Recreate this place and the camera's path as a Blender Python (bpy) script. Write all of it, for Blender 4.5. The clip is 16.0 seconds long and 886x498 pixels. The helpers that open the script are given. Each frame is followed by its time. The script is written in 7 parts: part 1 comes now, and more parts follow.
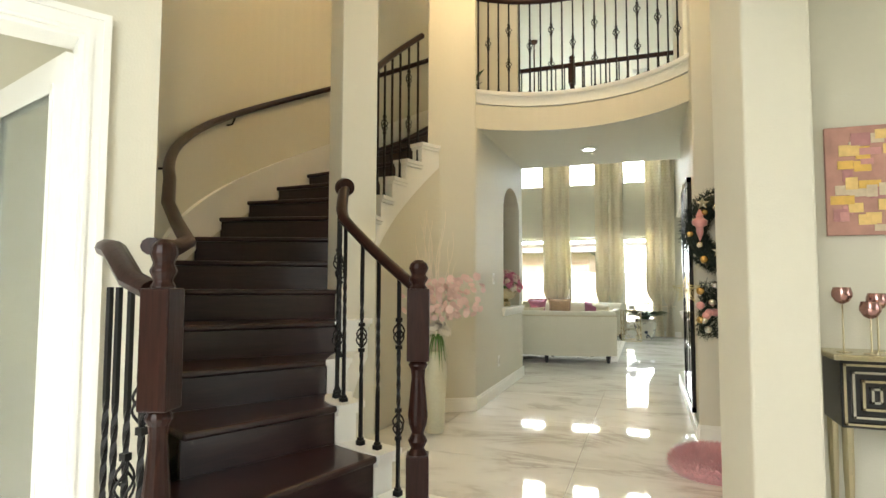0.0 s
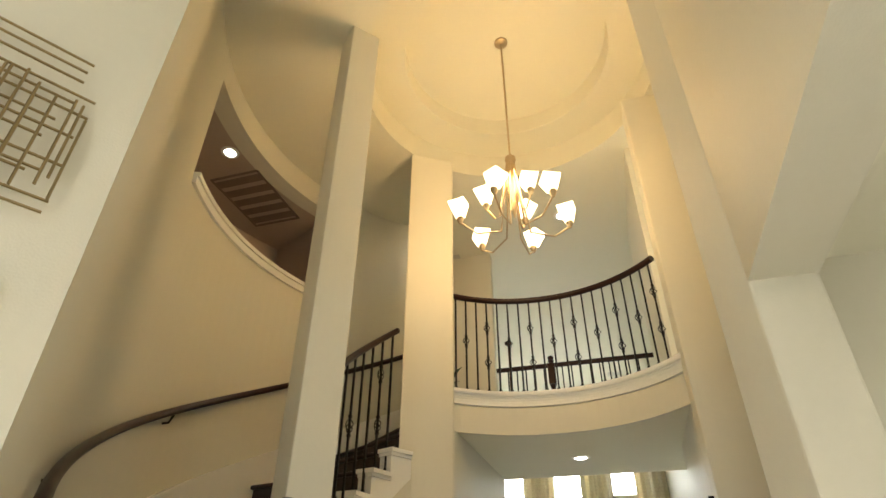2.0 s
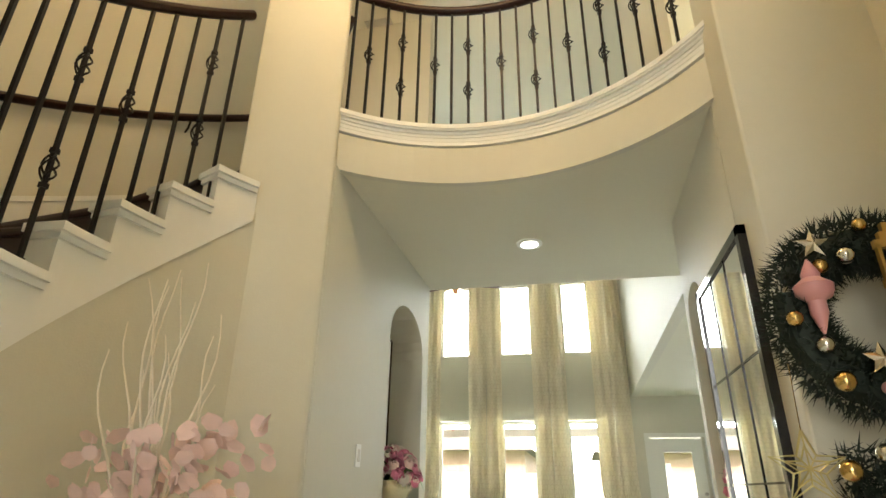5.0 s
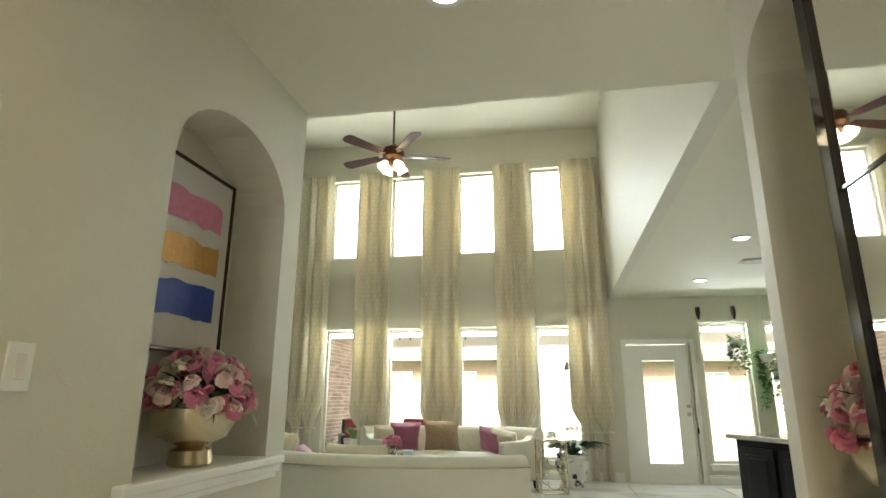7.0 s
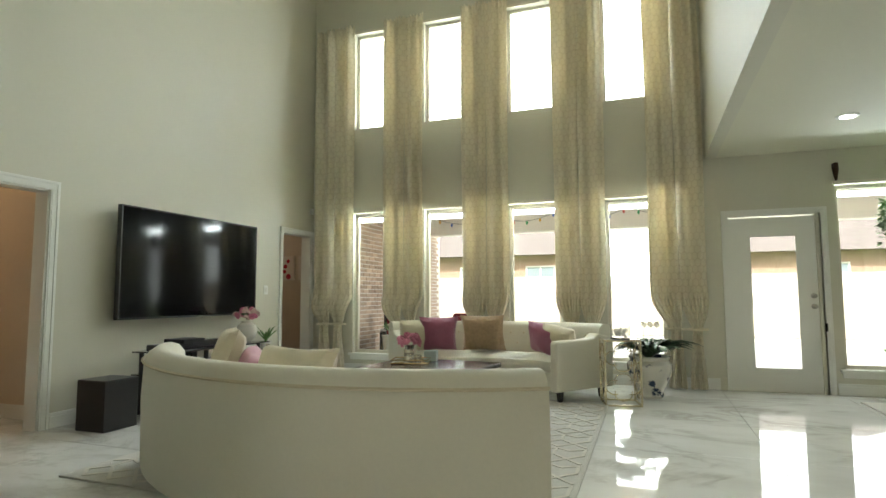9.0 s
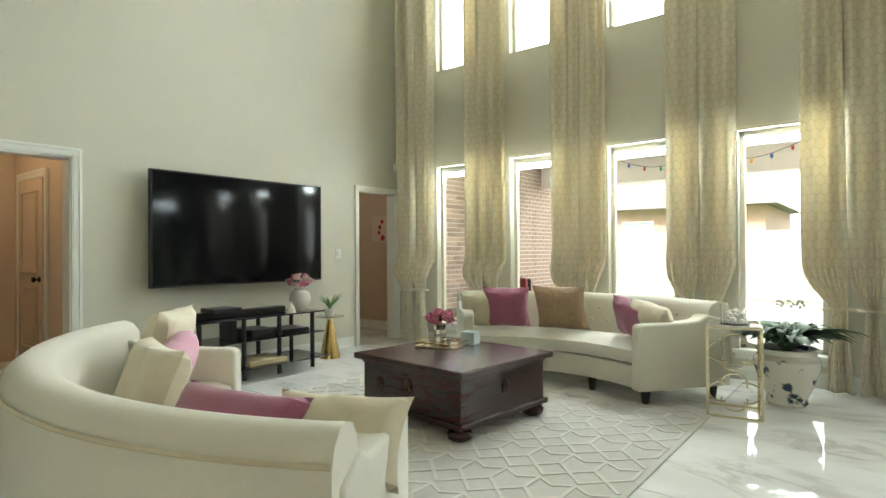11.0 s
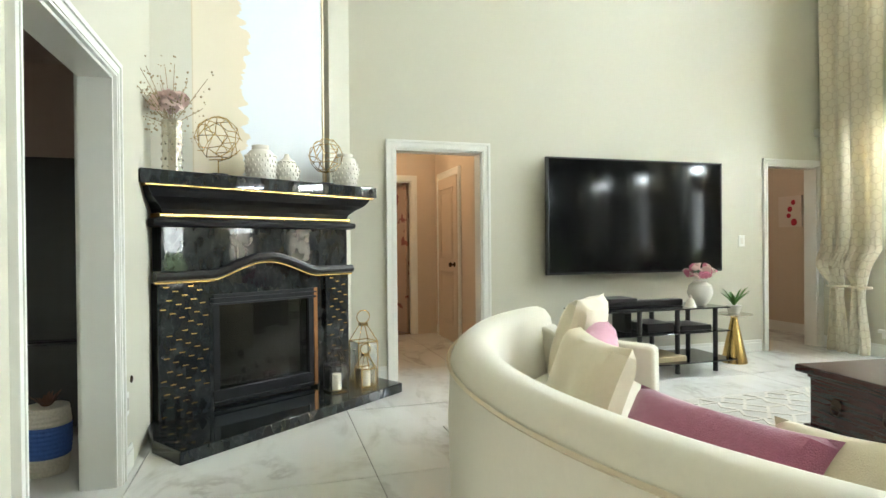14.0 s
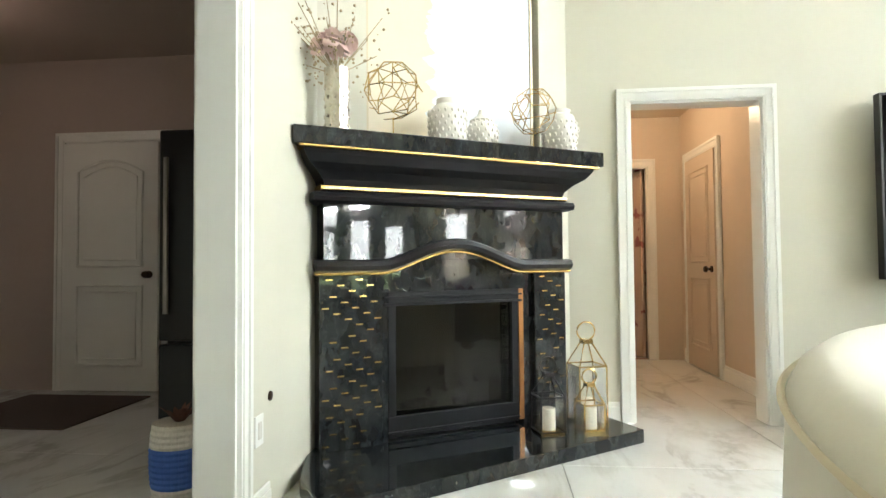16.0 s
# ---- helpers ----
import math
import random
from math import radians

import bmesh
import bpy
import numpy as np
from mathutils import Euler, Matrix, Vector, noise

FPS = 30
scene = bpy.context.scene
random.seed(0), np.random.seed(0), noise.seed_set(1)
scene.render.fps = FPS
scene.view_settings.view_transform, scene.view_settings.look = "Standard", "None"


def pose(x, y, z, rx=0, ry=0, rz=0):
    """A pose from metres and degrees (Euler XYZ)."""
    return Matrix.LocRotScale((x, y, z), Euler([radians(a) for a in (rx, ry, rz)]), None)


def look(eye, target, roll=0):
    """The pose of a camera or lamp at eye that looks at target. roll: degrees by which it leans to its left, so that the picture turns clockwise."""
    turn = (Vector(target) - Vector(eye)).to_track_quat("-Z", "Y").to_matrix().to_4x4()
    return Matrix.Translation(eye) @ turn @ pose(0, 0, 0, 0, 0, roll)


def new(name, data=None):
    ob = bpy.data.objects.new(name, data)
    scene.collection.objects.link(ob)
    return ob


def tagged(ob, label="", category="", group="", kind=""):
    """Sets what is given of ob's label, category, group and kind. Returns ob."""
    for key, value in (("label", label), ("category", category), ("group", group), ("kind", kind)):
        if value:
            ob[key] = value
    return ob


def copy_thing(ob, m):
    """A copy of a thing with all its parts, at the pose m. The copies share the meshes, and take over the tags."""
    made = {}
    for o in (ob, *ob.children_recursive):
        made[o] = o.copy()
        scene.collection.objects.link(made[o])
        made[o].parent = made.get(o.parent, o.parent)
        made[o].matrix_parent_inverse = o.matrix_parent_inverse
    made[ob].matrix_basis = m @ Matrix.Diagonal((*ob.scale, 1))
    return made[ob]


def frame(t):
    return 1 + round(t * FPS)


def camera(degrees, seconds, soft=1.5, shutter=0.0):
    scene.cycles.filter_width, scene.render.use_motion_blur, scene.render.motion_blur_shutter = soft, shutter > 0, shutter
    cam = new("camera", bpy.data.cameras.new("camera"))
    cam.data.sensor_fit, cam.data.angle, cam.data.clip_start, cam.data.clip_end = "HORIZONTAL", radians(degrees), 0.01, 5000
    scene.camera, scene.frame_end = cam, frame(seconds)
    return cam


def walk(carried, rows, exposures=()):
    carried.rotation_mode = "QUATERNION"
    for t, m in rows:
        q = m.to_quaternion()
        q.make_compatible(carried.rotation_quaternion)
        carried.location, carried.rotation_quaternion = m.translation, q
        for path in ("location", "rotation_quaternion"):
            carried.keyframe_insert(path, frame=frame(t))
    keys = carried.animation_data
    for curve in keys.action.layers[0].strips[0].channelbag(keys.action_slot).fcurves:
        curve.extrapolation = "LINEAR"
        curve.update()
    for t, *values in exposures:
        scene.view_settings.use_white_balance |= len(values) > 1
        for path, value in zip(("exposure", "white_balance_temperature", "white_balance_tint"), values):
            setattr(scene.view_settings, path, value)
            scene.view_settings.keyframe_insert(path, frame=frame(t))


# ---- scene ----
cam = camera(76.1, 16.0)
PATH = [
    (0, (0.167, -0.324, 1.211), (-0.508, 1.554, 1.334), 0.2),
    (0.5, (0.098, -0.208, 1.221), (-0.544, 1.668, 1.483), 0.0),
    (1, (0.005, -0.067, 1.282), (-0.587, 1.754, 1.861), -0.1),
    (1.5, (-0.028, 0.031, 1.353), (-0.566, 1.744, 2.233), 0.1),
    (2, (-0.041, 0.178, 1.372), (-0.529, 1.777, 2.47), 0.3),
    (2.5, (0.008, 0.365, 1.373), (-0.457, 1.872, 2.605), 0.3),
    (3, (-0.021, 0.662, 1.297), (-0.464, 2.105, 2.609), 0.3),
    (3.5, (-0.041, 1.116, 1.2), (-0.491, 2.569, 2.498), 0.5),
    (4, (-0.073, 1.564, 1.164), (-0.54, 3.132, 2.315), 0.6),
    (5, (-0.182, 2.464, 1.099), (-0.601, 4.255, 1.883), 0.9),
    (7.5, (-0.01, 4.91, 1.208), (-0.378, 6.824, 1.648), 0.0),
    (8, (0.051, 5.406, 1.179), (-0.389, 7.345, 1.522), 0.0),
    (8.5, (0.088, 5.883, 1.147), (-0.483, 7.792, 1.4), 0.0),
    (9, (0.122, 6.361, 1.113), (-0.553, 8.236, 1.278), -0.2),
    (11.5, (0.816, 7.988, 1.242), (-0.51, 9.485, 1.229), -0.3),
    (12, (0.842, 7.974, 1.252), (-0.556, 9.404, 1.235), -0.1),
    (12.5, (0.748, 7.914, 1.243), (-0.718, 9.274, 1.233), 0.1),
    (13, (0.611, 7.802, 1.237), (-0.979, 9.015, 1.225), 0.2),
    (13.5, (0.443, 7.76, 1.21), (-1.321, 8.701, 1.196), -0.1),
    (14, (0.174, 7.885, 1.187), (-1.739, 8.469, 1.172), -0.5),
    (14.5, (-0.246, 7.944, 1.166), (-2.233, 8.171, 1.146), -0.4),
    (15, (-0.605, 8.017, 1.119), (-2.604, 8.033, 1.104), -0.5),
    (15.5, (-0.868, 8.077, 1.042), (-2.864, 7.943, 1.077), -0.5),
    (16, (-1.01, 8.084, 0.993), (-3.0, 7.896, 1.055), -0.5),
]
walk(cam, [(t, look(eye, target, roll)) for t, eye, target, roll in PATH],
     exposures=[(0.0, 1.55, 6200, 6), (1.0, 1.4, 6400, 7), (2.0, 1.1, 6750, 8), (3.5, 1.06, 6750, 9), (4.5, 1.4, 6500, 9), (5.0, 1.5, 6350, 6), (7.5, 1.22, 6300, 4), (9.0, 0.92, 6250, 3), (11.5, 1.4, 6150, 3), (12.5, 1.45, 6100, 3), (13.5, 1.78, 6050, 5), (14.5, 2.0, 6050, 7), (16.0, 2.25, 6150, 9)])

# ---- world and light ----
world = bpy.data.worlds.new("world")
scene.world = world
world.use_nodes = True
_nt = world.node_tree
_sky = _nt.nodes.new("ShaderNodeTexSky")
_sky.sky_type = "NISHITA"
_sky.sun_disc = False
_sky.dust_density = 10.0
_sky.air_density = 0.8
_sky.sun_elevation = radians(55)
_sky.sun_rotation = radians(200)
_bg = _nt.nodes["Background"]
_bg.inputs["Strength"].default_value = 0.15
_nt.links.new(_sky.outputs[0], _bg.inputs["Color"])


def lamp(name, kind, m, power, colour=(1, 1, 1), size=1.0, size_y=None, angle=None):
    d = bpy.data.lights.new(name, kind)
    d.energy = power
    d.color = colour
    if kind == "AREA":
        d.size = size
        if size_y:
            d.shape, d.size_y = "RECTANGLE", size_y
    elif kind == "POINT":
        d.shadow_soft_size = size
    if angle is not None:
        d.angle = radians(angle)
    ob = new(name, d)
    ob.matrix_world = m
    return ob


SKY_COL = (0.95, 1.0, 1.0)
WARM = (1.0, 0.72, 0.42)
lamp("sun", "SUN", look((0, 0, 0), (-0.25, 0.75, -1.1)), 4.0, (1.0, 0.95, 0.86), angle=0.5)
for _x in (-3.65, -2.51, -1.28, -0.01):
    lamp("window_light", "AREA", look((_x, 14.0, 4.38), (_x, 9.0, 4.38)), 18, SKY_COL, 0.69, 1.49)
    lamp("window_light", "AREA", look((_x, 13.975, 2.26), (_x, 12.4, 0.9)), 13, SKY_COL, 0.6, 0.09)
for _x in (2.51, 3.47):
    lamp("window_light", "AREA", look((_x, 13.975, 2.27), (_x, 12.4, 0.9)), 10, SKY_COL, 0.6, 0.09)
lamp("entry_window_light", "AREA", look((-0.6, -2.95, 2.4), (-0.6, 2.0, 2.6)), 38, (1.0, 0.98, 0.93), 1.6, 3.0)
lamp("dining_window_light", "AREA", look((4.35, 1.0, 1.5), (0.0, 1.4, 1.4)), 13, (1.0, 0.97, 0.9), 2.0, 1.8)
lamp("study_window_light", "AREA", look((-4.4, -0.4, 1.5), (-1.5, 0.9, 1.4)), 5, (1.0, 1.0, 0.97), 1.6, 1.8)

# ---- materials ----
def material(name, colour, rough=0.5, metal=0.0, grain=0.0, scale=20.0, bump=0.0, bump_scale=200.0,
             stain=0.0, spec=0.5, coat=0.0, vary=0.0, emit=None, emit_strength=0.0, sheen=0.0):
    m = bpy.data.materials.new(name)
    m.use_nodes = True
    nt = m.node_tree
    n, l = nt.nodes, nt.links
    b = n["Principled BSDF"]
    b.inputs["Base Color"].default_value = (*colour, 1)
    b.inputs["Roughness"].default_value = rough
    b.inputs["Metallic"].default_value = metal
    b.inputs["Specular IOR Level"].default_value = spec
    b.inputs["Coat Weight"].default_value = coat
    b.inputs["Sheen Weight"].default_value = sheen
    tc = n.new("ShaderNodeTexCoord")
    if grain or stain or vary:
        fine = n.new("ShaderNodeTexNoise")
        fine.inputs["Scale"].default_value = scale
        fine.inputs["Detail"].default_value = 5
        l.new(tc.outputs["Object"], fine.inputs["Vector"])
        big = n.new("ShaderNodeTexNoise")
        big.inputs["Scale"].default_value = max(scale / 15, 0.7)
        big.inputs["Detail"].default_value = 2
        l.new(tc.outputs["Object"], big.inputs["Vector"])
        hsv = n.new("ShaderNodeHueSaturation")
        hsv.inputs["Color"].default_value = (*colour, 1)
        a = n.new("ShaderNodeMath")
        a.operation = "MULTIPLY_ADD"
        a.inputs[1].default_value = grain * 2
        a.inputs[2].default_value = 1 - grain - stain
        l.new(fine.outputs["Fac"], a.inputs[0])
        c = n.new("ShaderNodeMath")
        c.operation = "MULTIPLY_ADD"
        c.inputs[1].default_value = stain * 2
        l.new(big.outputs["Fac"], c.inputs[0])
        l.new(a.outputs[0], c.inputs[2])
        last = c
        if vary:
            info = n.new("ShaderNodeObjectInfo")
            d = n.new("ShaderNodeMath")
            d.operation = "MULTIPLY_ADD"
            d.inputs[1].default_value = vary * 2
            l.new(info.outputs["Random"], d.inputs[0])
            e = n.new("ShaderNodeMath")
            e.operation = "SUBTRACT"
            e.inputs[1].default_value = vary
            l.new(c.outputs[0], e.inputs[0])
            l.new(e.outputs[0], d.inputs[2])
            last = d
        l.new(last.outputs[0], hsv.inputs["Value"])
        l.new(hsv.outputs["Color"], b.inputs["Base Color"])
    if bump:
        t = n.new("ShaderNodeTexNoise")
        t.inputs["Scale"].default_value = bump_scale
        t.inputs["Detail"].default_value = 4
        l.new(tc.outputs["Object"], t.inputs["Vector"])
        bp = n.new("ShaderNodeBump")
        bp.inputs["Strength"].default_value = bump
        bp.inputs["Distance"].default_value = 0.01
        l.new(t.outputs["Fac"], bp.inputs["Height"])
        l.new(bp.outputs["Normal"], b.inputs["Normal"])
    if emit:
        b.inputs["Emission Color"].default_value = (*emit, 1)
        b.inputs["Emission Strength"].default_value = emit_strength
    return m


def wood(name, dark, light, scale=6.0, rough=0.3, stretch=(1, 1, 12), coat=0.04):
    m = material(name, dark, rough, coat=coat)
    nt = m.node_tree
    n, l = nt.nodes, nt.links
    b = n["Principled BSDF"]
    tc = n.new("ShaderNodeTexCoord")
    mp = n.new("ShaderNodeMapping")
    mp.inputs["Scale"].default_value = [scale * 12 / s for s in stretch]
    l.new(tc.outputs["Object"], mp.inputs["Vector"])
    t = n.new("ShaderNodeTexNoise")
    t.inputs["Scale"].default_value = 1.0
    t.inputs["Detail"].default_value = 8
    t.inputs["Distortion"].default_value = 1.2
    l.new(mp.outputs[0], t.inputs["Vector"])
    r = n.new("ShaderNodeValToRGB")
    r.color_ramp.elements[0].position, r.color_ramp.elements[0].color = 0.3, (*dark, 1)
    r.color_ramp.elements[1].position, r.color_ramp.elements[1].color = 0.75, (*light, 1)
    l.new(t.outputs["Fac"], r.inputs["Fac"])
    l.new(r.outputs["Color"], b.inputs["Base Color"])
    bp = n.new("ShaderNodeBump")
    bp.inputs["Strength"].default_value = 0.15
    bp.inputs["Distance"].default_value = 0.004
    l.new(t.outputs["Fac"], bp.inputs["Height"])
    l.new(bp.outputs["Normal"], b.inputs["Normal"])
    return m


def marble(name, base, vein, scale=0.9, rough=0.04, thin=0.035, strength=1.0, world_space=True, shift=0.0):
    """Polished stone with thin wandering veins."""
    m = material(name, base, rough, spec=0.55)
    nt = m.node_tree
    n, l = nt.nodes, nt.links
    b = n["Principled BSDF"]
    geo = n.new("ShaderNodeNewGeometry")
    mp = n.new("ShaderNodeMapping")
    mp.inputs["Scale"].default_value = (scale, scale * 1.9, scale)
    mp.inputs["Rotation"].default_value = (0, 0, radians(38))
    mp.inputs["Location"].default_value = (shift, 0, 0)
    l.new(geo.outputs["Position"], mp.inputs["Vector"])
    t = n.new("ShaderNodeTexNoise")
    t.inputs["Scale"].default_value = 1.0
    t.inputs["Detail"].default_value = 9
    t.inputs["Roughness"].default_value = 0.62
    t.inputs["Distortion"].default_value = 0.9
    l.new(mp.outputs[0], t.inputs["Vector"])
    s = n.new("ShaderNodeMath")
    s.operation = "SUBTRACT"
    s.inputs[1].default_value = 0.5
    l.new(t.outputs["Fac"], s.inputs[0])
    a = n.new("ShaderNodeMath")
    a.operation = "ABSOLUTE"
    l.new(s.outputs[0], a.inputs[0])
    r = n.new("ShaderNodeValToRGB")
    r.color_ramp.elements[0].position, r.color_ramp.elements[0].color = 0.0, (strength, strength, strength, 1)
    r.color_ramp.elements[1].position, r.color_ramp.elements[1].color = thin, (0, 0, 0, 1)
    l.new(a.outputs[0], r.inputs["Fac"])
    cl = n.new("ShaderNodeTexNoise")
    cl.inputs["Scale"].default_value = 1.6
    cl.inputs["Detail"].default_value = 4
    l.new(mp.outputs[0], cl.inputs["Vector"])
    mask = n.new("ShaderNodeMath")
    mask.operation = "MULTIPLY"
    l.new(r.outputs["Color"], mask.inputs[0])
    rm = n.new("ShaderNodeMapRange")
    rm.inputs["From Min"].default_value, rm.inputs["From Max"].default_value = 0.42, 0.62
    l.new(cl.outputs["Fac"], rm.inputs["Value"])
    l.new(rm.outputs[0], mask.inputs[1])
    cloud = n.new("ShaderNodeMixRGB")
    cloud.inputs[1].default_value = (*base, 1)
    cloud.inputs[2].default_value = (*[0.75 * p + 0.25 * q for p, q in zip(base, vein)], 1)
    l.new(rm.outputs[0], cloud.inputs[0])
    mix = n.new("ShaderNodeMixRGB")
    mix.inputs[2].default_value = (*vein, 1)
    l.new(mask.outputs[0], mix.inputs[0])
    l.new(cloud.outputs[0], mix.inputs[1])
    l.new(mix.outputs[0], b.inputs["Base Color"])
    return m


def glass(name, tint=(1, 1, 1), rough=0.0):
    m = bpy.data.materials.new(name)
    m.use_nodes = True
    b = m.node_tree.nodes["Principled BSDF"]
    b.inputs["Base Color"].default_value = (*tint, 1)
    b.inputs["Transmission Weight"].default_value = 1
    b.inputs["Roughness"].default_value = rough
    b.inputs["IOR"].default_value = 1.45
    return m


WALL = material("wall_paint", (0.62, 0.60, 0.495), 0.55, grain=0.02, scale=30, stain=0.015, bump=0.12, bump_scale=120)
CEIL = material("ceiling_paint", (0.68, 0.66, 0.53), 0.7, grain=0.02, scale=30, bump=0.15, bump_scale=90)
TRIM = material("white_trim_paint", (0.80, 0.80, 0.75), 0.28, grain=0.01, scale=12)
DARKWOOD = wood("dark_stained_wood", (0.012, 0.004, 0.003), (0.028, 0.009, 0.006), 5, 0.3, coat=0.0)
DARKWOOD.node_tree.nodes["Principled BSDF"].inputs["Specular IOR Level"].default_value = 0.2
TREAD = wood("dark_tread_wood", (0.014, 0.006, 0.006), (0.035, 0.014, 0.013), 3, 0.3, (10, 10, 1))
IRON = material("black_iron", (0.012, 0.011, 0.011), 0.42, 0.6, grain=0.15, scale=60)
MARBLE = marble("floor_marble", (0.80, 0.80, 0.77), (0.46, 0.44, 0.40), 0.75, 0.035, 0.045, 0.8)
GROUT = material("grout", (0.60, 0.58, 0.54), 0.8, grain=0.1, scale=40)
PINKWALL = material("pink_beige_paint", (0.62, 0.52, 0.41), 0.6, grain=0.03, scale=25, bump=0.1)
# DIMWALL: darker wall colour, dimness of the utility room and recess painted in
DIMWALL = material("dimmed_wall_paint", (0.42, 0.34, 0.29), 0.6, grain=0.03, scale=25, bump=0.1)
PANE = glass("window_glass")
BLACKGLOSS = material("black_gloss", (0.006, 0.006, 0.007), 0.06, spec=0.6)

# ---- mesh helpers ----
def put(name, bm, mat, parent=None, smooth=False, bevel=0.0, m=None):
    me = bpy.data.meshes.new(name)
    bmesh.ops.recalc_face_normals(bm, faces=bm.faces)
    bm.to_mesh(me)
    bm.free()
    for q in (mat if isinstance(mat, (list, tuple)) else [mat]):
        me.materials.append(q)
    if smooth:
        me.polygons.foreach_set("use_smooth", [True] * len(me.polygons))
    ob = new(name, me)
    if bevel:
        b = ob.modifiers.new("bevel", "BEVEL")
        b.width, b.segments, b.limit_method = bevel, 2, "ANGLE"
    if smooth:
        me.set_sharp_from_angle(angle=radians(40))
    if m is not None:
        ob.matrix_world = m
    if parent:
        ob.parent = parent
    return ob


def add_box(bm, x0, x1, y0, y1, z0, z1, mi=0):
    v = [bm.verts.new(p) for p in ((x0, y0, z0), (x1, y0, z0), (x1, y1, z0), (x0, y1, z0),
                                   (x0, y0, z1), (x1, y0, z1), (x1, y1, z1), (x0, y1, z1))]
    for f in ((0, 3, 2, 1), (4, 5, 6, 7), (0, 1, 5, 4), (1, 2, 6, 5), (2, 3, 7, 6), (3, 0, 4, 7)):
        bm.faces.new([v[i] for i in f]).material_index = mi


def add_prism(bm, pts, z0, z1, mi=0):
    """An upright prism; z1 may be a list, one height a point."""
    n = len(pts)
    zt = z1 if isinstance(z1, (list, tuple)) else [z1] * n
    zb = z0 if isinstance(z0, (list, tuple)) else [z0] * n
    a = [bm.verts.new((p[0], p[1], zb[i])) for i, p in enumerate(pts)]
    b = [bm.verts.new((p[0], p[1], zt[i])) for i, p in enumerate(pts)]
    bm.faces.new(a[::-1]).material_index = mi
    bm.faces.new(b).material_index = mi
    for i in range(n):
        j = (i + 1) % n
        bm.faces.new((a[i], a[j], b[j], b[i])).material_index = mi


def add_lathe(bm, prof, seg=20, cx=0, cy=0, mi=0):
    rings = []
    for r, z in prof:
        rings.append([bm.verts.new((cx + max(r, 1e-4) * math.cos(2 * math.pi * k / seg), cy + max(r, 1e-4) * math.sin(2 * math.pi * k / seg), z)) for k in range(seg)])
    for a, b in zip(rings, rings[1:]):
        for k in range(seg):
            bm.faces.new((a[k], a[(k + 1) % seg], b[(k + 1) % seg], b[k])).material_index = mi
    bm.faces.new(rings[0][::-1]).material_index = mi
    bm.faces.new(rings[-1]).material_index = mi


def add_tube(bm, pts, rad, seg=8, mi=0, flat=1.0):
    """A round bar along points; rad a number or one a point."""
    pts = [Vector(p) for p in pts]
    n = len(pts)
    rs = rad if isinstance(rad, (list, tuple)) else [rad] * n
    rings = []
    for i, p in enumerate(pts):
        t = (pts[min(i + 1, n - 1)] - pts[max(i - 1, 0)]).normalized()
        up = Vector((0, 0, 1)) if abs(t.z) < 0.95 else Vector((1, 0, 0))
        s = t.cross(up).normalized()
        u = s.cross(t)
        rings.append([bm.verts.new(p + rs[i] * (math.cos(2 * math.pi * k / seg) * s + flat * math.sin(2 * math.pi * k / seg) * u)) for k in range(seg)])
    for a, b in zip(rings, rings[1:]):
        for k in range(seg):
            bm.faces.new((a[k], a[(k + 1) % seg], b[(k + 1) % seg], b[k])).material_index = mi
    bm.faces.new(rings[0][::-1]).material_index = mi
    bm.faces.new(rings[-1]).material_index = mi


def box(name, x0, x1, y0, y1, z0, z1, mat, parent=None, bevel=0.0):
    bm = bmesh.new()
    add_box(bm, x0, x1, y0, y1, z0, z1)
    return put(name, bm, mat, parent, bevel=bevel)


def prism(name, pts, z0, z1, mat, parent=None, bevel=0.0):
    bm = bmesh.new()
    add_prism(bm, pts, z0, z1)
    return put(name, bm, mat, parent, bevel=bevel)


def empty(name, x=0, y=0, z=0, rz=0):
    ob = new(name)
    ob.empty_display_size = 0.1
    ob.matrix_world = pose(x, y, z, 0, 0, rz)
    return ob


def structure(ob, label, category):
    return tagged(ob, label, category, kind="structure")


def wall_run(name, a, b, thick, z0, z1, openings, mat, label):
    """A wall from a to b (thickness to the left of that way), with openings (s0, s1, z0, z1) along it."""
    a, b = Vector(a), Vector(b)
    ln = (b - a).length
    bm = bmesh.new()
    ss = sorted({0.0, ln, *[o[0] for o in openings], *[o[1] for o in openings]})
    for s0, s1 in zip(ss, ss[1:]):
        mid = (s0 + s1) / 2
        holes = sorted([(o[2], o[3]) for o in openings if o[0] < mid < o[1]])
        z = z0
        for h0, h1 in holes + [(z1, z1)]:
            if h0 > z + 1e-4:
                add_box(bm, s0, s1, 0, thick, z, h0)
            z = max(z, h1)
    bmesh.ops.remove_doubles(bm, verts=bm.verts, dist=1e-5)
    d = (b - a) / ln
    m = Matrix(((d.x, -d.y, 0, a.x), (d.y, d.x, 0, a.y), (0, 0, 1, 0), (0, 0, 0, 1)))
    return structure(put(name, bm, mat, m=m), label, "wall")


CX, CY = -0.55, 4.0          # centre of the round stair hall
ROUT, RISE = 2.68, 0.195
ZUP, ZTOP = 3.12, 5.85       # upper floor, high ceilings


def polar(r, deg, z=None):
    p = (CX + r * math.cos(radians(deg)), CY + r * math.sin(radians(deg)))
    return p if z is None else (*p, z)


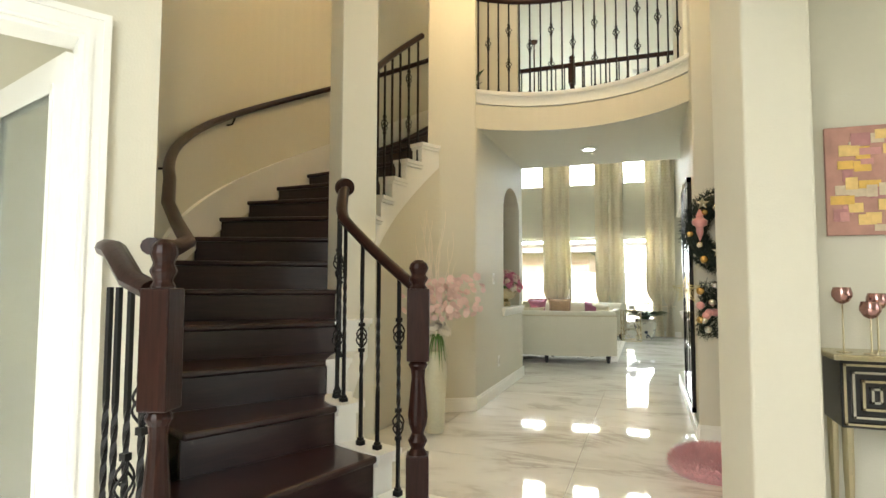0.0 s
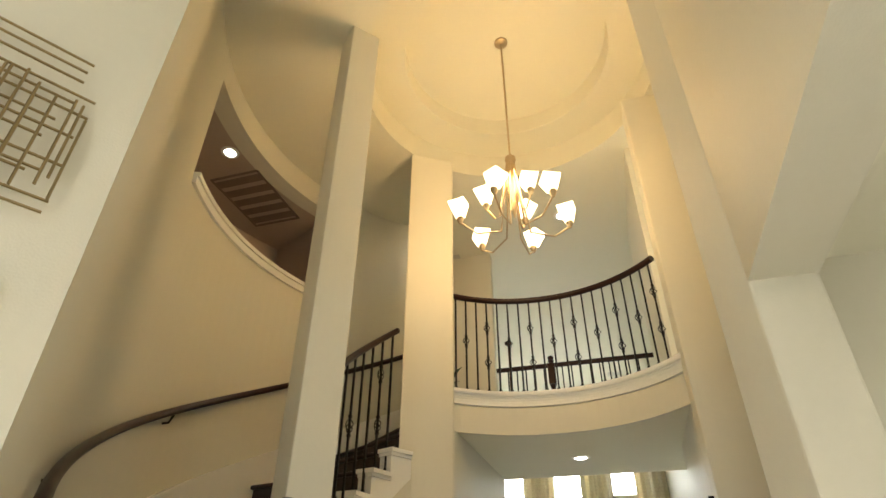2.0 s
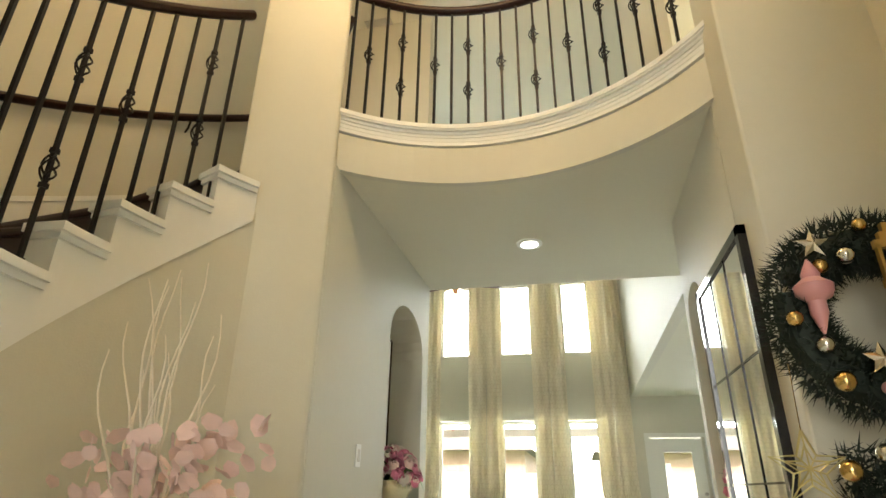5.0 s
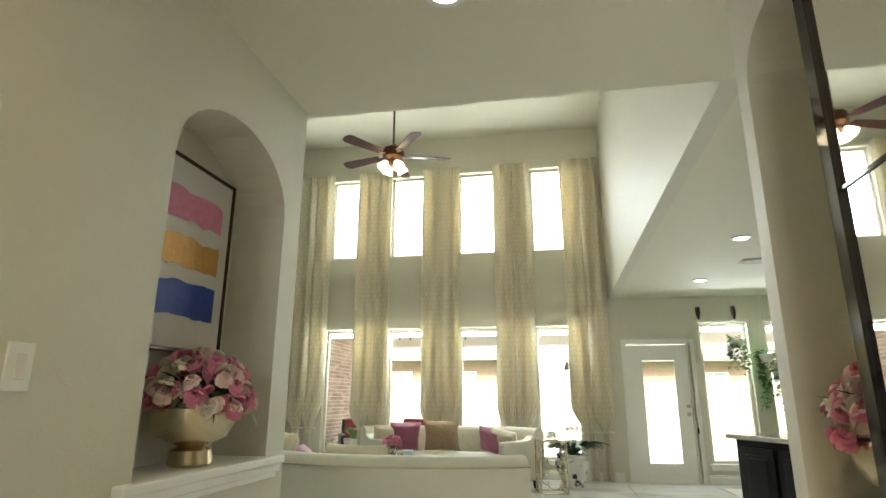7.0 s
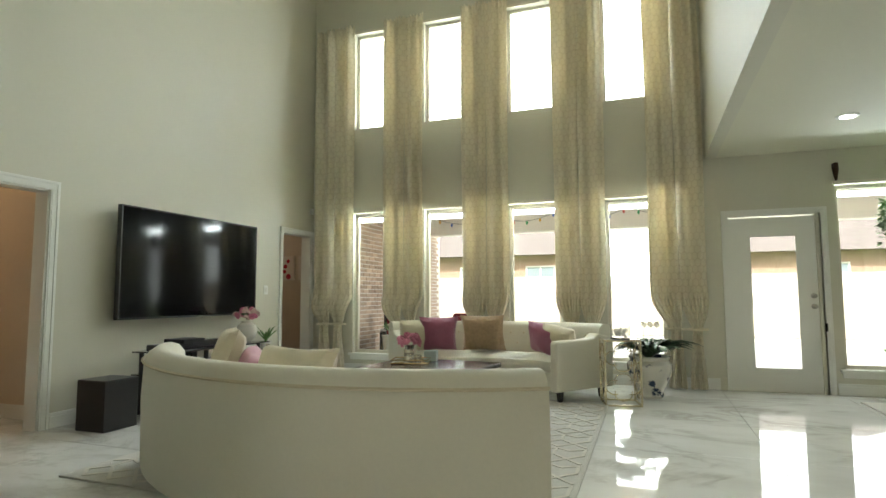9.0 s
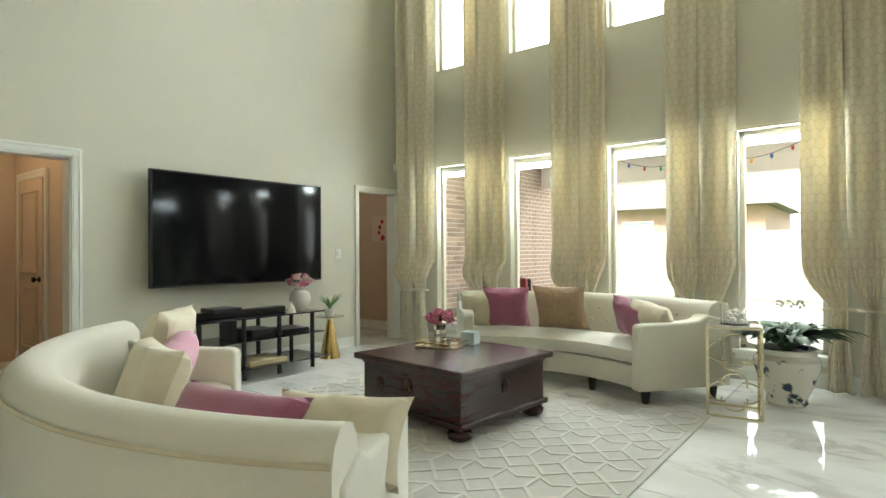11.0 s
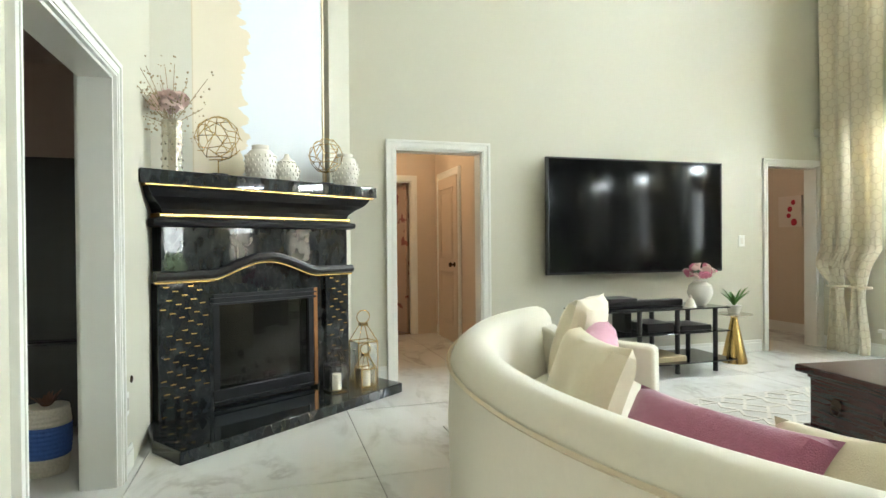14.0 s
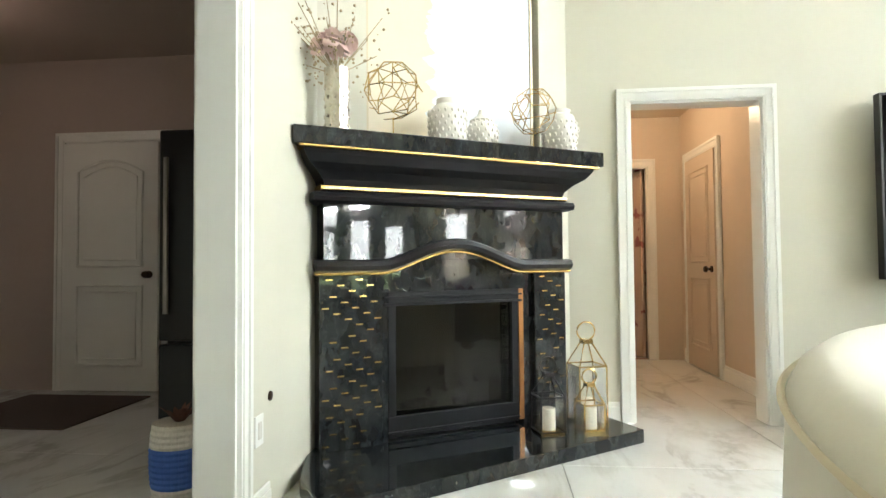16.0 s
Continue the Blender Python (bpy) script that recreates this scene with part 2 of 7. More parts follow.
def ring_wall(bm, r0, r1, a0, a1, z0, z1, seg=40, mi=0):
    pts = [polar(r0, a0 + (a1 - a0) * k / seg) for k in range(seg + 1)]
    pts2 = [polar(r1, a0 + (a1 - a0) * k / seg) for k in range(seg + 1)]
    for k in range(seg):
        f0 = z0(a0 + (a1 - a0) * k / seg) if callable(z0) else z0
        f1 = z0(a0 + (a1 - a0) * (k + 1) / seg) if callable(z0) else z0
        t0 = z1(a0 + (a1 - a0) * k / seg) if callable(z1) else z1
        t1 = z1(a0 + (a1 - a0) * (k + 1) / seg) if callable(z1) else z1
        add_prism(bm, [pts[k], pts[k + 1], pts2[k + 1], pts2[k]], [f0, f1, f1, f0], [t0, t1, t1, t0], mi)


# ---- floor slab and ceilings ----
floor = structure(box("floor", -9, 6.2, -3.2, 13.84, -0.2, -0.012, GROUT), "polished white marble floor tiles with grey veins", "floor")

structure(box("floor_corner_room", -6.95, -4.86, 13.845, 14.45, -0.2, 0.0, MARBLE), "polished white marble floor of a side room", "floor")

# living room
wall_w = wall_run("wall_west", (-4.7, 13.85), (-4.7, 7.15), -0.15, 0, ZTOP,
                  [(0.06, 0.78, 0, 2.03), (13.85 - 9.75, 13.85 - 8.935, 0, 2.035)], WALL, "tall cream painted living room wall")
WX = [(-4.0, -3.3), (-2.86, -2.16), (-1.63, -0.93), (-0.36, 0.34)]
_ops = []
for a, b in WX:
    _ops += [(a + 4.85, b + 4.85, 0.28, 2.35), (a + 4.85, b + 4.85, 3.63, 5.13)]
_ops += [(0.99 + 4.9 - 0.0 + 0.0, 2.0 + 4.85 - 0.05, 0, 2.06), (2.16 + 4.85, 2.86 + 4.85, 0.28, 2.36), (3.1 + 4.85, 3.84 + 4.85, 0.28, 2.36)]
wall_n = wall_run("wall_north", (-4.85, 13.85), (6.2, 13.85), 0.2, -0.2, ZTOP + 0.2, _ops, WALL, "cream painted wall with tall stacked windows")
wall_s = wall_run("wall_south", (-4.7, 7.15), (-1.415, 7.15), -0.15, 0, ZTOP, [(1.72, 2.84, 0, 2.035)], WALL, "cream painted wall with a cased opening")
wall_h = wall_run("wall_header", (-1.395, 7.2), (0.83, 7.2), -0.05, 2.772, 3.12, [], WALL, "cream wall above the passage")
wall_e = wall_run("wall_upper_east", (0.83, 7.2), (0.83, 13.85), -0.12, 2.77, ZTOP, [], WALL, "cream upper wall above the kitchen side")
structure(box("ceiling", -4.85, 0.95, 6.95, 13.85, ZTOP, ZTOP + 0.12, CEIL), "cream high ceiling of the living room", "ceiling")
structure(box("ceiling_kitchen", 0.95, 6.2, 4.86, 13.85, 2.77, 2.9, CEIL), "cream low kitchen ceiling", "ceiling")
wall_run("wall_kitchen_east", (6.05, 13.85), (6.05, 2.0), 0.15, 0, 2.9, [], WALL, "cream kitchen wall")
# passage
NICHE = (6.1, 6.97, 0.92, 2.09)


def niche_wall(name, x, thick, label):
    """Passage wall with an arched niche."""
    sgn = 1 if thick > 0 else -1
    y0, y1, zb, zs = NICHE if sgn < 0 else (5.66, 6.05, 0.92, 2.10)
    ye = 7.148 if sgn < 0 else 6.13
    r = (y1 - y0) / 2
    bm = bmesh.new()
    ya = 4.99 if sgn < 0 else 4.85
    xa, xb = sorted((x, x + thick))
    add_box(bm, xa, xb, ya, y0, 0, 2.77)
    add_box(bm, xa, xb, y1, ye, 0, 2.77)
    add_box(bm, xa, xb, y0, y1, 0, zb)
    add_box(bm, min(x + thick, x + thick - 0.02 * sgn), max(x + thick, x + thick - 0.02 * sgn), y0, y1, zb, 2.77)
    k = 14
    for i in range(k):
        a, b = math.pi * i / k, math.pi * (i + 1) / k
        p = [(y0 + r - r * math.cos(q), zs + 0.7 * r * math.sin(q)) for q in (a, b)]
        for xx0, xx1 in ((xa, xb),):
            v = [bm.verts.new((xx, yy, zz)) for xx in (xx0, xx1) for yy, zz in ((p[0][0], p[0][1]), (p[1][0], p[1][1]), (p[1][0], 2.77), (p[0][0], 2.77))]
            for f in ((0, 1, 2, 3), (7, 6, 5, 4), (0, 4, 5, 1), (1, 5, 6, 2), (2, 6, 7, 3), (3, 7, 4, 0)):
                bm.faces.new([v[j] for j in f])
    return structure(put(name, bm, WALL), label, "wall")


niche_wall("wall_passage_west", -1.395, -0.30, "cream passage wall with an arched niche")
niche_wall("wall_passage_east", 0.53, 0.30, "cream passage wall with an arched niche")
for _n, _x0, _x1, _y0, _y1 in (("trim_niche", -1.69, -1.35, 6.02, 7.08), ("trim_niche_east", 0.49, 0.82, 5.64, 6.12)):
    bm = bmesh.new()
    add_box(bm, _x0, _x1, _y0, _y1, 0.90, 0.935)
    add_box(bm, _x0 + 0.012, _x1 - 0.012, _y0 + 0.02, _y1 - 0.02, 0.865, 0.9)
    add_box(bm, _x0 + 0.024, _x1 - 0.024, _y0 + 0.035, _y1 - 0.035, 0.84, 0.865)
    structure(put(_n, bm, TRIM, bevel=0.006), "white moulded niche sill", "sill")

# upper floor slab with the concave balcony edge
bm = bmesh.new()
k = 24
a0, a1 = 131.5, 32.0
arc = [polar(1.36, a0 + (a1 - a0) * i / k) for i in range(k + 1)]
for i in range(k):
    p, q = arc[i], arc[i + 1]
    add_prism(bm, [p, q, (q[0], 7.2), (p[0], 7.2)], 2.77, 3.1)
structure(put("ceiling_passage", bm, CEIL), "cream passage ceiling under the balcony", "ceiling")
bm = bmesh.new()
ring_wall(bm, 1.33, 1.37, a0, a1, 2.76, 3.0, 24)
structure(put("balcony_fascia", bm, WALL, smooth=True), "cream curved balcony fascia", "fascia")
bm = bmesh.new()
for r, z0, z1 in ((1.285, 3.115, 3.145), (1.292, 3.105, 3.115), (1.31, 3.085, 3.105), (1.317, 3.065, 3.085), (1.322, 3.04, 3.065), (1.325, 3.015, 3.04)):
    ring_wall(bm, r, 1.42, a0, a1, z0, z1, 24)
structure(put("trim_balcony", bm, TRIM, smooth=True), "white moulded trim along the balcony edge", "trim")
# upper level floor and walls
structure(prism("floor_upper", [polar(1.45, 129.5), polar(2.67, 129.5), polar(2.67, 122), polar(2.67, 112), (-1.41, 6.5)], 2.9, 3.12, CEIL), "upper landing floor", "floor")
structure(box("ceiling_passage_east", 0.604, 0.95, 4.86, 7.2, 2.77, 2.915, CEIL), "cream passage ceiling", "ceiling")
structure(box("floor_upper_east", 0.54, 4.0, 4.86, 7.19, 2.92, 3.12, CEIL), "upper floor edge", "floor")

# round stair wall: from the diagonal entry wall round to the upper landing
def zstep(a):
    """Height of the nosing line at the angle a (degrees, clockwise down to -230)."""
    n = 9 + (-168.5 - a) / 8.9
    return RISE * n


NB0, NB1 = -157.0, -203.0    # the high recess in the round wall
bm = bmesh.new()
ring_wall(bm, ROUT, ROUT + 0.2, -127, NB0, 0, ZTOP, 16)
ring_wall(bm, ROUT, ROUT + 0.2, NB0, NB1, 0, 4.40, 18)
ring_wall(bm, ROUT, ROUT + 0.2, NB0, NB1, 5.55, ZTOP, 18)
ring_wall(bm, ROUT, ROUT + 0.2, NB1, -237, 0, ZTOP, 16)
wall_r = structure(put("wall_round", bm, WALL, smooth=True), "cream curved stair wall with a high recess", "wall")
bm = bmesh.new()
ring_wall(bm, ROUT - 0.05, ROUT + 0.24, NB0 - 0.3, NB1, 4.40, 4.44, 18)
ring_wall(bm, ROUT - 0.03, ROUT, NB0 - 0.3, NB1, 4.33, 4.40, 18)
structure(put("trim_recess", bm, TRIM, smooth=True), "cream moulded ledge of the recess", "trim")
# recess surfaces take DIMWALL, whose darker colour stands in for shade
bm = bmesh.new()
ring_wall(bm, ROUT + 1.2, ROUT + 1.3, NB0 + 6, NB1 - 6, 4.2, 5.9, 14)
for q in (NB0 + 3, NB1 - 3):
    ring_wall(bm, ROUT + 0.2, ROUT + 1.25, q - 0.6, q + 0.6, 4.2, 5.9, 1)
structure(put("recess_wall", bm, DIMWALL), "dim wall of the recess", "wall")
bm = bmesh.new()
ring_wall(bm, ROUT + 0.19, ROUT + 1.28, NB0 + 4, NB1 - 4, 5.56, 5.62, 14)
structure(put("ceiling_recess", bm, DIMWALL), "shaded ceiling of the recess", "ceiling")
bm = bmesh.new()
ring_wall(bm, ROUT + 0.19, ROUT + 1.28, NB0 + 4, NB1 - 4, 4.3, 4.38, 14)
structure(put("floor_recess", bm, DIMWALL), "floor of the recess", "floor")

# piers
structure(prism("pier_west", [(-1.80, 4.70), (-1.395, 4.958), (-1.395, 4.99), (-1.9, 5.4)], 0, ZTOP, WALL, bevel=0.012), "cream square pier of the round hall", "pier")
structure(prism("pier_east", [(0.53, 4.55), (1.2, 4.55), (1.2, 4.85), (0.53, 4.85)], 0, ZTOP, WALL, bevel=0.012), "cream pier beside the passage", "pier")
_c, _s = math.cos(radians(50)), math.sin(radians(50))
_q = [(-1.75 + 0.128 * (u * _c - v * _s), 3.14 + 0.128 * (u * _s + v * _c)) for u, v in ((-1, -1), (1, -1), (1, 1), (-1, 1))]
structure(prism("column_slim", _q, 0, ZTOP, WALL, bevel=0.008), "slim square cream column through the stair", "column")
# dining side wall with its deep header
structure(prism("pier_dining", [(0.61, 2.62), (0.89, 2.62), (0.89, 3.3), (0.66, 3.05), (0.50, 2.86)], 0, ZTOP, WALL, bevel=0.012), "cream corner pier of the dining opening", "pier")
structure(box("header_dining", 0.61, 0.89, -2.0, 2.62, 2.62, ZTOP, WALL), "cream wall above the dining opening", "wall")
structure(box("wall_recess_east", 1.1, 1.2, 3.42, 4.55, 0, ZTOP, WALL), "cream wall of the side recess", "wall")
structure(box("ceiling_dining", 0.89, 4.6, -2.2, 4.4, 3.05, 3.15, CEIL), "cream dining room ceiling", "ceiling")
structure(box("wall_dining_north", 0.892, 4.6, 3.302, 3.42, 0, ZTOP, WALL), "cream dining room wall", "wall")
structure(wall_run("wall_dining_east", (4.45, 3.3), (4.45, -2.2), 0.15, 0, 3.1, [(1.2, 3.4, 0.6, 2.4)], WALL, "cream dining room wall with a window"), "cream dining room wall with a window", "wall")
# diagonal entry wall with the study door
DW0, DU = Vector((-1.51, 1.245)), Vector((-0.5, -0.866))
dw_end = DW0 + DU * 4.2
wall_d = wall_run("wall_entry_west", DW0[:], dw_end[:], -0.14, 0, ZTOP, [(0.24, 1.12, 0, 2.06)], WALL, "cream entry wall with a glazed study door")
structure(prism("wall_joint", [(-1.512, 1.247), polar(ROUT, -127), polar(ROUT + 0.2, -127), (-1.632, 1.315)], 0, ZTOP, WALL), "cream wall end", "wall")
# entry front wall behind, and the ceiling over the hall
wall_run("wall_entry_south", (-4.0, -2.4), (4.6, -2.4), -0.15, 0, ZTOP, [(2.3, 4.5, 0.9, 4.6)], WALL, "cream entry wall with a tall window")
wall_run("wall_study_west", (-4.7, -3.0), (-4.7, 1.6), 0.15, 0, 3.0, [(1.6, 3.6, 0.6, 2.4)], WALL, "cream study wall with a window")
structure(box("wall_study_north", -4.7, -2.2, 1.75, 1.87, 0, 3.0, WALL), "cream study wall", "wall")
structure(prism("ceiling_study", [(-1.62, 1.3), (-2.2, 1.87), (-4.8, 1.87), (-4.8, -2.6), (-3.75, -2.4)], 2.9, 3.0, CEIL), "cream study ceiling", "ceiling")

# high hall ceiling with a stepped round recess
RD1, RD2 = 1.42, 1.03
bm = bmesh.new()
k = 48
outer = []
for i in range(k + 1):
    a = 2 * math.pi * i / k
    c, s = math.cos(a), math.sin(a)
    t = 9
    for ax, lim in ((c, 4.4 if c > 0 else 4.2), (s, 2.949 if s > 0 else 6.6)):
        if abs(ax) > 1e-6:
            t = min(t, lim / abs(ax))
    outer.append((CX + c * t, CY + s * t))
for i in range(k):
    a, b = 360 * i / k, 360 * (i + 1) / k
    add_prism(bm, [polar(RD1, a), polar(RD1, b), outer[i + 1], outer[i]], ZTOP, ZTOP + 0.1)
    add_prism(bm, [polar(RD1, a), polar(RD1, b), polar(RD1 + 0.05, b), polar(RD1 + 0.05, a)], ZTOP + 0.1, ZTOP + 0.4)
    add_prism(bm, [polar(RD2, a), polar(RD2, b), polar(RD1 + 0.05, b), polar(RD1 + 0.05, a)], ZTOP + 0.32, ZTOP + 0.42)
    add_prism(bm, [polar(RD2, a), polar(RD2, b), polar(RD2 + 0.05, b), polar(RD2 + 0.05, a)], ZTOP + 0.42, ZTOP + 0.62)
    add_prism(bm, [polar(0.001, a), polar(0.001, b), polar(RD2 + 0.05, b), polar(RD2 + 0.05, a)], ZTOP + 0.55, ZTOP + 0.65)
structure(put("ceiling_round", bm, CEIL), "cream round stepped tray ceiling of the stair hall", "ceiling")
# upper gallery walls
structure(box("wall_gallery_east", 0.53, 0.95, 5.3, 7.2, 3.12, ZTOP, WALL), "cream gallery wall", "wall")
structure(prism("wall_gallery_west", [(-2.6, 7.1), (-4.85, 7.1), (-4.85, 7.15), (-2.6, 7.15)], ZUP, ZTOP, WALL), "cream upper wall", "wall")

# ---- stair hall ----
NR, NL = (-0.815, 2.08), (-1.07, 0.87)


def nose(n):
    return -168.5 - 8.9 * (n - 9)


def rin(a):
    return 1.90 if a > -118 else max(1.50, 1.90 - 0.4 * (-118 - a) / 22)


def sector(a0, a1, r0, r1, seg=4):
    """Outline between two angles; r0 and r1 are functions of the angle."""
    aa = [a0 + (a1 - a0) * k / seg for k in range(seg + 1)]
    return [polar(r1(a), a) for a in aa] + [polar(r0(a), a) for a in aa[::-1]]


stair = tagged(empty("staircase", CX, CY), "curved dark wood staircase with white stepped stringer", "staircase")
stair.matrix_world = Matrix.Identity(4)
for n in range(1, 16):
    a0, a1, z = nose(n), nose(n + 1), RISE * n
    ro = (lambda a: 3.06) if n == 1 else (lambda a: 2.80) if n == 2 else (lambda a: ROUT - 0.004)
    bm = bmesh.new()
    add_prism(bm, sector(a0 + 0.75, a1 - 0.2, rin, ro), z - 0.035, z)
    put("tread", bm, TREAD, stair, bevel=0.012)
    bm = bmesh.new()
    add_prism(bm, sector(a0, a0 - 0.6, lambda a: rin(a) + 0.004, lambda a: ro(a) - 0.006, 1), z - RISE, z - 0.036)
    put("riser", bm, TREAD, stair)
    if n > 13:
        continue
    bm = bmesh.new()
    zb = [max(0.0, zstep(a0 + 0.1 + (a1 - a0 - 0.1) * k / 4) - 0.40) for k in range(5)]
    add_prism(bm, sector(a0 + 0.1, a1, lambda a: rin(a) - 0.13, lambda a: rin(a) - 0.002), zb + zb[::-1], z - 0.03)
    add_prism(bm, sector(a0 + 1.2, a1 + 0.4, lambda a: rin(a) - 0.165, lambda a: rin(a) + 0.004), z - 0.03, z + 0.003)
    add_prism(bm, sector(a0 + 0.7, a1 + 0.3, lambda a: rin(a) - 0.147, lambda a: rin(a) - 0.003), z - 0.055, z - 0.03)
    put("stringer_cap", bm, TRIM, stair)
# infill under the flight
bm = bmesh.new()
seg = 60
for k in range(seg):
    a, b = -98 + (-228 + 98) * k / seg, -98 + (-228 + 98) * (k + 1) / seg
    z0, z1 = [max(0.02, zstep(q) - 0.36) for q in (a, b)]
    add_prism(bm, [polar(rin(a) - 0.12, a), polar(rin(b) - 0.12, b), polar(rin(b) - 0.04, b), polar(rin(a) - 0.04, a)], 0, [z0, z1, z1, z0])
structure(put("wall_under_stair", bm, WALL, smooth=True), "cream curved wall under the stair", "wall")
# skirting that climbs the round wall
bm = bmesh.new()
ring_wall(bm, ROUT - 0.018, ROUT, -126, -236, lambda a: zstep(a) - 0.1, lambda a: zstep(a) + 0.22, 60)
ring_wall(bm, ROUT - 0.03, ROUT, -126, -236, lambda a: zstep(a) + 0.22, lambda a: zstep(a) + 0.255, 60)
structure(put("trim_stair", bm, TRIM, smooth=True), "cream skirting climbing the stair wall", "trim")


def add_baluster(bm, h, knots=(), twist=True):
    """A square iron bar with a twisted stretch, basket knots and a shoe."""
    s = 0.0075
    steps = 44
    prev = None
    for i in range(steps + 1):
        z = h * i / steps
        f = z / h
        a = 0.0
        if twist:
            a = max(0.0, min(1.0, (f - 0.3) / 0.4)) * 2 * math.pi * 1.5
        w = s
        ring = [bm.verts.new((w * 1.414 * math.cos(a + math.pi / 4 + j * math.pi / 2), w * 1.414 * math.sin(a + math.pi / 4 + j * math.pi / 2), z)) for j in range(4)]
        if prev:
            for j in range(4):
                bm.faces.new((prev[j], prev[(j + 1) % 4], ring[(j + 1) % 4], ring[j]))
        prev = ring
    add_box(bm, -0.017, 0.017, -0.017, 0.017, 0, 0.022)
    add_box(bm, -0.012, 0.012, -0.012, 0.012, 0.022, 0.034)
    for kz in knots:
        for j in range(4):
            pts = []
            for i in range(9):
                f = i / 8
                r = 0.026 * math.sin(math.pi * f) + 0.004
                a = j * math.pi / 2 + f * math.pi
                pts.append((r * math.cos(a), r * math.sin(a), kz - 0.045 + 0.09 * f))
            add_tube(bm, pts, 0.004, 5)
        for q in (-0.055, 0.055):
            add_box(bm, -0.012, 0.012, -0.012, 0.012, kz + q - 0.008, kz + q + 0.008)


BAL = []
for _h, _k, _t in ((0.88, (), True), (0.88, (0.46,), True), (0.88, (0.28, 0.64), True), (0.94, (), False), (0.94, (0.5,), False), (0.94, (0.3, 0.66), False)):
    bm = bmesh.new()
    add_baluster(bm, _h, _k, _t)
    o = put("baluster_pattern", bm, IRON)
    BAL.append(o.data)
    bpy.data.objects.remove(o)


def baluster(i, p, parent, rz=0.0, sz=1.0):
    o = new("baluster", BAL[i])
    o.matrix_world = pose(*p, 0, 0, rz) @ Matrix.Diagonal((1, 1, sz, 1))
    o.parent = parent
    return o


def newel(bm, x, y, z0, h, w, rz=0.0):
    """Turned post: square base, turned middle, square block, button top."""
    m = pose(x, y, z0, 0, 0, rz)
    b = bmesh.new()
    add_box(b, -w, w, -w, w, 0, 0.34 * h)
    t = w * 0.95
    add_lathe(b, [(t, 0.34 * h), (t * 0.6, 0.36 * h), (t * 0.95, 0.385 * h), (t * 0.55, 0.41 * h), (t * 0.85, 0.44 * h), (t * 0.95, 0.47 * h), (t * 0.62, 0.60 * h),
                  (t * 0.7, 0.625 * h), (t * 0.95, 0.64 * h), (t * 0.7, 0.655 * h)], 16)
    add_box(b, -w, w, -w, w, 0.655 * h, 0.9 * h)
    add_lathe(b, [(t * 0.9, 0.9 * h), (t * 0.62, 0.915 * h), (t * 0.95, 0.935 * h), (t * 0.68, 0.95 * h), (t * 0.95, 0.97 * h), (t * 0.8, 0.988 * h), (t * 0.35, h)], 16)
    bmesh.ops.transform(b, matrix=m, verts=b.verts)
    me = bpy.data.meshes.new("tmp")
    b.to_mesh(me)
    bm.from_mesh(me)
    bpy.data.meshes.remove(me)
    b.free()


def rail_sweep(bm, pts, w=0.032, h=0.028):
    add_tube(bm, pts, w, 10, flat=h / w)


# lower inner railing
rail1 = tagged(empty("stair_railing"), "dark wood handrail with twisted black iron balusters and turned newel", "railing")
bm = bmesh.new()
newel(bm, *NR, 0.0, 1.32, 0.05, 20)
put("newel_post", bm, DARKWOOD, rail1, bevel=0.004)
RB = lambda a: rin(a) - 0.07
bm = bmesh.new()
pts = [(NR[0] - 0.02, NR[1], 1.17)]
for k in range(14):
    f = k / 13
    a = -100 - 25 * f
    pts.append(polar(RB(a) - 0.02 * f, a, zstep(a) + 0.93 + 0.05 * max(0, f - 0.7) / 0.3))
rail_sweep(bm, pts)
put("handrail", bm, DARKWOOD, rail1, smooth=True)
bm = bmesh.new()
e = Vector(pts[-1])
add_lathe(bm, [(0.02, -0.035), (0.05, -0.03), (0.058, 0), (0.05, 0.03), (0.02, 0.036)], 18)
bmesh.ops.transform(bm, matrix=Matrix.Translation(e) @ pose(0, 0, 0, 90, 0, 60), verts=bm.verts)
put("volute", bm, DARKWOOD, rail1, smooth=True)
for i, a in enumerate((-99.6, -103.4, -107.6, -111.4, -116, -119.5, -122.6, -125)):
    n = int((nose(1) - a) // 8.9) + 1
    baluster((0, 2, 0, 1, 0, 2, 0, 1)[i], polar(RB(a), a, RISE * n), rail1, a, (zstep(a) + 0.93 - RISE * n) / 0.88)
# upper inner railing
rail2 = tagged(empty("stair_railing"), "dark wood handrail with black iron balusters on the upper flight", "railing")
bm = bmesh.new()
pts = [polar(1.43, a, 2.34 + (170 - a) / 9.9 * RISE + 0.95) for a in [207 - 53 * k / 24 for k in range(25)]]
rail_sweep(bm, pts)
put("handrail", bm, DARKWOOD, rail2, smooth=True)
for i in range(11):
    a = 205 - 4.9 * i
    zt = 2.34 + (170 - a) / 9.9 * RISE + 0.95
    n = int((nose(1) - (a - 360)) // 8.9) + 1
    baluster((3, 4, 3, 3, 5)[i % 5], polar(1.43, a, RISE * n), rail2, a, (zt - RISE * n) / 0.94)
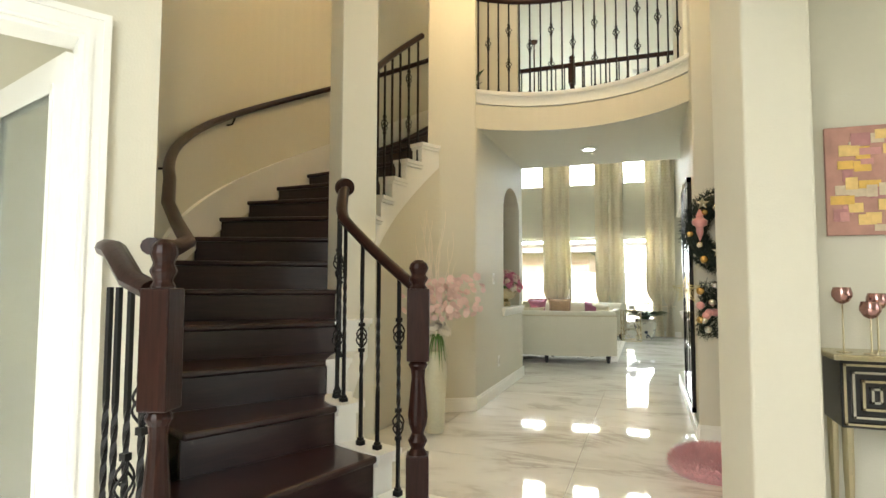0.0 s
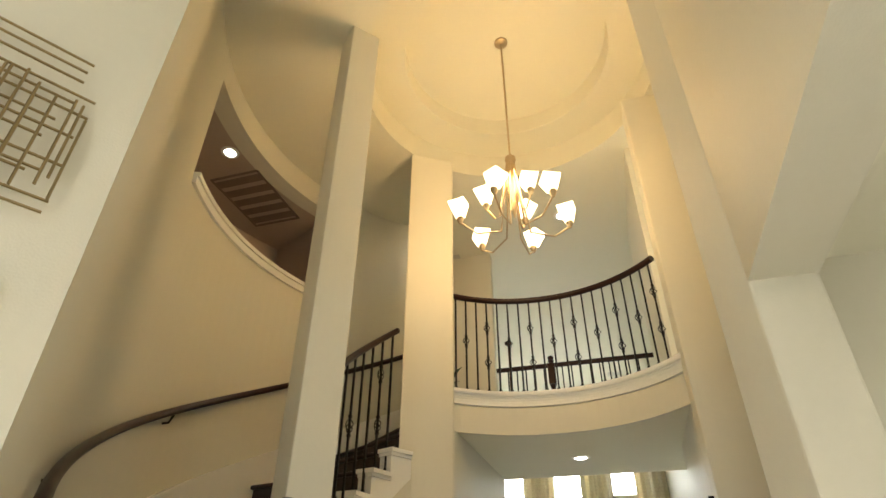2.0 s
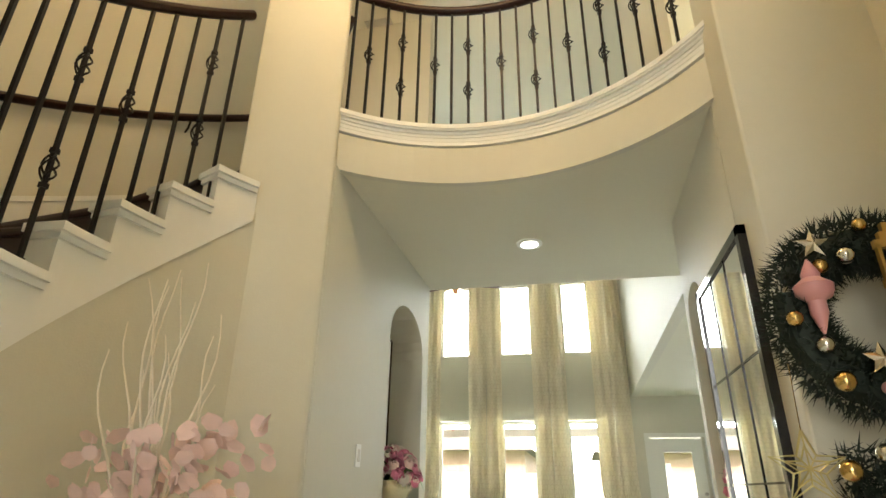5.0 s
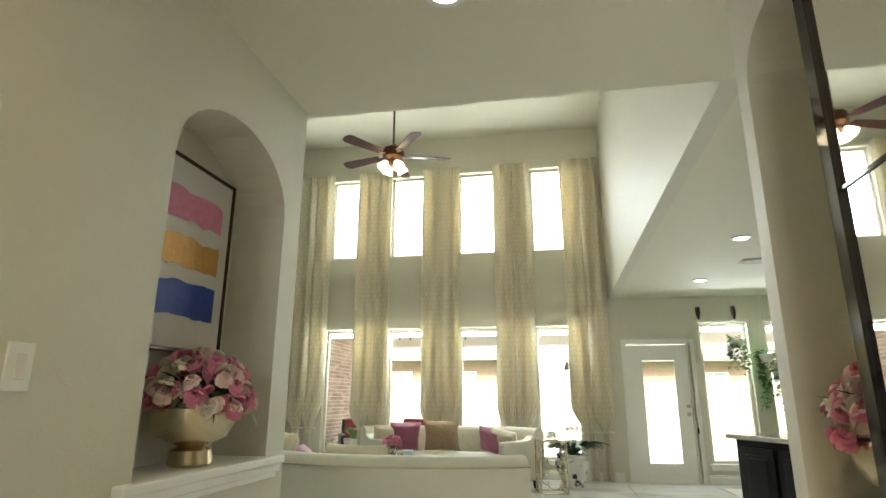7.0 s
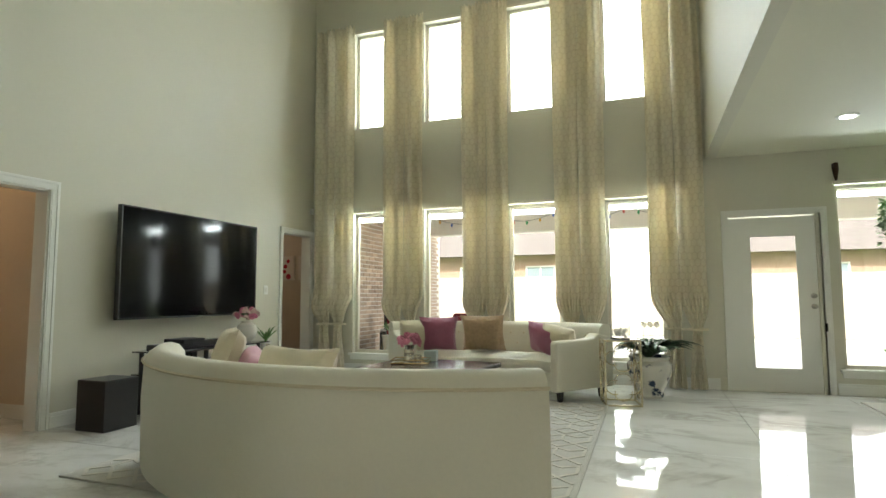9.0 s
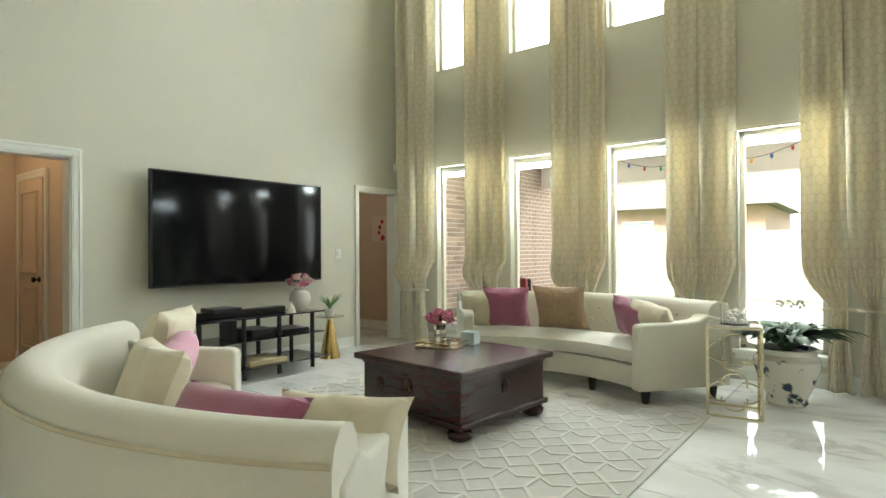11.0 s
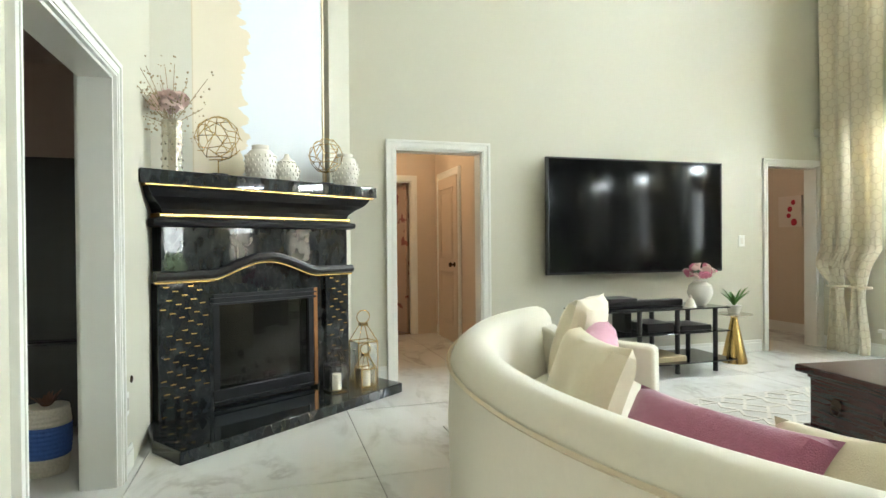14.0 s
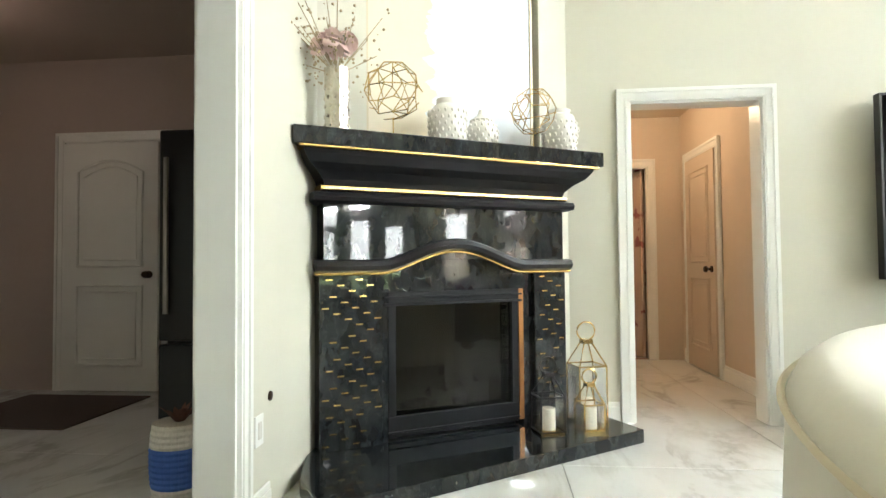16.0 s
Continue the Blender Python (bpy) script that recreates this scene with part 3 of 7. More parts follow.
# left newel with the short return rail
rail3 = tagged(empty("stair_railing"), "dark wood newel with short return rail and iron balusters", "railing")
bm = bmesh.new()
newel(bm, *NL, 0.0, 1.33, 0.041, 14)
put("newel_post", bm, DARKWOOD, rail3, bevel=0.005)
bm = bmesh.new()
LE = (-1.50, 1.05)
rail_sweep(bm, [(NL[0] - 0.05, NL[1] + 0.01, 1.19), (-1.22, 0.90, 1.22), (-1.36, 0.96, 1.31), LE + (1.325,)], 0.036, 0.03)
put("handrail", bm, DARKWOOD, rail3, smooth=True)
for i, (f, kn) in enumerate(((0.25, 2), (0.5, 1), (0.72, 0), (0.9, 0))):
    p = Vector(NL).lerp(Vector(LE), f)
    baluster(kn, (p.x, p.y, 0.0), rail3, 0, 1.36)
# wall handrail
rail4 = tagged(empty("wall_handrail"), "dark wood handrail fixed along the curved stair wall", "handrail")
bm = bmesh.new()
pts = [(-1.28, 1.02, 1.325), (-1.40, 1.24, 1.335), (-1.60, 1.50, 1.38), (-1.82, 1.66, 1.48), (-2.02, 1.80, 1.60)] + [polar(ROUT - 0.075, a, zstep(a) + 0.86) for a in [-130 - 104 * k / 44 for k in range(45)]]
rail_sweep(bm, pts)
put("rail", bm, DARKWOOD, rail4, smooth=True)
for a in (-140, -170, -212):
    bm = bmesh.new()
    z = zstep(a) + 0.85
    add_tube(bm, [polar(ROUT - 0.002, a, z - 0.08), polar(ROUT - 0.05, a, z - 0.075), polar(ROUT - 0.075, a, z - 0.02)], 0.008, 6)
    put("bracket", bm, IRON, rail4)


def gallery_rail(path, z, label, first=0, spacing=0.115, newels=(), kn=None):
    """A level railing along a list of points."""
    r = tagged(empty("gallery_railing"), label, "railing")
    bm = bmesh.new()
    rail_sweep(bm, [(*p, z + 0.97) for p in path], 0.033, 0.03)
    put("handrail", bm, DARKWOOD, r, smooth=True)
    d = 0.0
    i = first
    nxt = spacing / 2
    for p, q in zip(path, path[1:]):
        p, q = Vector(p), Vector(q)
        ln = (q - p).length
        while nxt < d + ln:
            c = p.lerp(q, (nxt - d) / ln)
            baluster((3, 4, 3, 5)[i % 4] if kn is None else kn, (c.x, c.y, z), r)
            i += 1
            nxt += spacing
        d += ln
    for x, y in newels:
        bm = bmesh.new()
        newel(bm, x, y, z, 1.1, 0.045)
        put("newel_post", bm, DARKWOOD, r, bevel=0.004)
    return r


gallery_rail([polar(1.35, 131 - 92 * k / 24) for k in range(25)], 3.145, "curved dark wood balcony railing with black iron balusters", spacing=0.108)
gallery_rail([(-1.9, 7.12), (-0.71, 7.12), (0.8, 7.12)], 3.125, "straight dark wood gallery railing with black iron balusters", spacing=0.115, newels=[(-0.71, 7.12), (-1.95, 7.12)], kn=3)
gallery_rail([polar(2.6, 128), polar(1.55, 128)], 3.125, "dark wood landing railing with black iron balusters", spacing=0.115, kn=3)

# chandelier
BRASS = material("brushed_nickel", (0.50, 0.40, 0.26), 0.3, 1.0, grain=0.06, scale=80)
SHADE = material("lit_glass_shade", (0.95, 0.9, 0.8), 0.4, emit=(1.0, 0.80, 0.50), emit_strength=2.2)
ch = tagged(empty("chandelier", CX - 0.02, 3.93, 4.8), "brushed nickel chandelier with nine lit square glass shades", "chandelier")
bm = bmesh.new()
add_lathe(bm, [(0.07, 1.60), (0.065, 1.58), (0.02, 1.57)], 20)
add_tube(bm, [(0, 0, 1.58), (0, 0, 0)], 0.006, 6)
for k in range(40):
    add_box(bm, -0.009, 0.009, -0.004, 0.004, 0.04 * k, 0.04 * k + 0.03)
add_lathe(bm, [(0.012, 0.02), (0.045, 0), (0.05, -0.03), (0.04, -0.06), (0.02, -0.10), (0.018, -0.5), (0.03, -0.56), (0.012, -0.62), (0.004, -0.66)], 16)
bm_o = put("stem", bm, BRASS, smooth=True)
bm_o.parent = ch
for tier, (cnt, rr, zz, off) in enumerate(((6, 0.45, -0.70, 20), (3, 0.23, -0.54, 76))):
    for k in range(cnt):
        a = radians(off + 360 * k / cnt)
        c, s = math.cos(a), math.sin(a)
        bm = bmesh.new()
        add_tube(bm, [(0.03 * c, 0.03 * s, -0.05), (0.05 * c, 0.05 * s, -0.3 + 0.12 * tier), (0.12 * c, 0.12 * s, zz - 0.1), (rr * 0.7 * c, rr * 0.7 * s, zz - 0.13), (rr * c, rr * s, zz - 0.03), (rr * c, rr * s, zz + 0.03)], 0.009, 6)
        add_lathe(bm, [(0.012, zz - 0.04), (0.03, zz), (0.03, zz + 0.03)], 10, rr * c, rr * s)
        o = put("arm", bm, BRASS, smooth=True)
        o.parent = ch
        bm = bmesh.new()
        add_lathe(bm, [(0.045, 0.02), (0.09, 0.13), (0.10, 0.165), (0.092, 0.165), (0.035, 0.03)], 4)
        o = put("shade", bm, SHADE, bevel=0.01)
        o.parent = ch
        o.matrix_basis = pose(rr * c, rr * s, zz, 8 * s, -8 * c, math.degrees(a) + 20)
lamp("chandelier_light", "POINT", Matrix.Translation((CX - 0.02, 3.93, 4.62)), 42, (1.0, 0.62, 0.28), 0.3)
GLOW = material("lit_lamp_lens", (0.9, 0.9, 0.9), 0.5, emit=(1.0, 0.97, 0.92), emit_strength=6)


def downlight(x, y, z, r=0.075, power=6, colour=(1.0, 0.9, 0.75)):
    e = tagged(empty("recessed_light", x, y, z), "lit round recessed ceiling light with white trim", "light", "recessed ceiling lights")
    bm = bmesh.new()
    add_lathe(bm, [(r * 0.8, -0.001), (r * 1.25, -0.004), (r * 1.25, -0.012), (r * 0.8, -0.014)], 24)
    o = put("trim", bm, TRIM)
    o.parent = e
    bm = bmesh.new()
    add_lathe(bm, [(r * 0.78, -0.008), (r * 0.8, -0.016)], 24)
    o = put("lens", bm, GLOW)
    o.parent = e
    if power:
        d = lamp("downlight", "SPOT", pose(x, y, z - 0.03), power, colour)
        d.data.spot_size, d.data.spot_blend, d.data.shadow_soft_size = radians(120), 0.6, 0.06


downlight(-0.43, 6.29, 2.77, power=1.5)
downlight(-3.54, 3.82, 5.56, power=2, colour=WARM)
for _x, _y in ((1.82, 10.32), (1.8, 9.09), (1.92, 12.47), (2.85, 12.42)):
    downlight(_x, _y, 2.77, power=5)
downlight(-0.29, 6.36, ZTOP, 0.09, 8)
downlight(-2.0, 6.1, ZTOP, 0.09, 8)
DARKMETAL = material("grille_dark", (0.05, 0.035, 0.03), 0.5, 0.3)


def vent(name, x, y, z, w, d, mat, label, n=8, rz=0):
    e = tagged(empty(name, x, y, z, rz), label, "vent")
    bm = bmesh.new()
    for a, b, c, f in ((-w / 2, w / 2, -d / 2, -d / 2 + 0.025), (-w / 2, w / 2, d / 2 - 0.025, d / 2), (-w / 2, -w / 2 + 0.025, -d / 2, d / 2), (w / 2 - 0.025, w / 2, -d / 2, d / 2)):
        add_box(bm, a, b, c, f, -0.014, -0.001)
    o = put("frame", bm, mat)
    o.parent = e
    for k in range(n):
        yy = -d / 2 + 0.03 + (d - 0.06) * (k + 0.5) / n
        o = box("slat", -w / 2 + 0.02, w / 2 - 0.02, yy - (d - 0.06) / n * 0.3, yy + (d - 0.06) / n * 0.3, -0.011, -0.003, mat)
        o.parent = e


GRILLE = material("grille_paint", (0.16, 0.12, 0.10), 0.5)
vent("return_air_grille", -3.72, 4.62, 5.56, 0.62, 0.95, GRILLE, "dark return air grille in the recess ceiling", 5)
VENTW = material("vent_paint", (0.5, 0.48, 0.42), 0.5)
vent("air_vent", -3.81, 12.41, ZTOP, 0.3, 0.3, VENTW, "square cream ceiling air vent")
vent("air_vent", -2.0, 7.0, ZTOP, 0.3, 0.2, VENTW, "cream ceiling air vent")
vent("air_vent", 0.11, 12.43, ZTOP, 0.3, 0.2, VENTW, "cream ceiling air vent")
vent("air_vent", 2.31, 11.4, 2.77, 0.36, 0.2, VENTW, "cream ceiling air vent")

# wire grid wall art on the entry wall
GOLDWIRE = material("antique_gold_metal", (0.35, 0.27, 0.14), 0.4, 0.9, grain=0.1, scale=50)
art = tagged(empty("wall_grid_art"), "antique gold metal rod grid sculpture on the wall", "wall art")
rnd = random.Random(4)
bm = bmesh.new()
_n2 = Vector((0.866, -0.5))


def on_dw(s, z, off=0.02):
    p = DW0 + DU * s + _n2 * off
    return (p.x, p.y, z)


for k in range(14):
    zc = 2.38 + 0.045 * k + rnd.uniform(-0.02, 0.02)
    s0 = 0.13 + rnd.uniform(0, 0.12)
    add_tube(bm, [on_dw(s0, zc, 0.025), on_dw(s0 + rnd.uniform(0.25, 0.45), zc, 0.025)], 0.005, 5)
for k in range(13):
    sc = 0.14 + 0.034 * k + rnd.uniform(-0.02, 0.02)
    z0 = 2.32 + rnd.uniform(0, 0.2)
    add_tube(bm, [on_dw(sc, z0, 0.034), on_dw(sc, z0 + rnd.uniform(0.3, 0.5), 0.034)], 0.005, 5)
o = put("rods", bm, GOLDWIRE)
o.parent = art


def casing(name, m, w, h, thick=0.14, mat=None, both=True, cw=0.075):
    """Moulded white casing and jambs; local x along the opening from 0 to w, y through the wall from 0 to thick."""
    bm = bmesh.new()
    for s, y0, y1 in ((0, -0.018, 0.0), (1, thick, thick + 0.018)):
        if s and not both:
            continue
        for d0, d1, e in ((0.0, cw, 0.0), (cw - 0.02, cw + 0.003, 0.009), (0.012, 0.026, 0.005)):
            ya, yb = (y0 - e, y1) if not s else (y0, y1 + e)
            add_box(bm, -d1, -d0, ya, yb, 0, h + d1)
            add_box(bm, w + d0, w + d1, ya, yb, 0, h + d1)
            add_box(bm, -d0, w + d0, ya, yb, h + d0, h + d1)
    add_box(bm, -0.001, 0.015, -0.0, thick, 0, h)
    add_box(bm, w - 0.015, w + 0.001, -0.0, thick, 0, h)
    add_box(bm, 0.015, w - 0.015, -0.0, thick, h - 0.015, h + 0.001)
    return structure(put(name, bm, mat or TRIM, m=m), "white moulded door casing", "door frame")


def along(a, d):
    """Local x along d, y to its left."""
    d = Vector(d).normalized()
    return Matrix(((d.x, -d.y, 0, a[0]), (d.y, d.x, 0, a[1]), (0, 0, 1, 0), (0, 0, 0, 1)))


_p = DW0 + DU * 1.12
casing("door_frame_study", along(_p, -DU), 0.88, 2.06)
_hp = DW0 + DU * 0.26 - _n2 * 0.10
FROST = glass("frosted_glass", (0.9, 0.95, 0.92), 0.25)


def glazed_door(name, m, w, h, label, stile=0.11, bottom=0.24, pane=PANE, knob=True):
    e = tagged(empty(name), label, "door")
    e.matrix_world = m
    bm = bmesh.new()
    for a, b, c, d in ((0, stile, 0, h), (w - stile, w, 0, h), (stile, w - stile, 0, bottom), (stile, w - stile, h - stile, h)):
        add_box(bm, a, b, -0.02, 0.02, c, d)
    for q in (-0.024, 0.02):
        for a, b, c, d in ((stile - 0.005, stile + 0.025, bottom, h - stile), (w - stile - 0.025, w - stile + 0.005, bottom, h - stile), (stile, w - stile, bottom - 0.005, bottom + 0.025), (stile, w - stile, h - stile - 0.025, h - stile + 0.005)):
            add_box(bm, a, b, q, q + 0.004, c, d)
    o = put("frame", bm, TRIM)
    o.parent = e
    o = box("pane", stile + 0.001, w - stile - 0.001, -0.003, 0.003, bottom + 0.001, h - stile - 0.001, pane)
    o.visible_shadow = False
    o.parent = e
    return e


sd = glazed_door("study_door", along(_hp, (-0.96, 0.29)), 0.82, 2.02, "white glazed study door standing ajar", 0.10, 0.24, FROST)
bm = bmesh.new()
for z in (0.3, 1.0, 1.75):
    add_box(bm, -0.03, 0.01, -0.028, -0.02, z, z + 0.09)
    add_lathe(bm, [(0.007, z - 0.005), (0.007, z + 0.095)], 8, 0.0, -0.03)
o = put("hinge", bm, TRIM)
o.parent = sd


def baseboard(name, a, b, h=0.13, t=0.015):
    """White baseboard; its face lies to the right of the way from a to b."""
    a, b = Vector(a), Vector(b)
    ln = (b - a).length
    bm = bmesh.new()
    add_box(bm, 0, ln, -t, 0, 0, h - 0.03)
    add_box(bm, 0, ln, -t * 0.7, 0, h - 0.03, h)
    return structure(put(name, bm, TRIM, m=along(a, b - a), bevel=0.003), "white moulded baseboard", "baseboard")


for a, b in (((-1.395, 4.958), (-1.395, 7.2)), ((-1.80, 4.70), (-1.395, 4.958)), ((0.53, 7.2), (0.53, 4.55)), ((0.53, 4.55), (1.1, 4.55)),
             ((-1.42, 7.15), (-1.78, 7.15)), ((-3.08, 7.15), (-3.26, 7.15)), ((-4.7, 9.84), (-4.7, 12.98)), ((-4.7, 8.6), (-4.7, 8.85)),
             ((-4.7, 13.85), (0.9, 13.85)), ((2.08, 13.85), (6.05, 13.85)), ((0.61, 2.62), (0.89, 2.62)), ((0.5, 2.86), (0.61, 2.62)), ((-1.51, 1.245), (-1.594, 1.103))):
    baseboard("baseboard", a, b)

# ---- living room: openings and windows ----
casing("door_frame_hall", along((-4.7, 8.935), (0, 1)) @ pose(0, 0, 0), 0.815, 2.035, 0.15)
casing("door_frame_corner", along((-4.7, 13.07), (0, 1)), 0.72, 2.03, 0.15, cw=0.06)
casing("door_frame_utility", along((-2.98, 7.15), (1, 0)) @ pose(0, -0.15, 0), 1.12, 2.035, 0.15)
WINFRAME = material("window_frame_vinyl", (0.72, 0.68, 0.56), 0.4, grain=0.02, scale=20)


def window(name, x0, x1, z0, z1, sill=False, rail=None):
    e = structure(empty(name), "window with cream frame and clear glass", "window")
    bm = bmesh.new()
    for a, b, c, d in ((x0, x0 + 0.045, z0, z1), (x1 - 0.045, x1, z0, z1), (x0, x1, z0, z0 + 0.045), (x0, x1, z1 - 0.045, z1)):
        add_box(bm, a, b, 13.935, 13.995, c, d)
    o = put("frame", bm, WINFRAME, bevel=0.004)
    o.parent = e
    p = box("pane", x0 + 0.04, x1 - 0.04, 13.962, 13.968, z0 + 0.04, z1 - 0.04, PANE)
    p.visible_shadow = False
    p.parent = e
    if sill:
        bm = bmesh.new()
        add_box(bm, x0 - 0.05, x1 + 0.05, 13.80, 13.93, z0 - 0.03, z0 + 0.004)
        add_box(bm, x0 - 0.03, x1 + 0.03, 13.832, 13.85, z0 - 0.09, z0 - 0.03)
        o = put("sill", bm, TRIM, bevel=0.005)
        o.parent = e
    bm = bmesh.new()
    add_box(bm, x0 - 0.02, x1 + 0.02, 13.835, 13.85, z1, z1 + 0.035)
    o = put("head_trim", bm, WINFRAME)
    o.parent = e


_i = 1
for a, b in WX:
    window("window_%d" % _i, a, b, 0.28, 2.35, True)
    window("window_%d" % (_i + 1), a, b, 3.63, 5.13)
    _i += 2
window("window_9", 2.16, 2.86, 0.28, 2.36, True)
window("window_10", 3.1, 3.84, 0.28, 2.36, True)
casing("door_frame_patio", along((1.04, 13.85), (1, 0)), 0.96 - 0.0, 2.05, 0.2, both=False, cw=0.06)
pd = glazed_door("patio_door", along((1.058, 13.90), (1, 0)), 0.925, 2.02, "white glazed patio door, closed", 0.20, 0.24)
CHROME = material("satin_steel", (0.45, 0.43, 0.40), 0.28, 1.0)
bm = bmesh.new()
for z in (0.98, 1.10):
    add_lathe(bm, [(0.03, 0), (0.03, 0.012), (0.012, 0.02), (0.012, 0.04), (0.027, 0.05), (0.024, 0.07), (0.005, 0.075)], 16)
    for v in bm.verts:
        if v.co.z >= -0.001 and not v.tag:
            x, y, zz = v.co
            v.co = (0.845 + x, -0.02 - zz, z + y)
            v.tag = True
o = put("knob", bm, CHROME, smooth=True)
o.parent = pd
o = box("lock", 0.935, 0.965, -0.07, -0.045, 0.70, 0.79, IRON)
o.parent = pd

# curtains
CURT = material("cream_jacquard_curtain", (0.58, 0.50, 0.36), 0.7, sheen=0.4)
_n, _l = CURT.node_tree.nodes, CURT.node_tree.links
_tc = _n.new("ShaderNodeTexCoord")


def vmath(op, a, b=None):
    """One vector operation on a socket, with a socket or a fixed vector."""
    q = _n.new("ShaderNodeVectorMath")
    q.operation = op
    for k, v in enumerate((a, b)):
        if v is None:
            continue
        if isinstance(v, tuple):
            q.inputs[k].default_value = v
        else:
            _l.new(v, q.inputs[k])
    return q


def smath(op, a, b):
    q = _n.new("ShaderNodeMath")
    q.operation = op
    for k, v in enumerate((a, b)):
        if isinstance(v, float):
            q.inputs[k].default_value = v
        else:
            _l.new(v, q.inputs[k])
    return q.outputs[0]


# hexagons 9 cm across: the nearer of two staggered grid centres
_uv = vmath("ADD", vmath("MULTIPLY", _tc.outputs["UV"], (11.0, 11.0, 0.0)).outputs[0], (10.0, 17.32, 0.0)).outputs[0]
_ha = vmath("SUBTRACT", vmath("MODULO", _uv, (1.0, 1.732, 1.0)).outputs[0], (0.5, 0.866, 0.0)).outputs[0]
_hb = vmath("SUBTRACT", vmath("MODULO", vmath("SUBTRACT", _uv, (0.5, 0.866, 0.0)).outputs[0], (1.0, 1.732, 1.0)).outputs[0], (0.5, 0.866, 0.0)).outputs[0]


def hexdist(v):
    c = _n.new("ShaderNodeSeparateXYZ")
    _l.new(vmath("ABSOLUTE", v).outputs[0], c.inputs[0])
    return smath("MAXIMUM", c.outputs["X"], smath("ADD", smath("MULTIPLY", c.outputs["X"], 0.5), smath("MULTIPLY", c.outputs["Y"], 0.866)))


_hd = smath("MINIMUM", hexdist(_ha), hexdist(_hb))
_rp = _n.new("ShaderNodeValToRGB")
_rp.color_ramp.elements[0].position, _rp.color_ramp.elements[0].color = 0.42, (0.78, 0.73, 0.58, 1)
_rp.color_ramp.elements[1].position, _rp.color_ramp.elements[1].color = 0.48, (0.62, 0.56, 0.42, 1)
_l.new(_hd, _rp.inputs["Fac"])
_cb = _n.new("ShaderNodeBump")
_cb.inputs["Strength"].default_value, _cb.inputs["Distance"].default_value = 0.35, 0.012
_l.new(_rp.outputs["Color"], _cb.inputs["Height"])
_l.new(_cb.outputs["Normal"], _n["Principled BSDF"].inputs["Normal"])
_b = _n["Principled BSDF"]
_l.new(_rp.outputs["Color"], _b.inputs["Base Color"])
_tr = _n.new("ShaderNodeBsdfTranslucent")
_tr.inputs["Color"].default_value = (0.80, 0.71, 0.51, 1)
_mx = _n.new("ShaderNodeMixShader")
_mx.inputs[0].default_value = 0.3
_out = _n["Material Output"]
_l.new(_b.outputs[0], _mx.inputs[1])
_l.new(_tr.outputs[0], _mx.inputs[2])
_l.new(_mx.outputs[0], _out.inputs["Surface"])


def curtain(x0, x1, seed, tie_x):
    """A tall gathered panel, tied low and falling to the floor."""
    rnd = random.Random(seed)
    bm = bmesh.new()
    uvl = bm.loops.layers.uv.new("UVMap")
    nu, nv = 40, 46
    ph = rnd.uniform(0, 6)
    w = x1 - x0
    grid = []
    zs = [5.18 - (5.18 - 1.1) * j / 26 for j in range(27)] + [1.1 - 1.08 * (j + 1) / (nv - 27) for j in range(nv - 27)]
    for j, z in enumerate(zs):
        row = []
        if z > 1.1:
            s, mid, bulge = 1.0 + 0.05 * math.sin(z * 1.3 + ph), 0.0, 0.0
            mid = max(0, (2.2 - z) / 1.1) ** 2 * 0.12
        elif z > 0.72:
            f = (1.1 - z) / 0.38
            s, mid, bulge = 1.03 - 0.70 * f ** 1.6, 0.12 + 0.88 * f ** 1.5, 0.10 * math.sin(math.pi * f)
        else:
            f = (0.72 - z) / 0.72
            s, mid, bulge = 0.33 + 0.28 * f, 1.0, 0.02
        cx = (x0 + x1) / 2 * (1 - mid) + tie_x * mid
        for i in range(nu + 1):
            u = i / nu
            amp = 0.045 * (0.85 + 0.2 * math.sin(0.9 * z + ph)) * (0.6 if z > 5.05 else 1)
            y = 13.68 + amp * math.sin(u * 2 * math.pi * 1.7 + ph + 0.3 * math.sin(0.6 * z + ph)) + 0.004 * math.sin(u * 19 + z * 0.8) - bulge
            if z > 4.9:
                y += 0.014 * math.sin(u * 44) * (z - 4.9) / 0.28
            if z < 1.1:
                y += 0.015 * math.sin(u * 50 + z * 9)
            row.append((bm.verts.new((cx + (u - 0.5) * w * s, y, z + (0.02 * math.sin(u * 40) if j == 0 else 0))), u * w * 1.5, z))
        grid.append(row)
    for j in range(len(grid) - 1):
        for i in range(nu):
            q = (grid[j][i], grid[j][i + 1], grid[j + 1][i + 1], grid[j + 1][i])
            f = bm.faces.new([t[0] for t in q])
            for lp, t in zip(f.loops, q):
                lp[uvl].uv = (t[1], t[2])
    e = tagged(empty("curtain"), "cream hexagon-patterned full-height curtain tied near the floor", "curtain", "tall cream curtains")
    o = put("cloth", bm, CURT, smooth=True)
    o.parent = e
    sd = o.modifiers.new("thick", "SOLIDIFY")
    sd.thickness = 0.004
    bm = bmesh.new()
    pts = [(tie_x + 0.115 * w / 0.32 * 1.0 * math.cos(t), 13.68 + 0.06 * math.sin(t), 0.71) for t in [2 * math.pi * k / 16 for k in range(17)]]
    add_tube(bm, pts, 0.014, 6)
    o = put("tie", bm, CURT)
    o.parent = e


for k, (a, b) in enumerate(((-4.57, -3.93), (-3.44, -2.80), (-2.24, -1.57), (-0.99, -0.35), (0.15, 0.79))):
    m = (a + b) / 2
    lo = 0.0 if 0 < k < 4 else (-0.02 if k == 0 else 0.06)
    curtain(a, m + 0.005, 10 + k, m - 0.10 + lo)
    curtain(m + 0.012, b, 30 + k, m + 0.13 + lo)

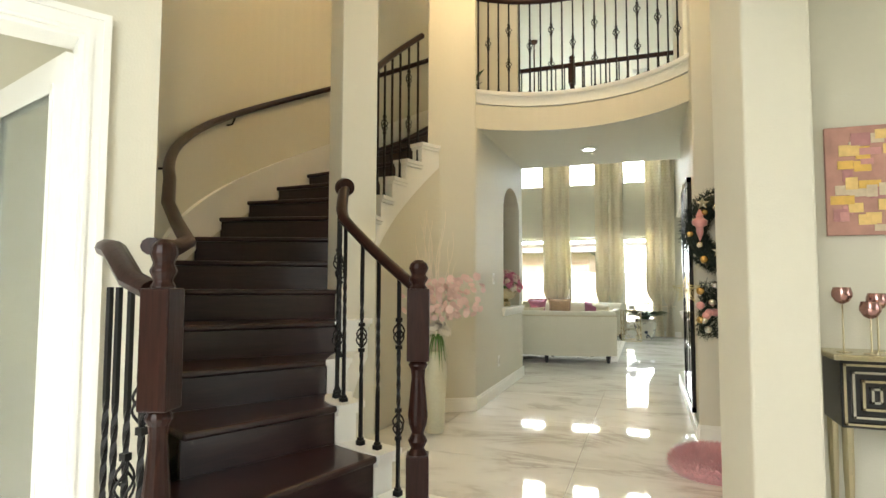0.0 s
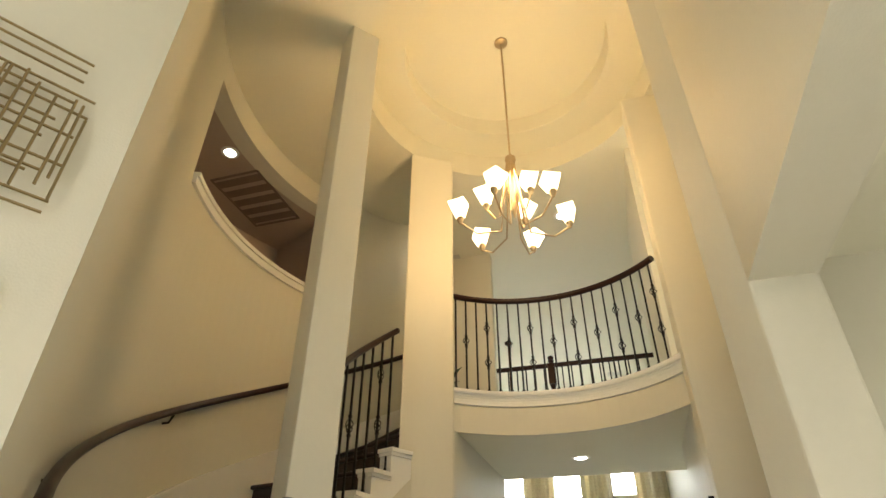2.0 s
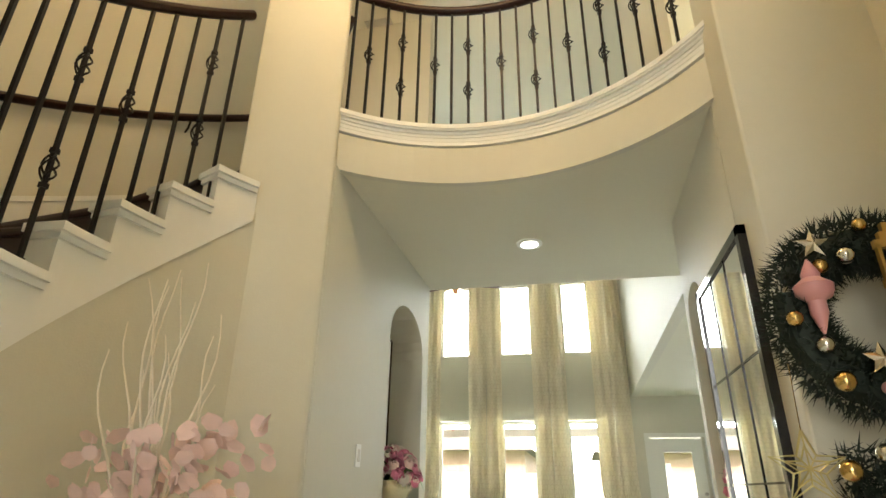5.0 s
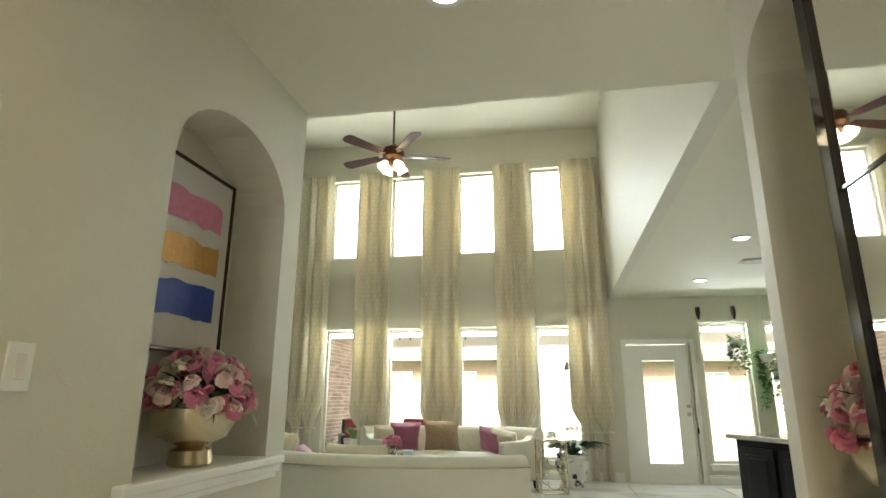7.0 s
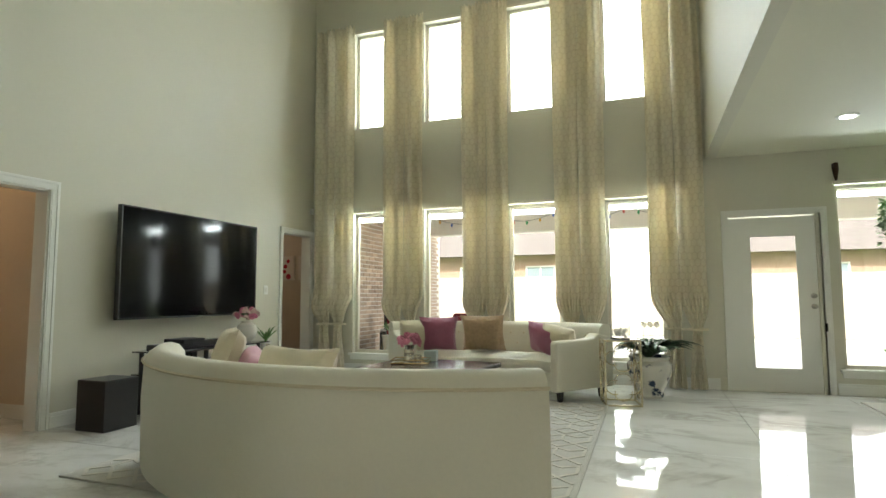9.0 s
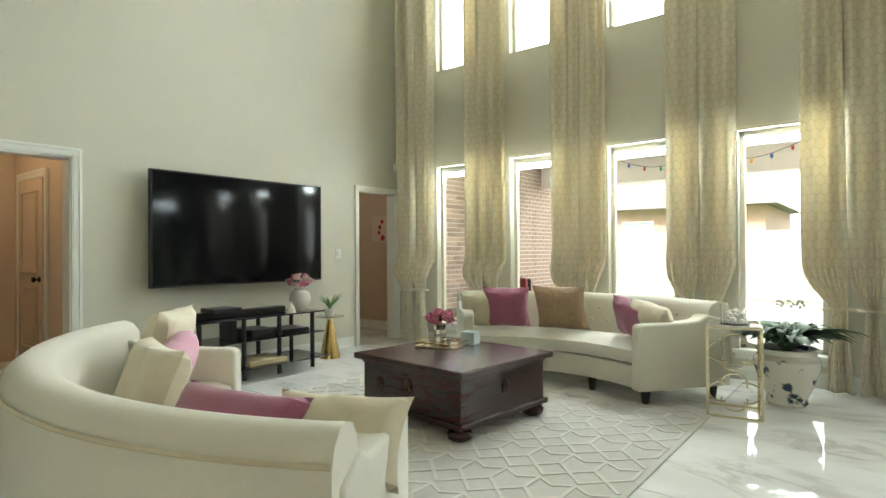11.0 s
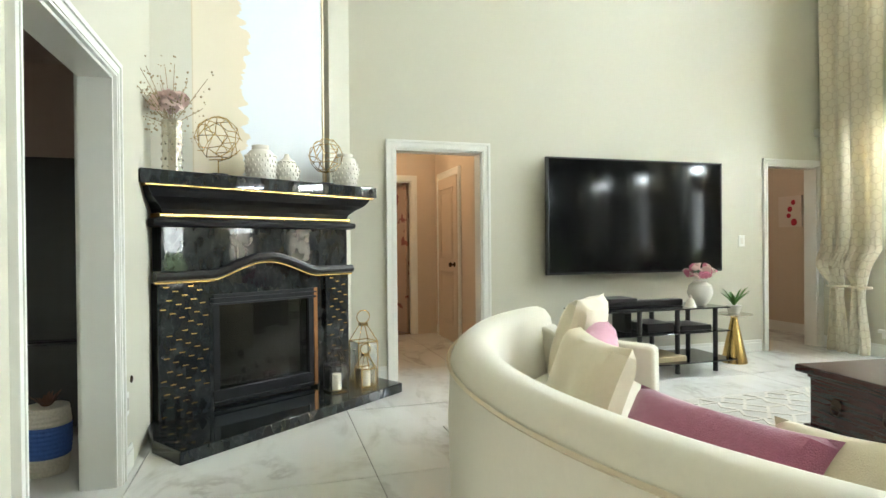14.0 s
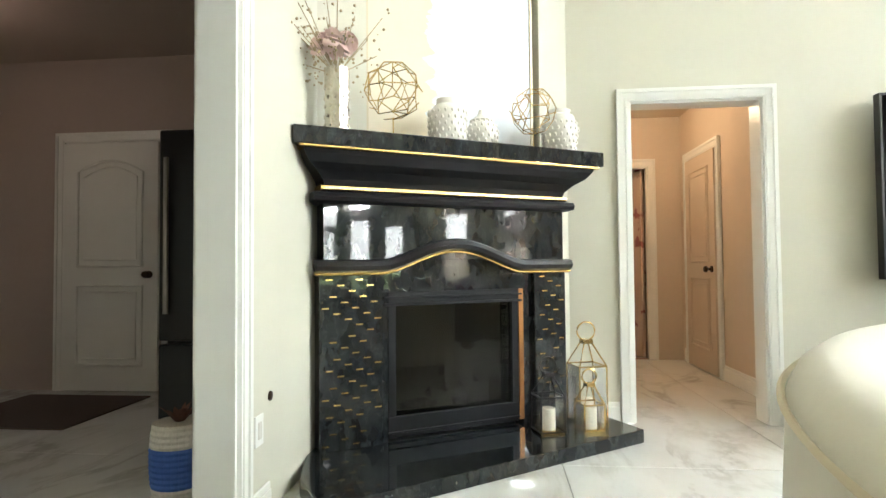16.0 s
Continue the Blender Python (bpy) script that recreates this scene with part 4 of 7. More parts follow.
# ---- sofas ----
LINEN = material("ivory_upholstery", (0.69, 0.66, 0.55), 0.75, grain=0.04, scale=60, stain=0.03, bump=0.25, bump_scale=500, sheen=0.25)
PIPING = material("ivory_piping", (0.60, 0.53, 0.38), 0.7)
BLACKWOOD = material("black_wood_leg", (0.012, 0.010, 0.010), 0.35)


def arc_sofa(name, cx, cy, a0, a1, label, tufted):
    """Curved sofa round a centre; a0 and a1 are its ends in degrees, its back is outside."""
    e = tagged(empty(name), label, "sofa")
    R, D = 2.13, 0.82
    P = lambda r, a, z: (cx + r * math.cos(radians(a)), cy + r * math.sin(radians(a)), z)
    seg = 36

    def sweep(nm, prof, b0, b1, mat, n=seg, smooth=True):
        bm = bmesh.new()
        rings = [[bm.verts.new(P(r, b0 + (b1 - b0) * k / n, z)) for r, z in prof] for k in range(n + 1)]
        for u, v in zip(rings, rings[1:]):
            for i in range(len(prof)):
                j = (i + 1) % len(prof)
                bm.faces.new((u[i], u[j], v[j], v[i]))
        bm.faces.new(rings[0])
        bm.faces.new(rings[-1][::-1])
        o = put(nm, bm, mat, smooth=smooth)
        o.parent = e
        return o

    back = [(R, 0.12), (R + 0.01, 0.5), (R, 0.72), (R - 0.02, 0.765), (R - 0.06, 0.795), (R - 0.11, 0.80), (R - 0.16, 0.785), (R - 0.20, 0.74), (R - 0.24, 0.40), (R - 0.24, 0.12)]
    sgn = 1 if a1 > a0 else -1
    sweep("back", back, a0, a1, LINEN)
    if tufted:
        bm = bmesh.new()
        for row, z in enumerate((0.55, 0.67)):
            for k in range(15):
                a = a0 + (a1 - a0) * (k + 0.5 + 0.5 * (row % 2)) / 16
                p = P(R - 0.225, a, z)
                bmesh.ops.create_uvsphere(bm, u_segments=8, v_segments=5, radius=0.012, matrix=Matrix.Translation(p))
        o = put("button", bm, PIPING, smooth=True)
        o.parent = e
    base = [(R - 0.24, 0.12), (R - 0.24, 0.30), (R - D + 0.01, 0.30), (R - D, 0.28), (R - D, 0.13), (R - D + 0.02, 0.12)]
    sweep("base", base, a0, a1, LINEN)
    seat = [(R - 0.245, 0.305), (R - 0.245, 0.43), (R - 0.35, 0.455), (R - D + 0.08, 0.45), (R - D - 0.005, 0.42), (R - D - 0.02, 0.37), (R - D - 0.005, 0.32), (R - D + 0.05, 0.305)]
    da = math.degrees(0.13 / (R - 0.4))
    sweep("seat_cushion", seat, a0 + sgn * da, a1 - sgn * da, LINEN)
    sweep("piping", [(R + 0.008, 0.722), (R + 0.016, 0.73), (R + 0.008, 0.738), (R, 0.73)], a0, a1, PIPING)
    for b, q in ((a0, 1), (a1, -1)):
        bb = b + sgn * q * math.degrees(0.12 / (R - 0.4))
        arm = [(R - 0.05, 0.12), (R - 0.05, 0.66), (R - 0.22, 0.70), (R - 0.30, 0.655), (R - 0.40, 0.645), (R - D + 0.0, 0.64), (R - D - 0.03, 0.62), (R - D - 0.035, 0.12)]
        o = sweep("arm", arm, b - sgn * q * 0.35, bb, LINEN, 4)
        bv = o.modifiers.new("bevel", "BEVEL")
        bv.width, bv.segments, bv.limit_method = 0.022, 3, "ANGLE"
    for f in (0.03, 0.34, 0.66, 0.97):
        for r in (R - 0.10, R - D + 0.07):
            a = a0 + (a1 - a0) * f
            p = P(r, a, 0)
            bm = bmesh.new()
            bmesh.ops.create_cone(bm, segments=4, radius1=0.026, radius2=0.042, depth=0.121, cap_ends=True, matrix=Matrix.Translation((p[0], p[1], 0.0605)) @ pose(0, 0, 0, 0, 0, a + 45))
            o = put("leg", bm, BLACKWOOD, bevel=0.003)
            o.parent = e
    return e, P


S1 = arc_sofa("curved_sofa", -1.34, 10.6, -60, -146, "ivory upholstered curved sofa with smooth high back", False)
S2 = arc_sofa("curved_sofa", -1.55, 11.26, 53, 131, "ivory tufted curved sofa with black legs", True)
PILLOWS = {
    "ivory": material("ivory_cushion", (0.70, 0.63, 0.47), 0.8, grain=0.05, scale=50, bump=0.3, bump_scale=300, sheen=0.3),
    "mauve": material("mauve_cushion", (0.36, 0.11, 0.19), 0.7, grain=0.18, scale=45, bump=0.4, bump_scale=250, sheen=0.5),
    "pink": material("pink_cushion", (0.62, 0.30, 0.40), 0.7, grain=0.12, scale=40, bump=0.3, bump_scale=250, sheen=0.4),
    "gold": material("gold_sequin_cushion", (0.40, 0.29, 0.18), 0.4, 0.35, grain=0.3, scale=30, stain=0.15, bump=0.5, bump_scale=150),
}


def cushion(x, y, z, rz, tilt, w, h, mat, label, t=0.09, roll=0):
    """Soft square cushion standing at a tilt, with pinched corners."""
    bm = bmesh.new()
    n = 14
    uv = []
    for sgn in (-1, 1):
        g = []
        for i in range(n + 1):
            for j in range(n + 1):
                u, v = -1 + 2 * i / n, -1 + 2 * j / n
                pin = 1 - 0.10 * (1 - u * u) * abs(v) ** 3 - 0.0
                pin2 = 1 - 0.10 * (1 - v * v) * abs(u) ** 3
                th = t * ((1 - u ** 4) * (1 - v ** 4)) ** 0.45
                wr = 0.006 * math.sin(7 * u + 5 * v * v) * (1 - abs(u) ** 3)
                g.append(bm.verts.new((u * w / 2 * pin2, sgn * th + (wr if th > 0.02 else 0), (v * pin + 1) * h / 2)))
        for i in range(n):
            for j in range(n):
                a = i * (n + 1) + j
                bm.faces.new((g[a], g[a + 1], g[a + n + 2], g[a + n + 1]))
    bmesh.ops.remove_doubles(bm, verts=bm.verts, dist=0.0004)
    o = put("cushion", bm, mat, smooth=True)
    o.matrix_world = pose(x, y, z, 0, 0, rz) @ pose(0, 0, 0, tilt, roll, 0)
    return tagged(o, label, "cushion", "sofa cushions")


def on_sofa(S, a, r, col, label, w=0.45, h=0.42, tilt=22, roll=0, t=0.09):
    p = S[1](r, a, 0.465)
    cushion(*p, a + 90, -tilt, w, h, PILLOWS[col], label, t, roll)


on_sofa(S1, -138, 1.72, "ivory", "large ivory cushion leaning on a sofa", 0.5, 0.46, 18)
on_sofa(S1, -130, 1.58, "pink", "pink satin cushion leaning on a sofa", 0.36, 0.32, 22, 14)
on_sofa(S1, -103, 1.70, "ivory", "ivory piped cushion leaning on a sofa", 0.58, 0.40, 20)
on_sofa(S1, -80, 1.73, "mauve", "mauve piped cushion leaning on a sofa", 0.60, 0.32, 32)
on_sofa(S1, -67, 1.63, "ivory", "ivory gathered cushion leaning on a sofa", 0.50, 0.31, 32)
on_sofa(S2, 124, 1.72, "ivory", "ivory cushion leaning on a tufted sofa", 0.44, 0.40)
on_sofa(S2, 115, 1.70, "mauve", "mauve velvet cushion leaning on a tufted sofa", 0.46, 0.44)
on_sofa(S2, 96, 1.70, "gold", "gold sequin cushion leaning on a tufted sofa", 0.52, 0.46)
on_sofa(S2, 70, 1.70, "mauve", "mauve velvet cushion leaning on a tufted sofa", 0.42, 0.38, 28, -12)
on_sofa(S2, 63, 1.70, "ivory", "ivory cushion leaning on a tufted sofa", 0.42, 0.36, 28, -10)

# ---- rug ----
RUG = material("grey_cream_rug", (0.52, 0.50, 0.45), 0.95, grain=0.10, scale=8, stain=0.08, bump=0.5, bump_scale=260, sheen=0.3)
RUGLINE = material("ivory_rug_pile", (0.68, 0.65, 0.58), 0.95, grain=0.08, scale=30, bump=0.5, bump_scale=260)
rug = tagged(empty("area_rug"), "pale grey rug with ivory interlaced lattice pattern", "rug")
o = box("rug_body", -3.35, -0.28, 8.95, 12.42, -0.001, 0.012, RUG, bevel=0.004)
o.parent = rug
bm = bmesh.new()
for ix in range(8):
    for iy in range(9):
        x, y = -3.30 + 0.41 * ix, 9.0 + 0.41 * iy
        s = 0.41
        for (a, b), (c, d) in (((0, 0.25), (0.25, 0)), ((0.25, 0), (0.5, 0.25)), ((0.5, 0.25), (0.75, 0)), ((0.75, 0), (1, 0.25)), ((0, 0.25), (0.25, 0.5)), ((0.25, 0.5), (0.5, 0.25)), ((0.25, 0.5), (0.25, 0.9)), ((0.5, 0.25), (0.75, 0.5)), ((0.75, 0.5), (1, 0.25)), ((0.75, 0.5), (0.75, 0.9)), ((0.25, 0.9), (0.5, 0.75)), ((0.5, 0.75), (0.75, 0.9)), ((0, 0.75), (0.25, 0.9)), ((0.75, 0.9), (1, 0.75))):
            p, q = Vector((x + a * s, y + b * s)), Vector((x + c * s, y + d * s))
            if max(p.x, q.x) > -0.3 or max(p.y, q.y) > 12.4:
                continue
            t = (q - p).normalized()
            nn = Vector((-t.y, t.x)) * 0.011
            p, q = p - t * 0.008, q + t * 0.008
            add_prism(bm, [(p + nn)[:], (p - nn)[:], (q - nn)[:], (q + nn)[:]], 0.010, 0.0165)
o = put("lattice", bm, RUGLINE)
o.parent = rug
o["kind"] = "stuff"

# ---- coffee table trunk ----
TRUNK = wood("mahogany_trunk_wood", (0.026, 0.009, 0.008), (0.048, 0.017, 0.013), 4, 0.25, (10, 10, 1))
tb = tagged(empty("coffee_table", -1.80, 11.26, 0.012, -6), "dark mahogany trunk coffee table with bun feet", "coffee table")
for nm, dims, bv in (("body", (-0.48, 0.48, -0.46, 0.46, 0.10, 0.42), 0.006), ("plinth", (-0.505, 0.505, -0.485, 0.485, 0.085, 0.125), 0.008), ("lid", (-0.535, 0.535, -0.515, 0.515, 0.42, 0.465), 0.010), ("lid_rim", (-0.49, 0.49, -0.47, 0.47, 0.395, 0.425), 0.006)):
    o = box(nm, *dims, TRUNK, bevel=bv)
    o.parent = tb
for sx in (-1, 1):
    for sy in (-1, 1):
        bm = bmesh.new()
        add_lathe(bm, [(0.05, 0), (0.078, 0.018), (0.085, 0.045), (0.07, 0.07), (0.05, 0.078), (0.068, 0.09)], 18, sx * 0.42, sy * 0.40)
        o = put("foot", bm, TRUNK, smooth=True)
        o.parent = tb
AGED = material("aged_brass", (0.06, 0.035, 0.02), 0.4, 0.8, grain=0.2, scale=60)
for m in (pose(0.484, 0, 0.30, 90, 0, 90), pose(0, -0.464, 0.30, 90, 0, 0), pose(-0.3, -0.464, 0.28, 90, 0, 0)):
    bm = bmesh.new()
    add_lathe(bm, [(0.03, 0), (0.034, 0.004), (0.01, 0.008)], 14)
    add_tube(bm, [(0.028 * math.cos(t), 0.028 * math.sin(t) - 0.03, 0.01) for t in [2 * math.pi * k / 14 for k in range(15)]], 0.004, 5)
    o = put("drop_handle", bm, AGED)
    o.parent = tb
    o.matrix_basis = m
GOLD = material("polished_gold_metal", (0.62, 0.43, 0.16), 0.22, 1.0, grain=0.04, scale=50)
MIRROR = material("mirror", (0.9, 0.9, 0.9), 0.02, 1.0)
tray = tagged(empty("mirror_tray", -2.02, 11.40, 0.48, 14), "gold rimmed mirrored tray on the coffee table", "tray")
o = box("base", -0.17, 0.17, -0.13, 0.13, 0, 0.012, MIRROR)
o.parent = tray
bm = bmesh.new()
for z in (0.005, 0.035):
    for p, q in (((-0.17, -0.13), (0.17, -0.13)), ((0.17, -0.13), (0.17, 0.13)), ((0.17, 0.13), (-0.17, 0.13)), ((-0.17, 0.13), (-0.17, -0.13))):
        add_tube(bm, [(*p, z), (*q, z)], 0.005, 6)
o = put("rim", bm, GOLD)
o.parent = tray


# ---- flowers and plants ----
def leafy(bm, base, n, length, width, spread, seed, mi=0, droop=0.5, up=1.0):
    """Arching strap leaves from one base."""
    rnd = random.Random(seed)
    bx, by, bz = base
    for k in range(n):
        a = rnd.uniform(0, 2 * math.pi)
        L = length * rnd.uniform(0.65, 1.1)
        out = spread * rnd.uniform(0.5, 1.1)
        w = width * rnd.uniform(0.7, 1.1)
        prev = None
        sg = 6
        for i in range(sg + 1):
            f = i / sg
            r = out * L * f
            z = bz + up * L * (f - droop * f * f)
            ww = w * (math.sin(math.pi * (0.12 + 0.86 * f)))
            c, s = math.cos(a), math.sin(a)
            l1 = bm.verts.new((bx + c * r - s * ww, by + s * r + c * ww, z))
            mdl = bm.verts.new((bx + c * r, by + s * r, z - ww * 0.35))
            l2 = bm.verts.new((bx + c * r + s * ww, by + s * r - c * ww, z))
            if prev:
                for p, q in ((0, 1), (1, 2)):
                    bm.faces.new((prev[p], prev[q], (l1, mdl, l2)[q], (l1, mdl, l2)[p])).material_index = mi
            prev = (l1, mdl, l2)


def bloom(bm, c, r, seed, mi=0, rings=4):
    """A flower of overlapping cupped petals."""
    rnd = random.Random(seed)
    cx, cy, cz = c
    tx, ty = rnd.uniform(-0.5, 0.5), rnd.uniform(-0.5, 0.5)
    turn = Euler((tx * 2.4, ty * 2.4, 0)).to_matrix()
    for g in range(rings):
        m = 3 + 2 * g
        el = radians(78 - 70 * g / max(1, rings - 1))
        for k in range(m):
            a = 2 * math.pi * (k + 0.5 * (g % 2)) / m + rnd.uniform(-0.15, 0.15)
            L = r * (0.55 + 0.45 * g / rings)
            d = turn @ Vector((math.cos(a) * math.cos(el), math.sin(a) * math.cos(el), math.sin(el)))
            s = turn @ Vector((-math.sin(a), math.cos(a), 0))
            o = Vector((cx, cy, cz))
            p0, p1, p2 = o + d * L * 0.1, o + d * L * 0.65, o + d * L + Vector((0, 0, -0.12 * r * g))
            w = L * 0.42
            v = [bm.verts.new(x) for x in (p0, p1 - s * w, p2 - s * w * 0.55, p2 + s * w * 0.55, p1 + s * w)]
            bm.faces.new(v).material_index = mi


PETALP = material("pink_petal", (0.62, 0.20, 0.30), 0.7, grain=0.15, scale=30, vary=0.05)
PETALPALE = material("pale_pink_petal", (0.76, 0.57, 0.52), 0.7, grain=0.12, scale=30)
PETALW = material("white_petal", (0.72, 0.68, 0.58), 0.7, grain=0.1, scale=30)
LEAF = material("dark_green_leaf", (0.03, 0.075, 0.022), 0.4, grain=0.25, scale=20)
LEAFL = material("light_green_leaf", (0.11, 0.24, 0.05), 0.5, grain=0.2, scale=20)
CERAMIC = material("white_ceramic", (0.78, 0.75, 0.68), 0.2, grain=0.02, scale=20)
SILVERP = material("hammered_silver", (0.62, 0.58, 0.50), 0.18, 1.0, bump=0.4, bump_scale=40)


def bouquet(e, c, rx, rz, n, r, mats, seed, leaves=14):
    """A domed bunch of flowers with some leaves, as parts of the thing e (local coordinates)."""
    rnd = random.Random(seed)
    for mi, mat in enumerate(mats):
        bm = bmesh.new()
        for k in range(mi, n, len(mats)):
            ph = math.acos(1 - rnd.random() * 1.15)
            th = k * 2.4 + rnd.uniform(-0.3, 0.3)
            bloom(bm, (c[0] + rx * math.sin(ph) * math.cos(th), c[1] + rx * math.sin(ph) * math.sin(th), c[2] + rz * math.cos(ph)), r * rnd.uniform(0.75, 1.15), seed * 100 + k)
        o = put("flowers", bm, mat)
        o.parent = e
        o["kind"] = "stuff"
    bm = bmesh.new()
    leafy(bm, (c[0], c[1], c[2] - 0.3 * rz), leaves, rx * 1.5, 0.02, 0.8, seed)
    o = put("leaves", bm, LEAF)
    o.parent = e


v = tagged(empty("flower_vase", -2.05, 11.42, 0.494), "small mirrored vase with pink peonies on the tray", "vase")
bm = bmesh.new()
add_lathe(bm, [(0.05, 0), (0.052, 0.02), (0.046, 0.05), (0.054, 0.08), (0.046, 0.11), (0.055, 0.15), (0.045, 0.15), (0.04, 0.02)], 12)
o = put("pot", bm, SILVERP)
o.parent = v
bouquet(v, (0, 0, 0.19), 0.085, 0.06, 14, 0.055, [PETALP, PETALP], 3, 6)
tb2 = tagged(empty("tissue_box", -1.90, 11.62, 0.478, 10), "pale blue tissue box on the coffee table", "tissue box")
o = box("carton", -0.06, 0.06, -0.06, 0.06, 0, 0.10, material("pale_blue_card", (0.42, 0.50, 0.50), 0.6, grain=0.1), bevel=0.004)
o.parent = tb2
cd = tagged(empty("glass_candle", -1.92, 11.33, 0.494), "clear glass candle jar on the tray", "candle")
bm = bmesh.new()
add_lathe(bm, [(0.03, 0), (0.035, 0.005), (0.035, 0.07), (0.03, 0.07), (0.03, 0.01)], 14)
o = put("jar", bm, SILVERP)
o.parent = cd

# potted plant
e = tagged(empty("potted_plant", 0.114, 13.095, 0), "broad-leaved plant in a white and blue-grey painted ceramic pot", "plant")
POT = material("painted_pot", (0.72, 0.70, 0.62), 0.22)
_n, _l = POT.node_tree.nodes, POT.node_tree.links
_t = _n.new("ShaderNodeTexNoise")
_t.inputs["Scale"].default_value, _t.inputs["Detail"].default_value = 9, 6
_tc = _n.new("ShaderNodeTexCoord")
_l.new(_tc.outputs["Object"], _t.inputs["Vector"])
_r = _n.new("ShaderNodeValToRGB")
_r.color_ramp.elements[0].position, _r.color_ramp.elements[0].color = 0.56, (0.72, 0.70, 0.62, 1)
_r.color_ramp.elements[1].position, _r.color_ramp.elements[1].color = 0.62, (0.04, 0.06, 0.10, 1)
_l.new(_t.outputs["Fac"], _r.inputs["Fac"])
_l.new(_r.outputs["Color"], _n["Principled BSDF"].inputs["Base Color"])
bm = bmesh.new()
add_lathe(bm, [(0.13, 0), (0.145, 0.02), (0.14, 0.06), (0.19, 0.17), (0.235, 0.30), (0.235, 0.36), (0.20, 0.40), (0.215, 0.43), (0.235, 0.445), (0.215, 0.45), (0.19, 0.40)], 28)
o = put("pot", bm, POT, smooth=True)
o.parent = e
bm = bmesh.new()
leafy(bm, (0, 0, 0.40), 130, 0.62, 0.06, 0.8, 5, droop=0.75)
o = put("leaves", bm, LEAF, smooth=True)
o.parent = e
bm = bmesh.new()
for k in range(3):
    add_tube(bm, [(0.02 * k, 0, 0.4), (0.05 * k - 0.05, 0.03, 0.66), (0.07 * k - 0.05, 0.04, 0.78)], 0.004, 5)
    bloom(bm, (0.07 * k - 0.05, 0.04, 0.79), 0.05, k, 0, 2)
o = put("flower", bm, PETALW)
o.parent = e

# quatrefoil side table
CHAMP = material("champagne_metal", (0.62, 0.55, 0.38), 0.25, 1.0, grain=0.04, scale=60)
st = tagged(empty("side_table", -0.17, 12.58, 0, 12), "champagne metal side table with quatrefoil panels and mirrored top", "side table")
w, h = 0.175, 0.66
bm = bmesh.new()
for x in (-w, w):
    for y in (-w, w):
        add_box(bm, x - 0.009, x + 0.009, y - 0.009, y + 0.009, 0, h)
for z in (0.009, h - 0.009):
    for q in (-w, w):
        add_box(bm, -w, w, q - 0.008, q + 0.008, z - 0.008, z + 0.008)
        add_box(bm, q - 0.008, q + 0.008, -w, w, z - 0.008, z + 0.008)
o = put("frame", bm, CHAMP)
o.parent = st
bm = bmesh.new()
for sd_ in ("y-", "x-", "x+"):
    for cz in (0.19, 0.48):
        for k in range(4):
            c0 = (0.085 * math.cos(k * math.pi / 2), 0.062 * math.sin(k * math.pi / 2))
            pts = []
            for i in range(11):
                t = k * math.pi / 2 + radians(-110 + 220 * i / 10)
                u, vv = c0[0] + 0.085 * math.cos(t), c0[1] + 0.072 * math.sin(t)
                pts.append({"y-": (u, -w, cz + vv), "x-": (-w, u, cz + vv), "x+": (w, u, cz + vv)}[sd_])
            add_tube(bm, pts, 0.006, 5)
o = put("quatrefoil", bm, CHAMP)
o.parent = st
o = box("top", -w + 0.002, w - 0.002, -w + 0.002, w - 0.002, h, h + 0.008, MIRROR)
o.parent = st
jar = tagged(empty("glass_canister", -0.16, 12.58, 0.669), "clear glass canister with white stones on the side table", "canister")
bm = bmesh.new()
for k in range(26):
    rr = random.Random(k)
    bmesh.ops.create_icosphere(bm, subdivisions=1, radius=0.022, matrix=Matrix.Translation((rr.uniform(-0.06, 0.06), rr.uniform(-0.06, 0.06), 0.022 + rr.uniform(0, 0.07))))
o = put("stones", bm, CERAMIC, smooth=True)
o.parent = jar
bm = bmesh.new()
add_lathe(bm, [(0.095, 0), (0.1, 0.004), (0.1, 0.14), (0.096, 0.14), (0.096, 0.006)], 20)
o = put("glass", bm, PANE)
o.visible_shadow = False
o.parent = jar

# ---- television wall ----
tv = tagged(empty("television"), "large black flat television mounted on the wall", "television")
o = box("screen", -4.565, -4.548, 10.352, 12.308, 0.912, 1.983, material("television_panel", (0.004, 0.004, 0.005), 0.09, spec=0.16))
o.parent = tv
bm = bmesh.new()
for a, b, c, d in ((10.34, 10.353, 0.895, 1.995), (12.307, 12.32, 0.895, 1.995), (10.34, 12.32, 0.895, 0.913), (10.34, 12.32, 1.982, 1.995)):
    add_box(bm, -4.60, -4.545, a, b, c, d)
add_box(bm, -4.70, -4.60, 10.7, 11.9, 1.1, 1.8)
o = put("bezel", bm, BLACKWOOD)
o.parent = tv
SMOKE = material("black_glass_shelf", (0.01, 0.01, 0.012), 0.05, spec=0.6)
ts = tagged(empty("tv_stand"), "black glass three-shelf television stand with steel posts", "tv stand")
for z in (0.12, 0.37, 0.585):
    o = box("shelf", -4.50, -4.02 + (0.08 if z < 0.2 else 0), 10.47, 11.92, z, z + 0.012, SMOKE, bevel=0.003)
    o.parent = ts
for y in (10.55, 11.0, 11.4, 11.82):
    for x in (-4.46, -4.10):
        bm = bmesh.new()
        add_lathe(bm, [(0.025, 0), (0.022, 0.02), (0.022, 0.585)], 12, x, y)
        o = put("post", bm, BLACKWOOD)
        o.parent = ts
bm = bmesh.new()
add_box(bm, -4.36, -4.26, 10.50, 11.6, 0.598, 0.66)
sb = tagged(put("soundbar", bm, BLACKWOOD, bevel=0.012), "black soundbar lying on a glass shelf", "soundbar")
